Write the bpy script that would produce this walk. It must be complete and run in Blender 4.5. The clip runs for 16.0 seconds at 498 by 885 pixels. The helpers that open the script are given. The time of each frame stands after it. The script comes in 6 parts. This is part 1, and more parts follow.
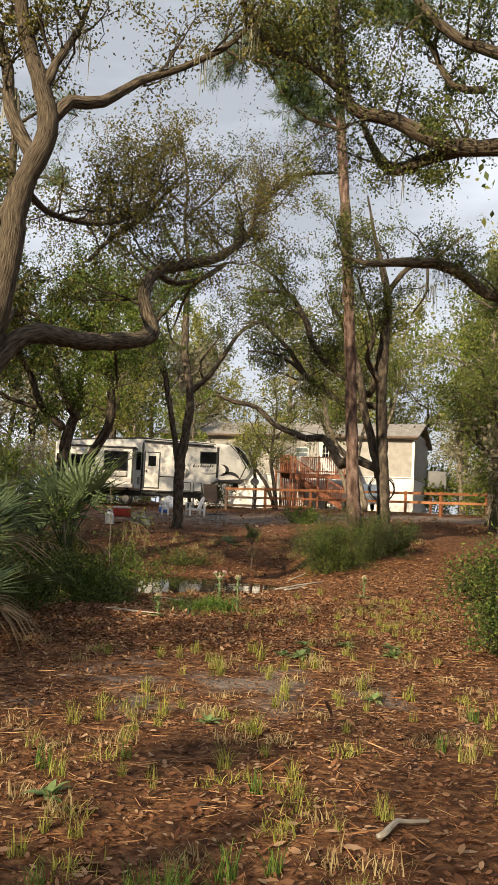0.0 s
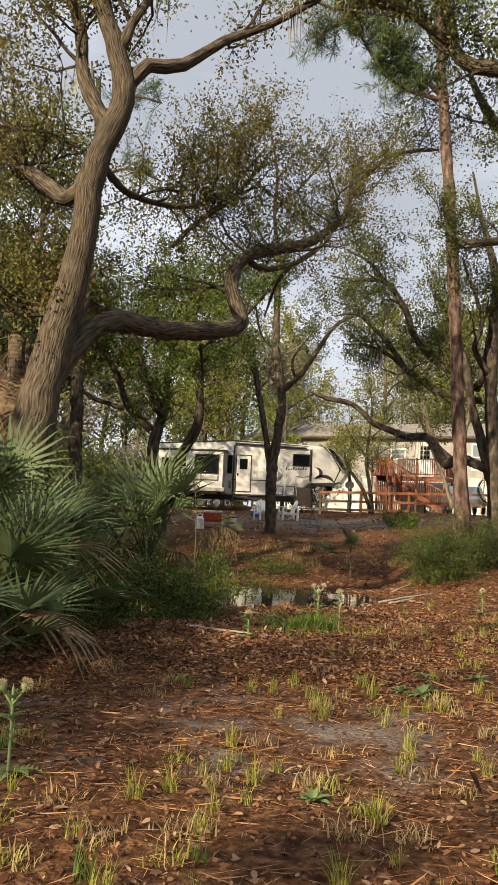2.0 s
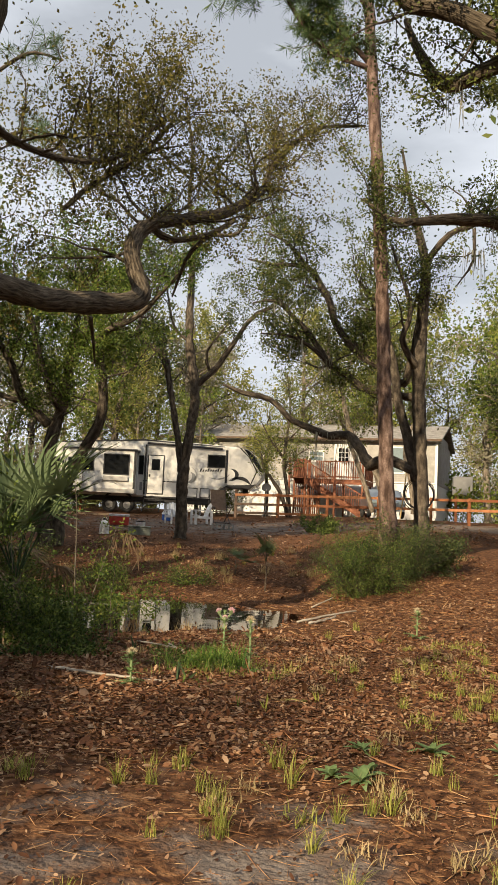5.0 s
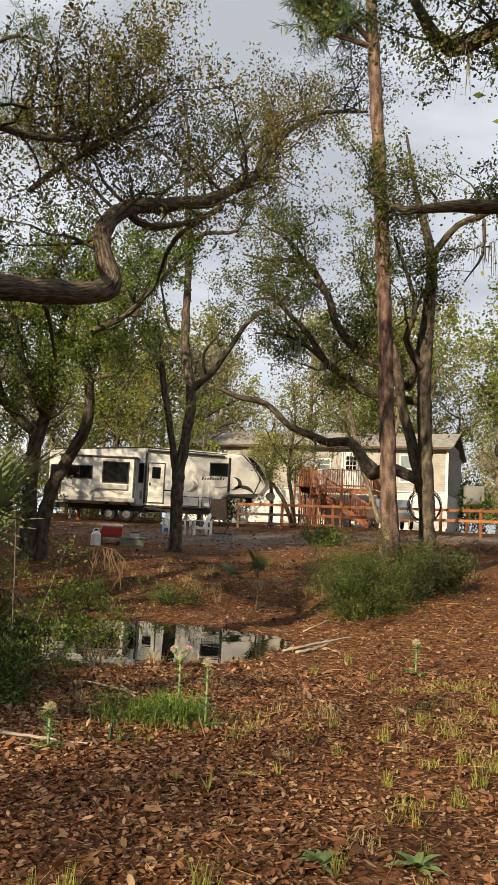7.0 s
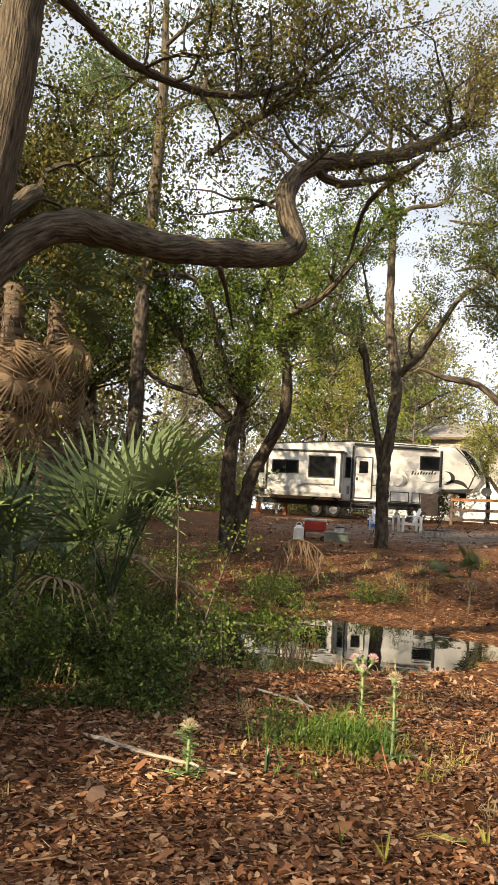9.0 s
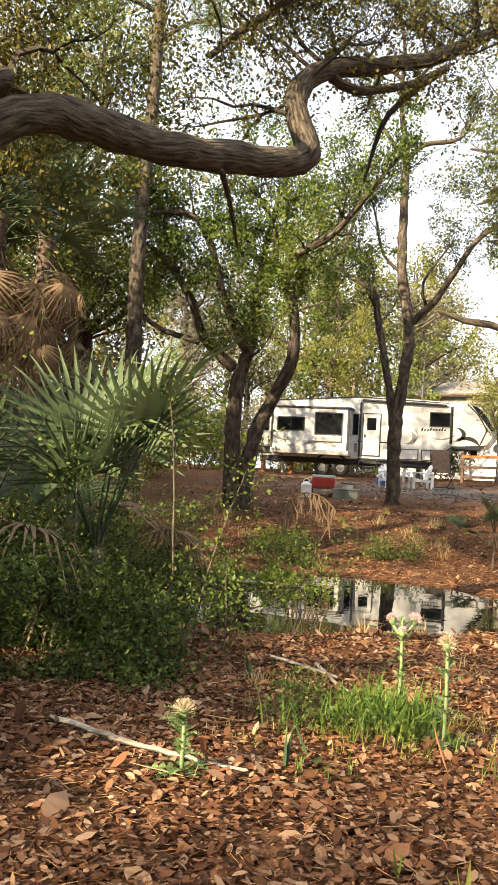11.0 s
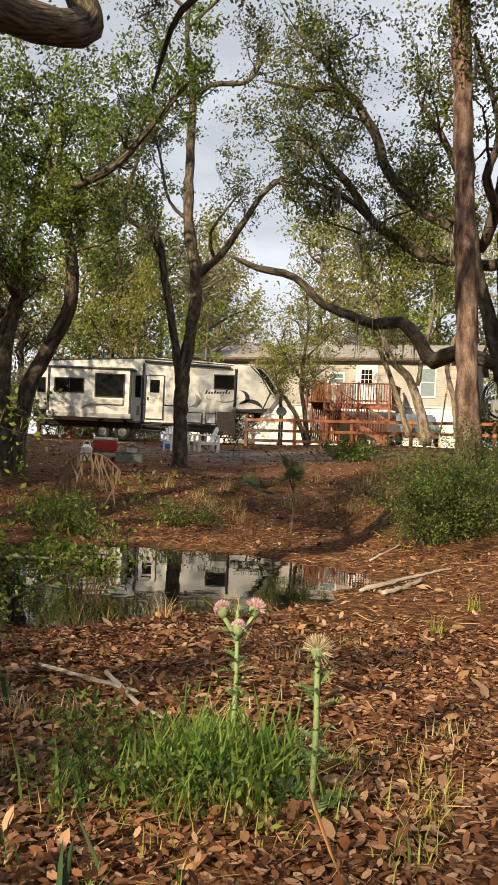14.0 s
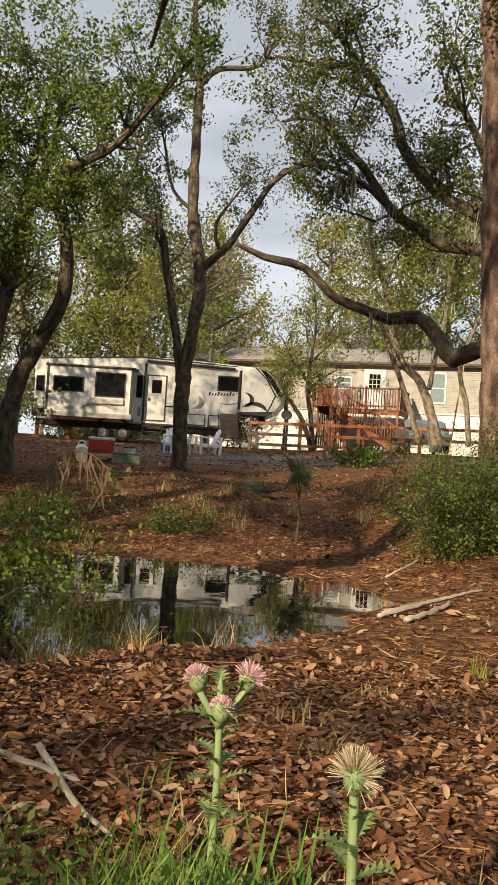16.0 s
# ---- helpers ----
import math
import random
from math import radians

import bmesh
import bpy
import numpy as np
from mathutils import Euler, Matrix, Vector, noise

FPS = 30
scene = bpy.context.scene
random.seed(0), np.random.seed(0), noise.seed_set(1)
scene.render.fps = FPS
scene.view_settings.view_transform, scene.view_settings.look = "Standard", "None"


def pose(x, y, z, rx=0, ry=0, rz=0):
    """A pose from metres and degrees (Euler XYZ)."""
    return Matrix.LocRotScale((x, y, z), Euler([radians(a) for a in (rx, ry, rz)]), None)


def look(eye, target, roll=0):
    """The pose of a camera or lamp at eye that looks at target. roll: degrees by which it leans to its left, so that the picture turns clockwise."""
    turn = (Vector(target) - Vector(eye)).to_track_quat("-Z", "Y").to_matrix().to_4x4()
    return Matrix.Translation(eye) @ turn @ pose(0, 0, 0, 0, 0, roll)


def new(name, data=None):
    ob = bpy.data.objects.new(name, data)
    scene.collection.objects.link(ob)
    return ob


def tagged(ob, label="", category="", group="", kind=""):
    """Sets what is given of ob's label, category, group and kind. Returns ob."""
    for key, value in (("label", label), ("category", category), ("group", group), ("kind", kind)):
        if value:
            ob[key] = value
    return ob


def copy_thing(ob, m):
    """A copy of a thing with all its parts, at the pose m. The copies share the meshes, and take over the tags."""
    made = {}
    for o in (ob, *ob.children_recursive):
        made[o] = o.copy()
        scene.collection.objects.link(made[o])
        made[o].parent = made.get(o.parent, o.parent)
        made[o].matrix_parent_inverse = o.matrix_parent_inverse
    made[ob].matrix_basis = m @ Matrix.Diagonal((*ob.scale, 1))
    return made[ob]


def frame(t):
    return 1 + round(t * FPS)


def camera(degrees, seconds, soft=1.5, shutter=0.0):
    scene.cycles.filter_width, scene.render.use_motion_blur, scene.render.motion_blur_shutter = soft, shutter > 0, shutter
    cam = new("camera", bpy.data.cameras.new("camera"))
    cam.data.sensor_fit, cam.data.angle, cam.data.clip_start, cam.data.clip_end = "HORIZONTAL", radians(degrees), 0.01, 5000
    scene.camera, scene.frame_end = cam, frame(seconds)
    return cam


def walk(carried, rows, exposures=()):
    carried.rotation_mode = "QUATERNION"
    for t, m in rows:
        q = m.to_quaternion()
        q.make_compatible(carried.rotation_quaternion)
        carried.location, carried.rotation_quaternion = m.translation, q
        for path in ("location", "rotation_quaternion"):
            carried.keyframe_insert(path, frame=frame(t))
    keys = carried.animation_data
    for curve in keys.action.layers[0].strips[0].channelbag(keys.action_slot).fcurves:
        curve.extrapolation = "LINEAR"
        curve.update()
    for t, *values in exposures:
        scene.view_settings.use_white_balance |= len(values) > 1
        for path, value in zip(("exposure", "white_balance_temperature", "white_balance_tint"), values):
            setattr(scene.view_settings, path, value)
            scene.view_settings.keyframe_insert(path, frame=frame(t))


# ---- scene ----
cam = camera(32.7, 16.0)
METRES, EYE, TILT, LEAN, TURN = 10.0, 1.5, -7.15, -2.2, 0.0
ROWS = [
    (0.0, 0.0, 0.0, 0.0, -0.08, 11.89, -0.4),
    (0.5, -0.004, 0.0332, 0.0019, 0.01, 11.63, -0.27),
    (1.0, -0.0043, 0.0738, 0.0066, 2.48, 11.98, -0.49),
    (1.5, -0.0051, 0.1058, 0.0117, 6.24, 11.9, -1.18),
    (2.0, -0.0112, 0.1386, 0.0176, 6.1, 12.1, -1.11),
    (2.5, -0.0135, 0.1701, 0.0231, 4.66, 12.02, -0.7),
    (3.0, -0.0095, 0.2056, 0.0276, 4.31, 12.15, -0.85),
    (3.5, -0.01, 0.2368, 0.0332, 4.27, 12.12, -1.14),
    (4.0, -0.0151, 0.2687, 0.0395, 3.55, 12.12, -1.09),
    (4.5, -0.0129, 0.3023, 0.0428, 0.56, 12.19, -0.58),
    (7.0, 0.0323, 0.4674, 0.0752, 1.33, 12.88, -0.86),
    (7.5, 0.0407, 0.4981, 0.0778, 2.52, 12.87, -1.32),
    (8.0, 0.0432, 0.5315, 0.0799, 3.41, 13.0, -1.99),
    (8.5, 0.0432, 0.568, 0.0787, 9.75, 12.66, -2.95),
    (9.0, 0.0399, 0.6, 0.0799, 15.41, 12.28, -3.31),
    (11.5, -0.004, 0.7355, 0.0742, 15.7, 9.36, -3.02),
    (12.0, -0.0121, 0.7611, 0.0736, 11.87, 9.46, -2.64),
    (12.5, -0.0147, 0.7897, 0.0727, 9.93, 9.52, -1.86),
    (13.0, -0.0193, 0.8144, 0.0741, 9.4, 9.3, -1.48),
    (13.5, -0.0254, 0.8386, 0.0767, 5.1, 8.51, -0.92),
    (14.0, -0.0287, 0.8636, 0.0802, 1.17, 8.07, -0.51),
    (14.5, -0.0264, 0.8931, 0.0817, 0.65, 8.14, -0.43),
    (15.0, -0.0277, 0.9205, 0.0866, 0.65, 8.38, -0.83),
    (15.5, -0.0309, 0.9478, 0.0882, 0.58, 8.43, -0.95),
    (16.0, -0.0287, 0.9728, 0.0886, 1.3, 8.44, -1.6),
]
walk(cam, [(t, pose(0, 0, EYE, TILT, LEAN, TURN) @ pose(METRES * x, METRES * y, METRES * z, 90 + pitch, roll, yaw)) for t, x, y, z, yaw, pitch, roll in ROWS],
     [(0.0, 0.65, 6800, 10), (3.5, 0.63, 6800, 10), (7.0, 0.62, 6900, 10), (9.2, 1.28, 6900, 10), (11.3, 1.66, 6900, 10), (12.2, 1.24, 6900, 10), (13.0, 1.06, 6900, 10), (14.0, 0.78, 6900, 10), (16.0, 0.62, 6900, 10)])

# ---- world, sun, exposure ----
SUN_DIR = Vector((0.48, 0.80, -0.43)).normalized()      # the way the light travels
world = bpy.data.worlds.new("world")
scene.world = world
world.use_nodes = True
wt = world.node_tree
wt.nodes.clear()
w_out = wt.nodes.new("ShaderNodeOutputWorld")
w_bg = wt.nodes.new("ShaderNodeBackground")
w_sky = wt.nodes.new("ShaderNodeTexSky")
w_sky.sky_type, w_sky.sun_disc = "NISHITA", False
w_sky.sun_elevation = math.asin(-SUN_DIR.z)
w_sky.sun_rotation = math.atan2(-SUN_DIR.x, -SUN_DIR.y)
w_co = wt.nodes.new("ShaderNodeTexCoord")
w_map = wt.nodes.new("ShaderNodeMapping")
w_map.inputs["Scale"].default_value = (1.6, 1.6, 4.5)
w_noise = wt.nodes.new("ShaderNodeTexNoise")
w_noise.inputs["Scale"].default_value, w_noise.inputs["Detail"].default_value = 1.7, 6.0
w_ramp = wt.nodes.new("ShaderNodeValToRGB")
w_ramp.color_ramp.elements[0].position, w_ramp.color_ramp.elements[1].position = 0.38, 0.62
w_ramp.color_ramp.elements[0].color = (0.55, 0.55, 0.55, 1)
w_mix = wt.nodes.new("ShaderNodeMix")
w_mix.data_type = "RGBA"
w_mix.inputs[7].default_value = (26.5, 28.8, 32.6, 1)
wt.links.new(w_co.outputs["Generated"], w_map.inputs["Vector"])
wt.links.new(w_map.outputs["Vector"], w_noise.inputs["Vector"])
wt.links.new(w_noise.outputs["Fac"], w_ramp.inputs["Fac"])
wt.links.new(w_ramp.outputs["Color"], w_mix.inputs[0])
wt.links.new(w_sky.outputs["Color"], w_mix.inputs[6])
wt.links.new(w_mix.outputs[2], w_bg.inputs["Color"])
w_bg.inputs["Strength"].default_value = 0.0215
wt.links.new(w_bg.outputs["Background"], w_out.inputs["Surface"])
sun = new("sun", bpy.data.lights.new("sun", "SUN"))
sun.data.energy, sun.data.angle, sun.data.color = 5.0, radians(0.6), (1.0, 0.84, 0.60)
sun.matrix_world = look((0, 0, 40), Vector((0, 0, 40)) + SUN_DIR)

# ---- materials ----
def material(name, colours, scale=4.0, rough=0.8, bump=0.0, bump_scale=None, metal=0.0, spots=(0.35, 0.65), uv=None,
             island=0.0, translucent=0.0, coat=0.0, fine=0.25, per_object=False, spec=0.2):
    """A painted or grown surface: a colour ramp over noise, finer speckle, relief; island: how much loose pieces differ."""
    m = bpy.data.materials.new(name)
    m.use_nodes = True
    t = m.node_tree
    b = t.nodes["Principled BSDF"]
    co = t.nodes.new("ShaderNodeTexCoord")
    mp = t.nodes.new("ShaderNodeMapping")
    t.links.new(co.outputs["UV" if uv else "Object"], mp.inputs["Vector"])
    if uv:
        mp.inputs["Scale"].default_value = uv
    n1 = t.nodes.new("ShaderNodeTexNoise")
    n1.inputs["Scale"].default_value, n1.inputs["Detail"].default_value = scale, 5.0
    n2 = t.nodes.new("ShaderNodeTexNoise")
    n2.inputs["Scale"].default_value, n2.inputs["Detail"].default_value = scale * 9, 3.0
    for n in (n1, n2):
        t.links.new(mp.outputs["Vector"], n.inputs["Vector"])
    ramp = t.nodes.new("ShaderNodeValToRGB")
    r = ramp.color_ramp
    while len(r.elements) < len(colours):
        r.elements.new(0.5)
    for i, c in enumerate(colours):
        r.elements[i].position = spots[0] + (spots[1] - spots[0]) * i / max(1, len(colours) - 1)
        r.elements[i].color = (*c, 1)
    fac = n1.outputs["Fac"]
    if island > 0:
        geo = t.nodes.new("ShaderNodeObjectInfo" if per_object else "ShaderNodeNewGeometry")
        src = geo.outputs["Random" if per_object else "Random Per Island"]
        mx = t.nodes.new("ShaderNodeMix")
        mx.inputs[0].default_value = island
        t.links.new(fac, mx.inputs[2])
        t.links.new(src, mx.inputs[3])
        fac = mx.outputs[0]
    t.links.new(fac, ramp.inputs["Fac"])
    hs = t.nodes.new("ShaderNodeHueSaturation")
    mr = t.nodes.new("ShaderNodeMapRange")
    mr.inputs["From Min"].default_value, mr.inputs["From Max"].default_value = 0.25, 0.75
    mr.inputs["To Min"].default_value, mr.inputs["To Max"].default_value = 1 - fine, 1 + fine
    t.links.new(n2.outputs["Fac"], mr.inputs["Value"])
    t.links.new(mr.outputs["Result"], hs.inputs["Value"])
    t.links.new(ramp.outputs["Color"], hs.inputs["Color"])
    t.links.new(hs.outputs["Color"], b.inputs["Base Color"])
    b.inputs["Roughness"].default_value, b.inputs["Metallic"].default_value = rough, metal
    b.inputs["Specular IOR Level"].default_value = spec
    b.inputs["Coat Weight"].default_value = coat
    if bump:
        bp = t.nodes.new("ShaderNodeBump")
        bp.inputs["Strength"].default_value, bp.inputs["Distance"].default_value = 1.0, bump
        n3 = t.nodes.new("ShaderNodeTexNoise")
        n3.inputs["Scale"].default_value, n3.inputs["Detail"].default_value = bump_scale or scale * 3, 6.0
        t.links.new(mp.outputs["Vector"], n3.inputs["Vector"])
        t.links.new(n3.outputs["Fac"], bp.inputs["Height"])
        t.links.new(bp.outputs["Normal"], b.inputs["Normal"])
    if translucent:
        tr = t.nodes.new("ShaderNodeBsdfTranslucent")
        ms = t.nodes.new("ShaderNodeMixShader")
        ms.inputs[0].default_value = translucent
        t.links.new(hs.outputs["Color"], tr.inputs["Color"])
        t.links.new(b.outputs["BSDF"], ms.inputs[1])
        t.links.new(tr.outputs["BSDF"], ms.inputs[2])
        t.links.new(ms.outputs["Shader"], t.nodes["Material Output"].inputs["Surface"])
    return m

def plain(name, colour, rough=0.5, metal=0.0, coat=0.0, scale=6.0, fine=0.06, bump=0.0, spec=0.5):
    c = np.array(colour)
    return material(name, [tuple(c * 0.93), tuple(np.minimum(c * 1.05, 1))], scale, rough, bump, None, metal, coat=coat, fine=fine, spec=spec)

BARK_OAK = material("oak_bark", [(0.022, 0.017, 0.012), (0.10, 0.078, 0.055), (0.19, 0.155, 0.112)], 1.0, 0.95, 0.035, 1.0, uv=(60, 5, 1), fine=0.45, spots=(0.3, 0.72))
BARK_DARK = material("dark_bark", [(0.04, 0.032, 0.025), (0.085, 0.068, 0.052), (0.15, 0.122, 0.092)], 1.0, 0.95, 0.03, 1.3, uv=(18, 4.5, 1), fine=0.5)
BARK_PINE = material("pine_bark", [(0.05, 0.031, 0.024), (0.125, 0.082, 0.066), (0.22, 0.155, 0.13)], 1.0, 0.95, 0.035, 1.2, uv=(15, 3.2, 1), fine=0.45)
BARK_PALE = material("pale_bark", [(0.10, 0.08, 0.06), (0.19, 0.155, 0.118), (0.28, 0.24, 0.19)], 1.0, 0.95, 0.03, 1.3, uv=(18, 4.5, 1), fine=0.4)
LEAF_OAK = material("oak_leaf", [(0.045, 0.068, 0.018), (0.105, 0.130, 0.030), (0.20, 0.205, 0.055)], 0.5, 0.5, island=0.5, translucent=0.28, fine=0.1, spots=(0.25, 0.75))
LEAF_BROWN = material("bronze_leaf", [(0.060, 0.062, 0.016), (0.13, 0.118, 0.026), (0.22, 0.18, 0.045)], 0.5, 0.5, island=0.5, translucent=0.28, fine=0.1, spots=(0.25, 0.75))
LEAF_FRESH = material("fresh_leaf", [(0.045, 0.085, 0.018), (0.11, 0.165, 0.032), (0.23, 0.27, 0.06)], 0.5, 0.5, island=0.5, translucent=0.38, fine=0.1, spots=(0.25, 0.75))
LEAF_DARK = material("dark_leaf", [(0.030, 0.048, 0.018), (0.065, 0.088, 0.030), (0.13, 0.14, 0.05)], 0.5, 0.5, island=0.5, translucent=0.3, fine=0.1, spots=(0.25, 0.75))
LEAF_SPRING = material("spring_leaf", [(0.075, 0.12, 0.020), (0.155, 0.205, 0.036), (0.28, 0.29, 0.07)], 0.4, 0.55, island=0.5, translucent=0.4, fine=0.1, spots=(0.25, 0.75))
LEAF_FAR = material("far_leaf", [(0.13, 0.145, 0.038), (0.24, 0.24, 0.06), (0.36, 0.335, 0.105)], 0.15, 0.6, island=0.5, translucent=0.35, fine=0.1, spots=(0.25, 0.75))
LEAF_GREY = material("grey_twig_leaf", [(0.17, 0.155, 0.11), (0.25, 0.23, 0.16), (0.33, 0.29, 0.20)], 0.2, 0.8, island=0.5, translucent=0.25, fine=0.1, spots=(0.25, 0.75))
LEAF_BUSH = material("bush_leaf", [(0.028, 0.052, 0.014), (0.080, 0.120, 0.028), (0.20, 0.24, 0.056)], 0.8, 0.5, island=0.5, translucent=0.35, fine=0.1, spots=(0.25, 0.75))
NEEDLE = material("pine_needle", [(0.045, 0.085, 0.030), (0.09, 0.15, 0.05), (0.16, 0.21, 0.08)], 0.6, 0.5, island=0.5, translucent=0.25, fine=0.1, spots=(0.25, 0.75))
FROND = material("palmetto_green", [(0.020, 0.042, 0.023), (0.050, 0.084, 0.041), (0.11, 0.145, 0.066)], 0.8, 0.5, island=0.4, translucent=0.15, fine=0.1, spots=(0.25, 0.75))
FROND_DEAD = material("dead_frond", [(0.085, 0.055, 0.033), (0.17, 0.115, 0.07), (0.28, 0.20, 0.125)], 1.5, 0.85, island=0.5, translucent=0.2, fine=0.2, spots=(0.25, 0.75))
GRASS = material("grass_blade", [(0.17, 0.20, 0.04), (0.31, 0.32, 0.07), (0.47, 0.43, 0.13)], 0.7, 0.6, island=0.5, translucent=0.35, fine=0.1, spots=(0.25, 0.75))
GRASS_LUSH = material("lush_grass", [(0.045, 0.115, 0.018), (0.115, 0.205, 0.034), (0.23, 0.30, 0.07)], 0.9, 0.55, island=0.5, translucent=0.35, fine=0.1, spots=(0.25, 0.75))
GRASS_DRY = material("dry_grass", [(0.26, 0.19, 0.09), (0.38, 0.28, 0.14), (0.48, 0.38, 0.21)], 0.9, 0.8, island=0.5, translucent=0.25, fine=0.15, spots=(0.25, 0.75))
LITTER = material("fallen_leaf", [(0.055, 0.024, 0.013), (0.150, 0.061, 0.028), (0.225, 0.106, 0.052), (0.38, 0.245, 0.15)], 1.2, 0.7, island=0.75, translucent=0.12, fine=0.2, spots=(0.15, 0.85))
STRAW = material("pine_straw", [(0.26, 0.12, 0.05), (0.40, 0.20, 0.09), (0.52, 0.32, 0.16)], 1.2, 0.8, island=0.7, fine=0.15, spots=(0.2, 0.8))
MOSS = material("hanging_moss", [(0.20, 0.19, 0.14), (0.30, 0.29, 0.22), (0.40, 0.38, 0.29)], 1.0, 0.95, island=0.5, translucent=0.25, fine=0.1)

# ---- mesh helpers ----
RNG = np.random.default_rng(7)

def raw_mesh(name, verts, faces, mat, uvs=None, smooth=False):
    """One mesh from arrays: verts n x 3, faces m x 4 (or m x 3)."""
    me = bpy.data.meshes.new(name)
    verts, faces = np.asarray(verts, np.float32), np.asarray(faces, np.int32)
    k = faces.shape[1]
    me.vertices.add(len(verts))
    me.vertices.foreach_set("co", verts.ravel())
    me.loops.add(faces.size)
    me.loops.foreach_set("vertex_index", faces.ravel())
    me.polygons.add(len(faces))
    me.polygons.foreach_set("loop_start", np.arange(0, faces.size, k, dtype=np.int32))
    if smooth:
        me.polygons.foreach_set("use_smooth", np.ones(len(faces), bool))
    if uvs is not None:
        me.uv_layers.new(name="UVMap").data.foreach_set("uv", np.asarray(uvs, np.float32)[faces.ravel()].ravel())
    me.update(calc_edges=True)
    me.materials.append(mat)
    return me

def child(name, me, parent, label=""):
    ob = new(name, me)
    ob.parent = parent
    if label:
        ob["label"] = label
    return ob

def spline(points, step=0.25):
    """A smooth curve through the points (position and radius), cut at even steps."""
    p = np.array(points, float)
    p = np.vstack([2 * p[0] - p[1], p, 2 * p[-1] - p[-2]])
    out = []
    for i in range(1, len(p) - 2):
        n = max(2, int(np.linalg.norm(p[i + 1, :3] - p[i, :3]) / step))
        for s in np.arange(n) / n:
            a, b, c, d = p[i - 1], p[i], p[i + 1], p[i + 2]
            out.append(0.5 * (2 * b + (c - a) * s + (2 * a - 5 * b + 4 * c - d) * s ** 2 + (3 * b - a - 3 * c + d) * s ** 3))
    out.append(p[-2])
    return np.array(out)

class Shape:
    """Collects tubes and loose faces for one mesh."""
    def __init__(self):
        self.v, self.f, self.uv, self.n = [], [], [], 0

    def add(self, v, f, uv=None):
        self.v.append(v)
        self.f.append(np.asarray(f) + self.n)
        self.uv.append(uv if uv is not None else np.zeros((len(v), 2)))
        self.n += len(v)

    def tube(self, path, sides=8, rough=0.0):
        """path: n x 4, places and radii."""
        path = np.vstack([path[:1] * (1, 1, 1, 0.02), path, path[-1:] + np.append((path[-1] - path[-2])[:3] * 0.15, -path[-1, 3] * 0.98)])
        path[0, :3] -= (path[2, :3] - path[1, :3]) * 0.15
        c, r = path[:, :3], path[:, 3]
        d = np.gradient(c, axis=0)
        d /= np.linalg.norm(d, axis=1)[:, None] + 1e-9
        ref = np.where(np.abs(d[:, 2:3]) > 0.9, np.array([[1.0, 0, 0]]), np.array([[0, 0, 1.0]]))
        if np.abs(d[:, 2]).max() > 0.9:
            ref = np.tile(np.array([[0.3, 0.95, 0.05]]), (len(d), 1))
        a = np.cross(d, ref)
        a /= np.linalg.norm(a, axis=1)[:, None] + 1e-9
        b = np.cross(d, a)
        n = len(c)
        ang = np.linspace(0, 2 * np.pi, sides + 1)
        rr = r[:, None] * (1 + rough * RNG.normal(size=(n, sides + 1)))
        rr[:, -1] = rr[:, 0]
        v = c[:, None] + rr[..., None] * (np.cos(ang)[None, :, None] * a[:, None] + np.sin(ang)[None, :, None] * b[:, None])
        dist = np.concatenate([[0], np.cumsum(np.linalg.norm(np.diff(c, axis=0), axis=1))])
        uv = np.stack(np.broadcast_arrays((ang / (2 * np.pi))[None] * max(0.4, r.mean() * 5), dist[:, None]), -1).reshape(-1, 2)
        i, j = np.meshgrid(np.arange(n - 1), np.arange(sides), indexing="ij")
        k = (i * (sides + 1) + j).ravel()
        self.add(v.reshape(-1, 3), np.stack([k, k + 1, k + sides + 2, k + sides + 1], 1), uv)

    def mesh(self, name, mat, smooth=True):
        if not self.v:
            return raw_mesh(name, np.zeros((4, 3)), np.array([[0, 1, 2, 3]]), mat)
        return raw_mesh(name, np.vstack(self.v), np.vstack(self.f), mat, np.vstack(self.uv), smooth)

def unit(v):
    return v / (np.linalg.norm(v, axis=-1, keepdims=True) + 1e-9)

def leaf_faces(pos, size, droop=0.0, slim=0.56, rng=RNG, along=None):
    """Pointed leaves: one quad each, at random turns round the given places."""
    n = len(pos)
    d = rng.normal(size=(n, 3)) if along is None else unit(along + 0.6 * rng.normal(size=(n, 3)))
    d[:, 2] -= droop
    d = unit(d)
    s = unit(np.cross(d, rng.normal(size=(n, 3))))
    up = np.cross(d, s)
    ln = size * rng.uniform(0.6, 1.35, (n, 1))
    v = np.stack([pos, pos + d * ln * 0.5 + s * ln * slim * 0.5 + up * ln * 0.08, pos + d * ln, pos + d * ln * 0.5 - s * ln * slim * 0.5 + up * ln * 0.08], 1)
    f = np.arange(4 * n).reshape(n, 4)
    return v.reshape(-1, 3), f

def wander(start, way, length, r0, rng, bend=0.5, rise=0.15, n=7):
    """A crooked shoot: n+1 places with radii."""
    p, d = np.array(start, float), unit(np.array(way, float))
    out = [(*p, r0)]
    for i in range(n):
        d = unit(d + bend * rng.normal(size=3) * 0.6 + np.array([0, 0, rise * 0.3]))
        p = p + d * length / n
        out.append((*p, r0 * (1 - 0.8 * (i + 1) / n)))
    return np.array(out)

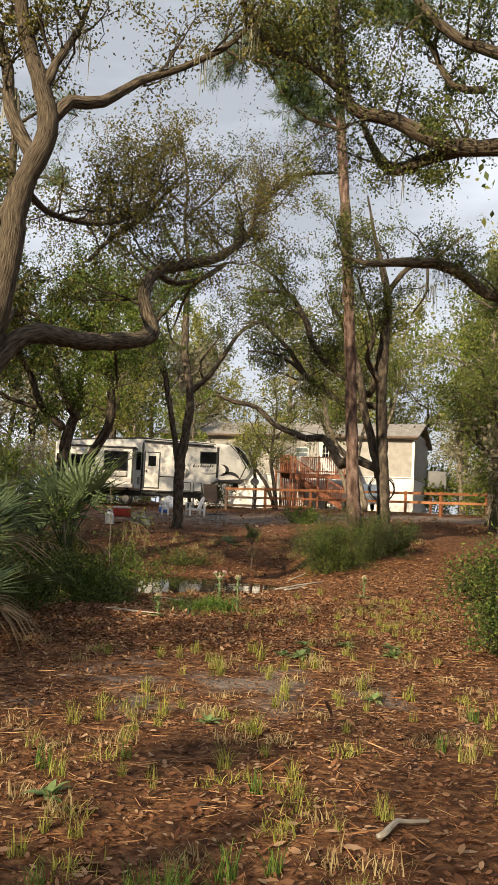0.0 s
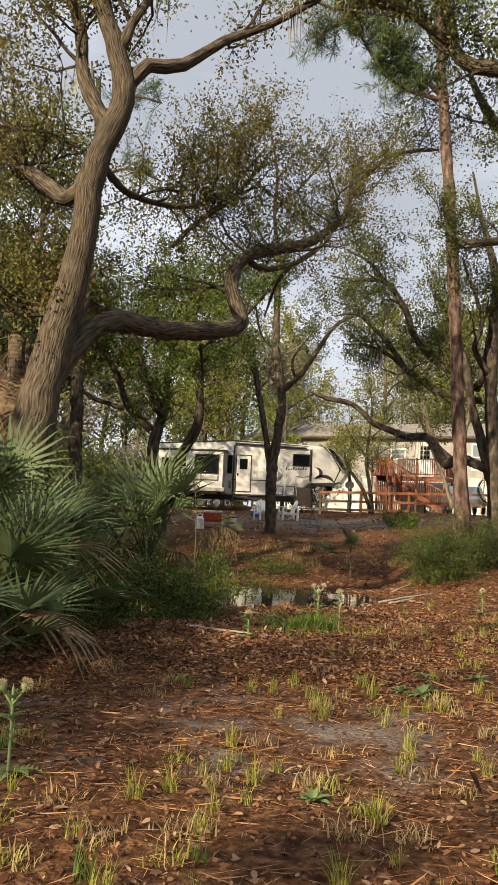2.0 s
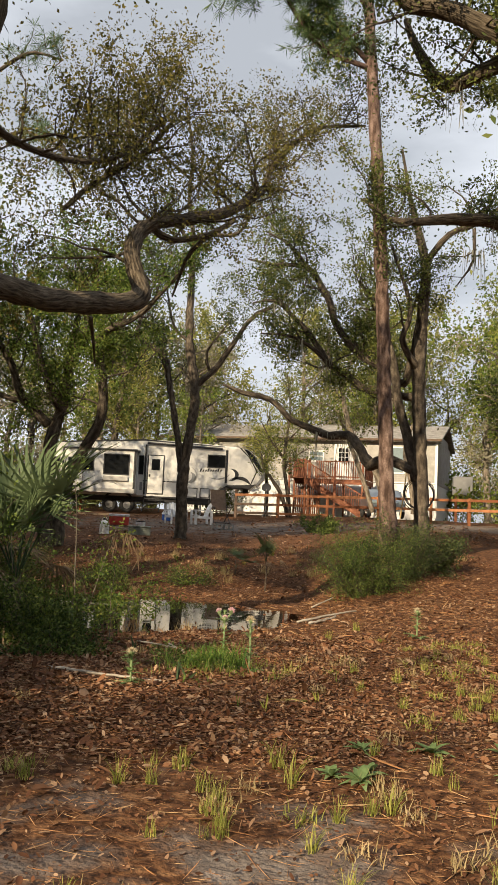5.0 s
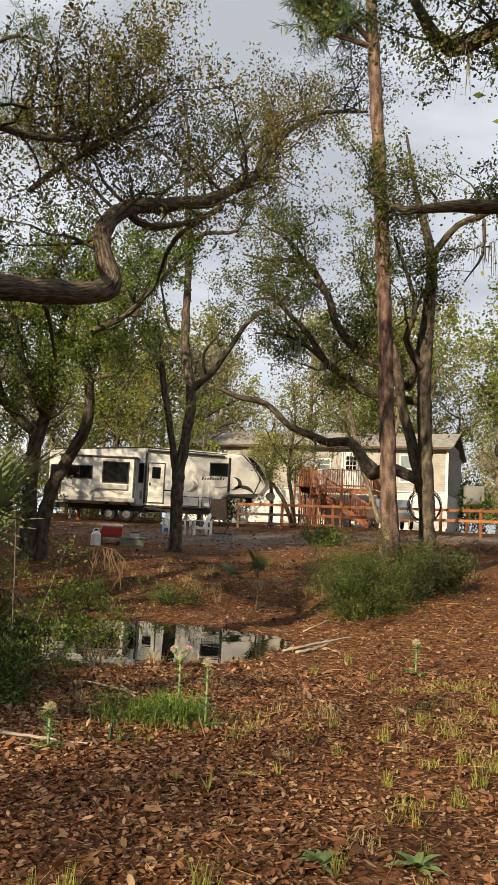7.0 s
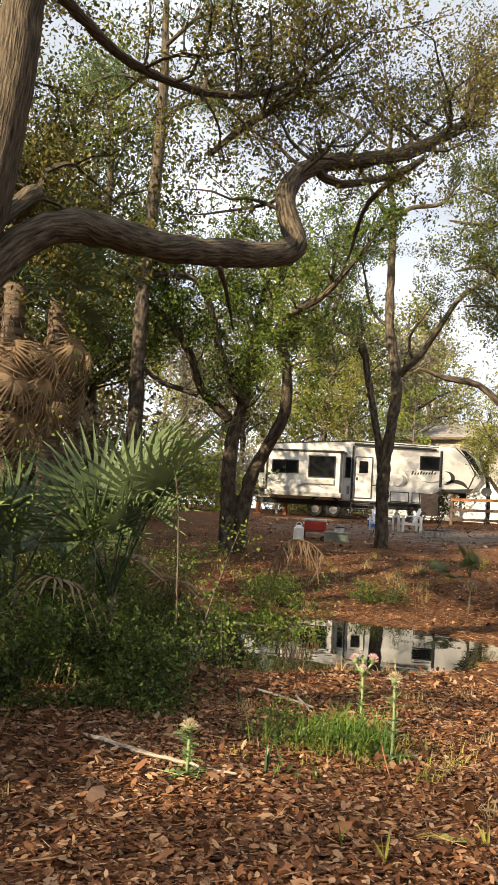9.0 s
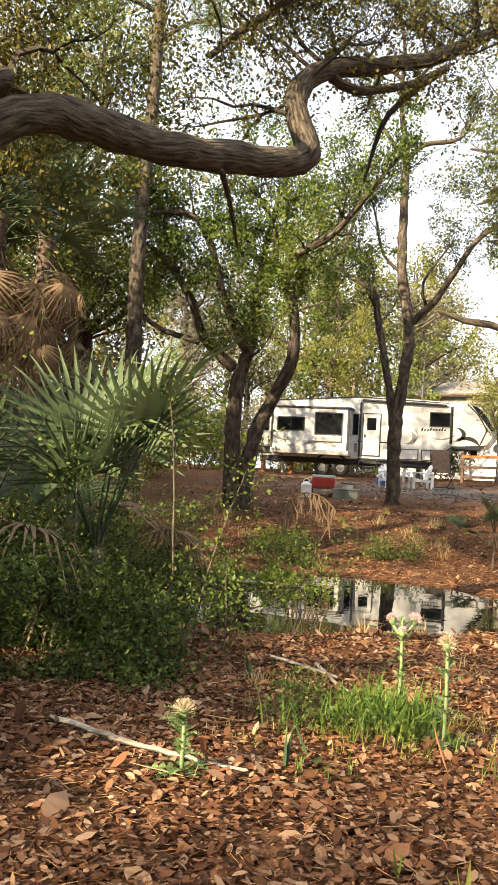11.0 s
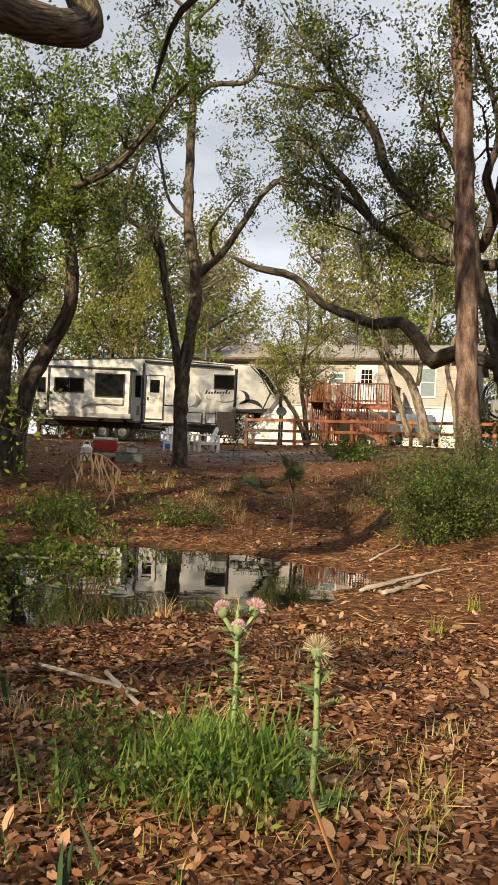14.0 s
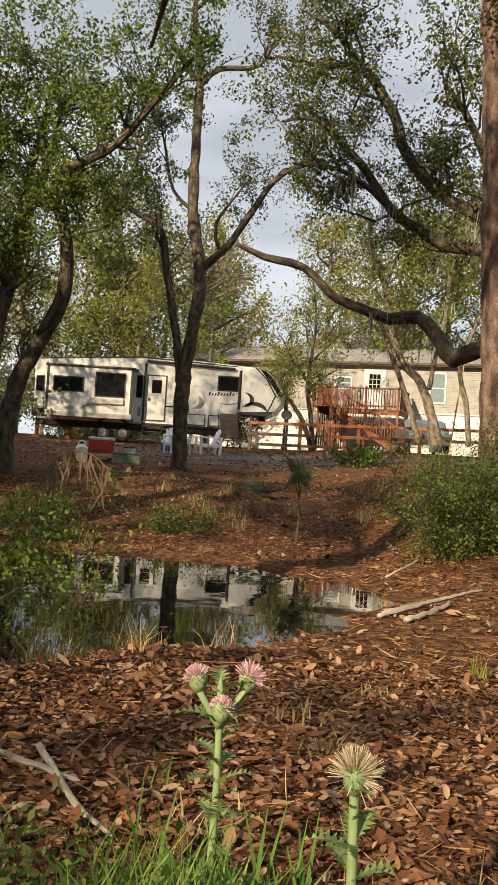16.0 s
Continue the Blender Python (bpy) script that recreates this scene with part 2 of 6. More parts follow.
def grow(limbs, rng, per_metre=1.6, length=1.6, sub=4, sub_len=0.7, leaves=10, size=0.07, spread=0.28, start=0.35, rise=0.2, droop=0.15, fine=True):
    """Shoots and leaves for a list of limb paths. Gives a Shape of shoots and arrays of leaves."""
    shoots, spots = Shape(), []
    for path in limbs:
        seg = np.linalg.norm(np.diff(path[:, :3], axis=0), axis=1).sum()
        for _ in range(max(1, int(seg * per_metre))):
            s = start + (1 - start) * rng.random()
            i = min(len(path) - 2, int(s * (len(path) - 1)))
            way = unit(path[i + 1, :3] - path[i, :3])
            side = unit(np.cross(way, rng.normal(size=3)))
            side[2] = abs(side[2]) * 0.8 + rise if rng.random() < 0.75 else side[2]
            L = length * rng.uniform(0.5, 1.25)
            tw = wander(path[i, :3], unit(side + 0.5 * way), L, min(path[i, 3] * 0.5, 0.012 + L * 0.009), rng, rise=rise)
            shoots.tube(tw, 4)
            for _ in range(sub):
                k = rng.integers(2, len(tw))
                st = wander(tw[k, :3], rng.normal(size=3) + 0.7 * unit(tw[-1, :3] - tw[0, :3]), sub_len * rng.uniform(0.5, 1.3), max(0.004, tw[k, 3] * 0.6), rng, bend=0.7, rise=rise, n=5)
                if fine:
                    shoots.tube(st, 3)
                m = max(1, int(leaves * rng.uniform(0.3, 1.7)))
                base = st[np.minimum(len(st) - 1, (len(st) * rng.random(m) ** 0.6).astype(int)), :3]
                spots.append(base + rng.normal(size=(m, 3)) * spread * rng.uniform(0.22, 0.5))
    v, f = leaf_faces(np.vstack(spots), size, droop, rng=rng)
    return shoots, v, f

def tree(name, label, limbs, bark, leaf, seed, crown=None, moss=0, category="tree", trunk_sides=14, part_name="limb", sink=0.3):
    """limbs: lists of (x, y, z, radius), the first is the trunk. Everything in world places; the Empty stands at the base."""
    rng = np.random.default_rng(seed)
    base = limbs[0][0][:3]
    root = tagged(new(name), label, category)
    root.location = base
    off = np.array([*base, 0])
    paths = []
    for i, pts in enumerate(limbs):
        path = spline(pts, 0.2) - off
        if i == 0:
            path = np.vstack([path[:1] - (0, 0, sink, 0), path])
            h = path[:, 2]
            path[:, 3] *= 1 + 0.35 * np.exp(-np.maximum(h, 0) / 0.30)
        jit = rng.normal(size=(len(path), 3)) * path[:, 3:4] * 0.05
        path[:, :3] += jit
        path[:, 3] *= 1 + 0.04 * rng.normal(size=len(path))
        sh = Shape()
        sh.tube(path, trunk_sides if i == 0 else max(7, trunk_sides - 4), 0.05)
        child("trunk" if i == 0 else part_name, sh.mesh(name + "_wood", bark), root)
        paths.append(path)
    if crown:
        use = [paths[k] for k in crown.get("on", range(len(paths)))]
        opts = {k: v for k, v in crown.items() if k != "on"}
        shoots, v, f = grow(use, rng, **opts)
        tagged(child("branchwork", shoots.mesh(name + "_twigs", bark), root), kind="stuff")
        tagged(child("crown", raw_mesh(name + "_leaves", v, f, leaf), root), kind="stuff")
    if moss:
        ms = Shape()
        for _ in range(moss):
            path = paths[rng.integers(1, len(paths))]
            p = path[rng.integers(len(path) // 3, len(path)), :3]
            for _ in range(14):
                q = p + rng.normal(size=3) * (0.12, 0.12, 0.02)
                L = rng.uniform(0.2, 0.8)
                w = rng.uniform(0.006, 0.016)
                a = rng.uniform(0, 6.3)
                s = np.array([math.cos(a), math.sin(a), 0]) * w
                e = q + (*(rng.normal(size=2) * 0.05), -L)
                ms.add(np.array([q - s, q + s, e + s * 0.3, e - s * 0.3]), [[0, 1, 2, 3]])
        tagged(child("hanging_moss", ms.mesh(name + "_moss", MOSS, False), root, "grey hanging moss"), kind="stuff")
    return root

# ---- the lie of the land ----
def smooth01(a):
    a = np.clip(a, 0, 1)
    return a * a * (3 - 2 * a)

BANK_Y = [-400, 0, 8, 11, 14, 19, 21, 23, 25.5, 30, 37, 45, 60, 120, 3000]
BANK_L = [0.1, 0.1, 0.13, 0.22, 0.12, 0.07, 0.10, 0.38, 0.68, 0.80, 1.24, 1.60, 1.95, 2.2, 3.0]
BANK_R = [0.1, 0.1, 0.13, 0.16, 0.20, 0.33, 0.68, 0.92, 1.02, 1.12, 1.45, 1.90, 2.0, 2.2, 3.0]
WATER_Z = 0.05

def height(x, y):
    x, y = np.asarray(x, float), np.asarray(y, float)
    w = np.clip((y - 24) / 20, 0, 1) * 6
    k = smooth01((x - 0.6 + 0.5 * w) / (2.0 + w))
    z = np.interp(y, BANK_Y, BANK_L) * (1 - k) + np.interp(y, BANK_Y, BANK_R) * k
    near = np.exp(-((x / 30) ** 2)) * np.clip(1.2 - np.abs(y) / 80, 0, 1)
    z = z + near * (0.035 * np.sin(1.3 * x + 0.7 * y) * np.sin(0.9 * y - 0.6 * x + 1) + 0.012 * np.sin(4.1 * x + 1.7 * y) * np.sin(3.7 * y - 2.2 * x))
    ang = np.arctan2(y - 16.65, x + 1.85)
    edge = 1 + 0.07 * np.sin(3 * ang + 0.6) + 0.04 * np.sin(7 * ang) + 0.03 * np.sin(13 * ang + 1)
    r = np.hypot((x + 1.85) / 2.45, (y - 16.65) / 2.42) / edge
    bowl = smooth01((1.35 - r) / 0.33)
    rim = WATER_Z + (r - 1.0) * 0.35
    return np.where(r < 1.35, z * (1 - bowl) + np.maximum(rim, -0.35) * bowl, z)

def gz(x, y):
    return float(height(x, y))

# ---- ground ----
def ground():
    xs = np.concatenate([-np.geomspace(2500, 15, 26), np.arange(-14, 14.01, 0.14), np.geomspace(15, 2500, 26)])
    ys = np.concatenate([-np.geomspace(1500, 4, 20), np.arange(-3.5, 30, 0.14), np.arange(30, 62, 0.5), np.geomspace(63, 2500, 26)])
    X, Y = np.meshgrid(xs, ys, indexing="ij")
    Z = height(X, Y)
    inner = (np.abs(X) < 14) & (Y > -3.5) & (Y < 30)
    Z = Z + inner * RNG.normal(size=Z.shape) * 0.006
    nx, ny = X.shape
    i, j = np.meshgrid(np.arange(nx - 1), np.arange(ny - 1), indexing="ij")
    k = (i * ny + j).ravel()
    m = bpy.data.materials.new("forest_floor")
    m.use_nodes = True
    t = m.node_tree
    b = t.nodes["Principled BSDF"]
    co = t.nodes.new("ShaderNodeTexCoord")
    def noise_of(scale, detail=6.0):
        n = t.nodes.new("ShaderNodeTexNoise")
        n.inputs["Scale"].default_value, n.inputs["Detail"].default_value = scale, detail
        t.links.new(co.outputs["Object"], n.inputs["Vector"])
        return n.outputs["Fac"]
    def ramp_of(fac, stops):
        r = t.nodes.new("ShaderNodeValToRGB")
        while len(r.color_ramp.elements) < len(stops):
            r.color_ramp.elements.new(0.5)
        for e, (pos, c) in zip(r.color_ramp.elements, stops):
            e.position, e.color = pos, (*c, 1)
        t.links.new(fac, r.inputs["Fac"])
        return r.outputs["Color"]
    def blend(fac, a, c):
        mx = t.nodes.new("ShaderNodeMix")
        mx.data_type = "RGBA"
        t.links.new(fac, mx.inputs[0])
        t.links.new(a, mx.inputs[6])
        t.links.new(c, mx.inputs[7])
        return mx.outputs[2]
    duff = ramp_of(noise_of(14), [(0.3, (0.034, 0.015, 0.008)), (0.5, (0.105, 0.046, 0.021)), (0.7, (0.23, 0.115, 0.054))])
    sand = ramp_of(noise_of(9), [(0.3, (0.11, 0.085, 0.072)), (0.55, (0.18, 0.145, 0.122)), (0.75, (0.26, 0.215, 0.185))])
    at = t.nodes.new("ShaderNodeAttribute")
    at.attribute_name = "soil"
    sep = t.nodes.new("ShaderNodeMath")
    sep.operation = "ADD"
    mul = t.nodes.new("ShaderNodeMath")
    mul.operation = "MULTIPLY_ADD"
    t.links.new(noise_of(2.2), mul.inputs[0])
    mul.inputs[1].default_value, mul.inputs[2].default_value = 1.4, -0.75
    t.links.new(at.outputs["Fac"], sep.inputs[0])
    t.links.new(mul.outputs[0], sep.inputs[1])
    mask = ramp_of(sep.outputs[0], [(0.35, (0, 0, 0)), (0.65, (1, 1, 1))])
    t.links.new(blend(mask, duff, sand), b.inputs["Base Color"])
    b.inputs["Roughness"].default_value, b.inputs["Specular IOR Level"].default_value = 0.95, 0.15
    bp = t.nodes.new("ShaderNodeBump")
    bp.inputs["Distance"].default_value = 0.03
    t.links.new(noise_of(30, 8.0), bp.inputs["Height"])
    t.links.new(bp.outputs["Normal"], b.inputs["Normal"])
    me = raw_mesh("ground", np.stack([X, Y, Z], -1).reshape(-1, 3), np.stack([k, k + ny, k + ny + 1, k + 1], 1), m, smooth=True)
    soil = me.attributes.new("soil", "FLOAT", "POINT")
    s = 0.55 * np.exp(-(((X + 0.2) / 2.6) ** 2 + ((Y - 7.0) / 1.7) ** 2)) + 0.75 * np.exp(-(((X + 1) / 9) ** 2 + ((Y - 37) / 6) ** 2))
    s += 0.8 * np.exp(-(((X - 10) / 4) ** 2 + ((Y - 40) / 3) ** 2))
    soil.data.foreach_set("value", s.ravel().astype(np.float32))
    return tagged(new("ground", me), "leaf-strewn sandy forest floor with brown duff", "ground", kind="structure")

ground()

def pond():
    m = bpy.data.materials.new("dark_water")
    m.use_nodes = True
    t = m.node_tree
    b = t.nodes["Principled BSDF"]
    b.inputs["Base Color"].default_value = (0.010, 0.009, 0.006, 1)
    b.inputs["Roughness"].default_value, b.inputs["IOR"].default_value = 0.025, 1.45
    b.inputs["Specular IOR Level"].default_value = 0.9
    n = t.nodes.new("ShaderNodeTexNoise")
    n.inputs["Scale"].default_value = 2.5
    co = t.nodes.new("ShaderNodeTexCoord")
    t.links.new(co.outputs["Object"], n.inputs["Vector"])
    bp = t.nodes.new("ShaderNodeBump")
    bp.inputs["Distance"].default_value, bp.inputs["Strength"].default_value = 0.004, 0.35
    t.links.new(n.outputs["Fac"], bp.inputs["Height"])
    t.links.new(bp.outputs["Normal"], b.inputs["Normal"])
    bm = bmesh.new()
    a = np.linspace(0, 2 * np.pi, 65)[:-1]
    bm.faces.new([bm.verts.new((-1.85 + 2.9 * math.cos(q), 16.65 + 2.85 * math.sin(q), WATER_Z)) for q in a])
    me = bpy.data.meshes.new("pond")
    bm.to_mesh(me)
    me.materials.append(m)
    tagged(new("water", me), "still dark pond water mirroring the trailer", "pond", kind="structure")

pond()

# ---- the trees beside the path ----
OAK_A = [
    [(-4.29, 12, -0.07, .36), (-4.24, 12, 1.24, .31), (-4.15, 12.00, 2.44, 0.28), (-4.07, 12.10, 3.07, 0.27), (-3.99, 12.20, 3.71, 0.24), (-3.78, 12.20, 4.50, 0.2), (-3.67, 12.20, 5.30, 0.18), (-3.58, 12.20, 6.11, 0.17), (-3.23, 12.20, 7.00, 0.16), (-3.37, 12.20, 7.66, 0.14), (-3.60, 12.20, 8.32, 0.12), (-3.78, 12.20, 9.08, 0.1), (-3.70, 12.00, 10.11, 0.06)],
    [(-4.02, 12.10, 3.07, 0.17), (-3.87, 12.40, 3.51, 0.165), (-3.71, 12.60, 3.86, 0.16), (-3.38, 13.00, 4.14, 0.16), (-2.88, 14.00, 4.24, 0.155), (-2.25, 15.20, 4.52, 0.155), (-1.97, 15.80, 4.81, 0.15), (-2.17, 16.00, 5.42, 0.13), (-2.21, 16.50, 5.95, 0.13), (-2.02, 17.20, 6.42, 0.12), (-1.49, 18.00, 6.82, 0.11), (-0.89, 18.60, 7.19, 0.1), (-0.28, 20.20, 8.29, 0.085), (-0.11, 21.50, 9.32, 0.07), (0.79, 22.40, 10.63, 0.05), (2.05, 23.00, 11.07, 0.03)],
    [(-2.06, 17.10, 6.31, 0.07), (-1.74, 17.30, 6.17, 0.06), (-1.13, 18.00, 6.55, 0.05), (-0.77, 18.70, 7.07, 0.045), (-1.52, 18.60, 6.43, 0.04), (-1.88, 19.00, 5.66, 0.02)],
    [(-3.18, 12.20, 7.20, 0.11), (-2.97, 12.40, 7.58, 0.1), (-2.54, 12.70, 7.75, 0.09), (-2.03, 13.00, 8.27, 0.07), (-1.39, 13.20, 8.63, 0.055), (-0.57, 13.20, 9.13, 0.04), (-0.09, 13.00, 9.69, 0.02)],
    [(-3.65, 12.20, 5.94, 0.13), (-4.00, 12.40, 5.70, 0.12), (-4.77, 12.80, 6.27, 0.1), (-5.50, 13.20, 6.84, 0.08), (-6.50, 13.50, 7.30, 0.05)],
    [(-3.40, 12.20, 6.55, 0.11), (-3.78, 12.40, 7.18, 0.11), (-3.95, 12.50, 7.66, 0.1), (-4.13, 12.80, 8.43, 0.09), (-4.70, 13.20, 9.78, 0.05)],
    [(-3.50, 12.40, 6.11, 0.06), (-3.68, 14.50, 6.56, 0.055), (-3.22, 16.00, 6.93, 0.05), (-2.66, 17.00, 7.47, 0.045), (-2.26, 18.00, 8.45, 0.035), (-2.04, 19.00, 9.31, 0.02)],
    [(-3.40, 16.50, 6.35, 0.04), (-3.08, 17.00, 6.96, 0.05), (-2.41, 17.60, 7.76, 0.045), (-1.96, 18.40, 8.80, 0.03)],
    [(-3.33, 12.20, 7.65, 0.09), (-3.19, 12.20, 8.07, 0.07), (-2.95, 12.40, 8.68, 0.05), (-2.78, 12.60, 9.49, 0.03)],
    [(-3.97, 12.20, 3.71, 0.08), (-3.86, 13.00, 4.47, 0.08), (-4.73, 14.00, 4.57, 0.06), (-5.89, 15.00, 4.65, 0.04)],
    [(-2.37, 14.20, 4.06, 0.03), (-2.42, 14.60, 3.95, 0.025), (-2.44, 15.00, 3.61, 0.012)],
]
tree("live_oak", "old live oak with a long kinked limb over the pond", OAK_A, BARK_OAK, LEAF_BROWN, 11,
     crown=dict(on=(1, 3, 4, 4, 5, 5, 6, 7, 7, 8, 9, 9), per_metre=3.0, length=1.9, sub=6, sub_len=0.9, leaves=72, size=0.058, start=0.3, rise=0.12, droop=0.3), moss=6)

OAK_R = [
    [(6.95, 12, 0.37, .50), (6.76, 12.2, 2.76, .42), (6.36, 12.6, 5.25, .36), (6.08, 12.8, 7.24, .30), (6.19, 12.6, 9.74, .22), (5.79, 12.4, 12.23, .12)],
    [(6.20, 12.8, 6.84, .20), (5.17, 13.4, 7.70, .17), (3.96, 14.00, 7.89, 0.15), (3.18, 14.00, 7.87, 0.14), (2.20, 14.00, 8.28, 0.13), (1.44, 14.00, 8.49, 0.11), (1.21, 14.00, 9.39, 0.1), (1.06, 14.00, 10.40, 0.08), (0.80, 13.80, 11.49, 0.04)],
    [(3.94, 13.90, 7.91, 0.1), (3.05, 14.30, 7.85, 0.12), (2.33, 15.00, 7.85, 0.11), (1.93, 15.20, 8.46, 0.07), (1.78, 15.40, 9.04, 0.04)],
    [(1.34, 14.00, 8.69, 0.07), (0.61, 13.80, 9.15, 0.06), (0.02, 13.50, 9.17, 0.05), (-0.38, 13.30, 9.70, 0.035), (-0.77, 13.00, 10.26, 0.02)],
    [(6.05, 12.8, 8.24, .14), (3.65, 13.00, 8.99, 0.1), (2.90, 13.00, 9.29, 0.08), (2.34, 13.00, 9.83, 0.06), (1.87, 13.00, 10.57, 0.03)],
    [(3.60, 13.50, 8.63, 0.06), (3.06, 13.60, 8.76, 0.05), (2.58, 13.70, 9.68, 0.04), (2.11, 13.80, 9.92, 0.02)],
    [(6.24, 12.7, 5.84, .16), (6.02, 16, 6.43, .13), (5.46, 19.00, 6.67, 0.14), (4.38, 19.00, 7.28, 0.13), (3.35, 19.00, 7.37, 0.11), (2.38, 19.50, 7.47, 0.06), (1.74, 20.00, 8.08, 0.03)],
]
tree("live_oak", "live oak whose arching limbs cross above the path", OAK_R, BARK_OAK, LEAF_OAK, 12,
     crown=dict(on=range(1, 7), per_metre=3.6, length=1.5, sub=6, sub_len=0.7, leaves=78, size=0.060, start=0.15), moss=3)

def pine(label, limbs, seed, tufts, size=0.24, bark=BARK_PINE):
    root = tree("pine_tree", label, limbs, bark, NEEDLE, seed, trunk_sides=12)
    rng = np.random.default_rng(seed)
    off = np.array(limbs[0][0][:3])
    spots, ways, sh = [], [], Shape()
    for pts in limbs[1:]:
        path = spline(pts, 0.2)
        for _ in range(tufts):
            i = rng.integers(len(path) // 4, len(path))
            st = wander(path[i, :3] - off, rng.normal(size=3) + (0, 0, 0.4), rng.uniform(0.3, 1.0), 0.015, rng, n=4)
            sh.tube(st, 4)
            for q in st[1:]:
                n = 26
                d = unit(rng.normal(size=(n, 3)) + (st[-1, :3] - st[0, :3]))
                spots.append(np.tile(q[:3], (n, 1)))
                ways.append(d)
    v, f = leaf_faces(np.vstack(spots), size, 0.1, slim=0.05, rng=rng, along=np.vstack(ways))
    tagged(child("branchwork", sh.mesh("pine_twigs", BARK_PINE), root), kind="stuff")
    tagged(child("crown", raw_mesh("pine_needles", v, f, NEEDLE), root, "long green needle tufts"), kind="stuff")
    return root

PINE_B = [
    [(2.55, 20.70, 1.48, 0.165), (2.51, 20.70, 2.16, 0.155), (2.42, 20.70, 3.75, 0.15), (2.27, 20.70, 6.48, 0.14), (2.11, 20.70, 8.73, 0.135), (1.91, 20.70, 11.04, 0.125), (1.76, 20.70, 12.93, 0.11), (1.57, 20.70, 15.24, 0.08), (1.42, 20.70, 17.74, 0.04)],
    [(1.86, 20.70, 12.42, 0.06), (1.17, 20.50, 13.17, 0.05), (0.02, 20.00, 13.13, 0.04), (-1.03, 19.50, 12.08, 0.02)],
    [(1.84, 20.70, 11.23, 0.06), (0.67, 20.60, 11.72, 0.05), (-0.54, 20.00, 13.25, 0.03)],
    [(1.82, 20.70, 13.77, 0.06), (2.85, 20.50, 14.30, 0.05), (3.90, 20.00, 13.74, 0.03)],
    [(1.83, 20.70, 11.36, 0.06), (1.12, 20.50, 11.99, 0.045), (0.58, 20.00, 12.41, 0.03)],
    [(1.69, 20.70, 15.28, 0.05), (2.95, 20.70, 16.56, 0.04), (3.93, 20.50, 16.46, 0.02)],
    [(1.68, 20.70, 15.58, 0.05), (0.19, 20.70, 16.43, 0.04), (-0.92, 20.50, 15.33, 0.02)],
]
pine("tall straight pine with reddish flaking bark", PINE_B, 13, 52)

OAK_C = [
    [(3.51, 22.00, 0.77, 0.2), (3.49, 22.00, 1.56, 0.17), (3.38, 22.00, 3.38, 0.155), (3.33, 22.00, 4.77, 0.145), (3.36, 22.00, 6.19, 0.13), (3.42, 22.00, 7.27, 0.11), (3.21, 22.00, 8.23, 0.08), (3.01, 22.00, 8.96, 0.05), (2.77, 21.80, 9.97, 0.025)],
    [(3.35, 22.00, 2.57, 0.12), (3.17, 22.10, 3.38, 0.115), (2.92, 22.20, 4.31, 0.1), (2.83, 22.30, 5.04, 0.09), (2.65, 22.50, 5.92, 0.07), (2.36, 22.80, 6.73, 0.05), (2.05, 23.00, 7.28, 0.03)],
    [(3.26, 22.00, 2.80, 0.11), (2.76, 22.60, 3.05, 0.13), (2.45, 23.00, 2.92, 0.13), (2.27, 23.30, 3.26, 0.12), (2.00, 23.70, 3.67, 0.11), (1.55, 24.00, 3.68, 0.1), (1.16, 24.20, 3.84, 0.09), (0.66, 24.40, 4.06, 0.08), (0.10, 24.40, 4.55, 0.07), (-0.60, 24.40, 4.70, 0.06), (-1.09, 24.20, 4.85, 0.03)],
    [(3.30, 22.00, 5.01, 0.08), (2.87, 21.60, 5.60, 0.07), (2.99, 21.40, 6.25, 0.05), (2.52, 21.20, 7.56, 0.03)],
    [(3.44, 22.00, 7.51, 0.08), (3.83, 21.60, 7.99, 0.07), (4.43, 21.30, 8.20, 0.05), (5.12, 21.00, 8.74, 0.03)],
    [(4.30, 21.30, 8.02, 0.04), (4.26, 21.20, 7.28, 0.03), (3.94, 21.20, 6.75, 0.015)],
    [(3.32, 22.00, 5.24, 0.1), (3.42, 22.60, 4.53, 0.1), (2.69, 23.00, 4.67, 0.1), (2.22, 23.30, 4.79, 0.1), (1.93, 23.60, 5.10, 0.09), (1.51, 23.70, 5.36, 0.08), (0.91, 23.80, 6.20, 0.07), (0.61, 23.80, 6.47, 0.06), (0.12, 23.80, 6.92, 0.045), (-0.44, 23.80, 6.84, 0.02)],
    [(3.38, 22.00, 6.43, 0.09), (3.14, 22.80, 4.83, 0.1), (2.73, 23.00, 5.20, 0.1), (2.14, 23.20, 5.56, 0.1), (1.61, 23.40, 6.24, 0.09), (1.35, 23.60, 7.00, 0.085), (0.86, 23.80, 7.77, 0.07), (0.06, 23.80, 7.82, 0.045), (-0.61, 23.80, 7.93, 0.02)],
    [(1.51, 23.70, 5.31, 0.05), (1.11, 23.60, 5.68, 0.05), (0.53, 23.50, 5.98, 0.04), (-0.21, 23.40, 6.00, 0.02)],
    [(0.91, 23.80, 7.72, 0.05), (0.40, 23.60, 8.26, 0.04), (-0.18, 23.40, 8.50, 0.02)],
]
tree("live_oak", "dark spreading oak with a low sweeping limb beside the pine", OAK_C, BARK_DARK, LEAF_OAK, 14,
     crown=dict(on=(1, 3, 4, 5, 6, 7, 8, 9), per_metre=2.1, length=1.7, sub=5, sub_len=0.85, leaves=104, size=0.064, start=0.35), moss=12)

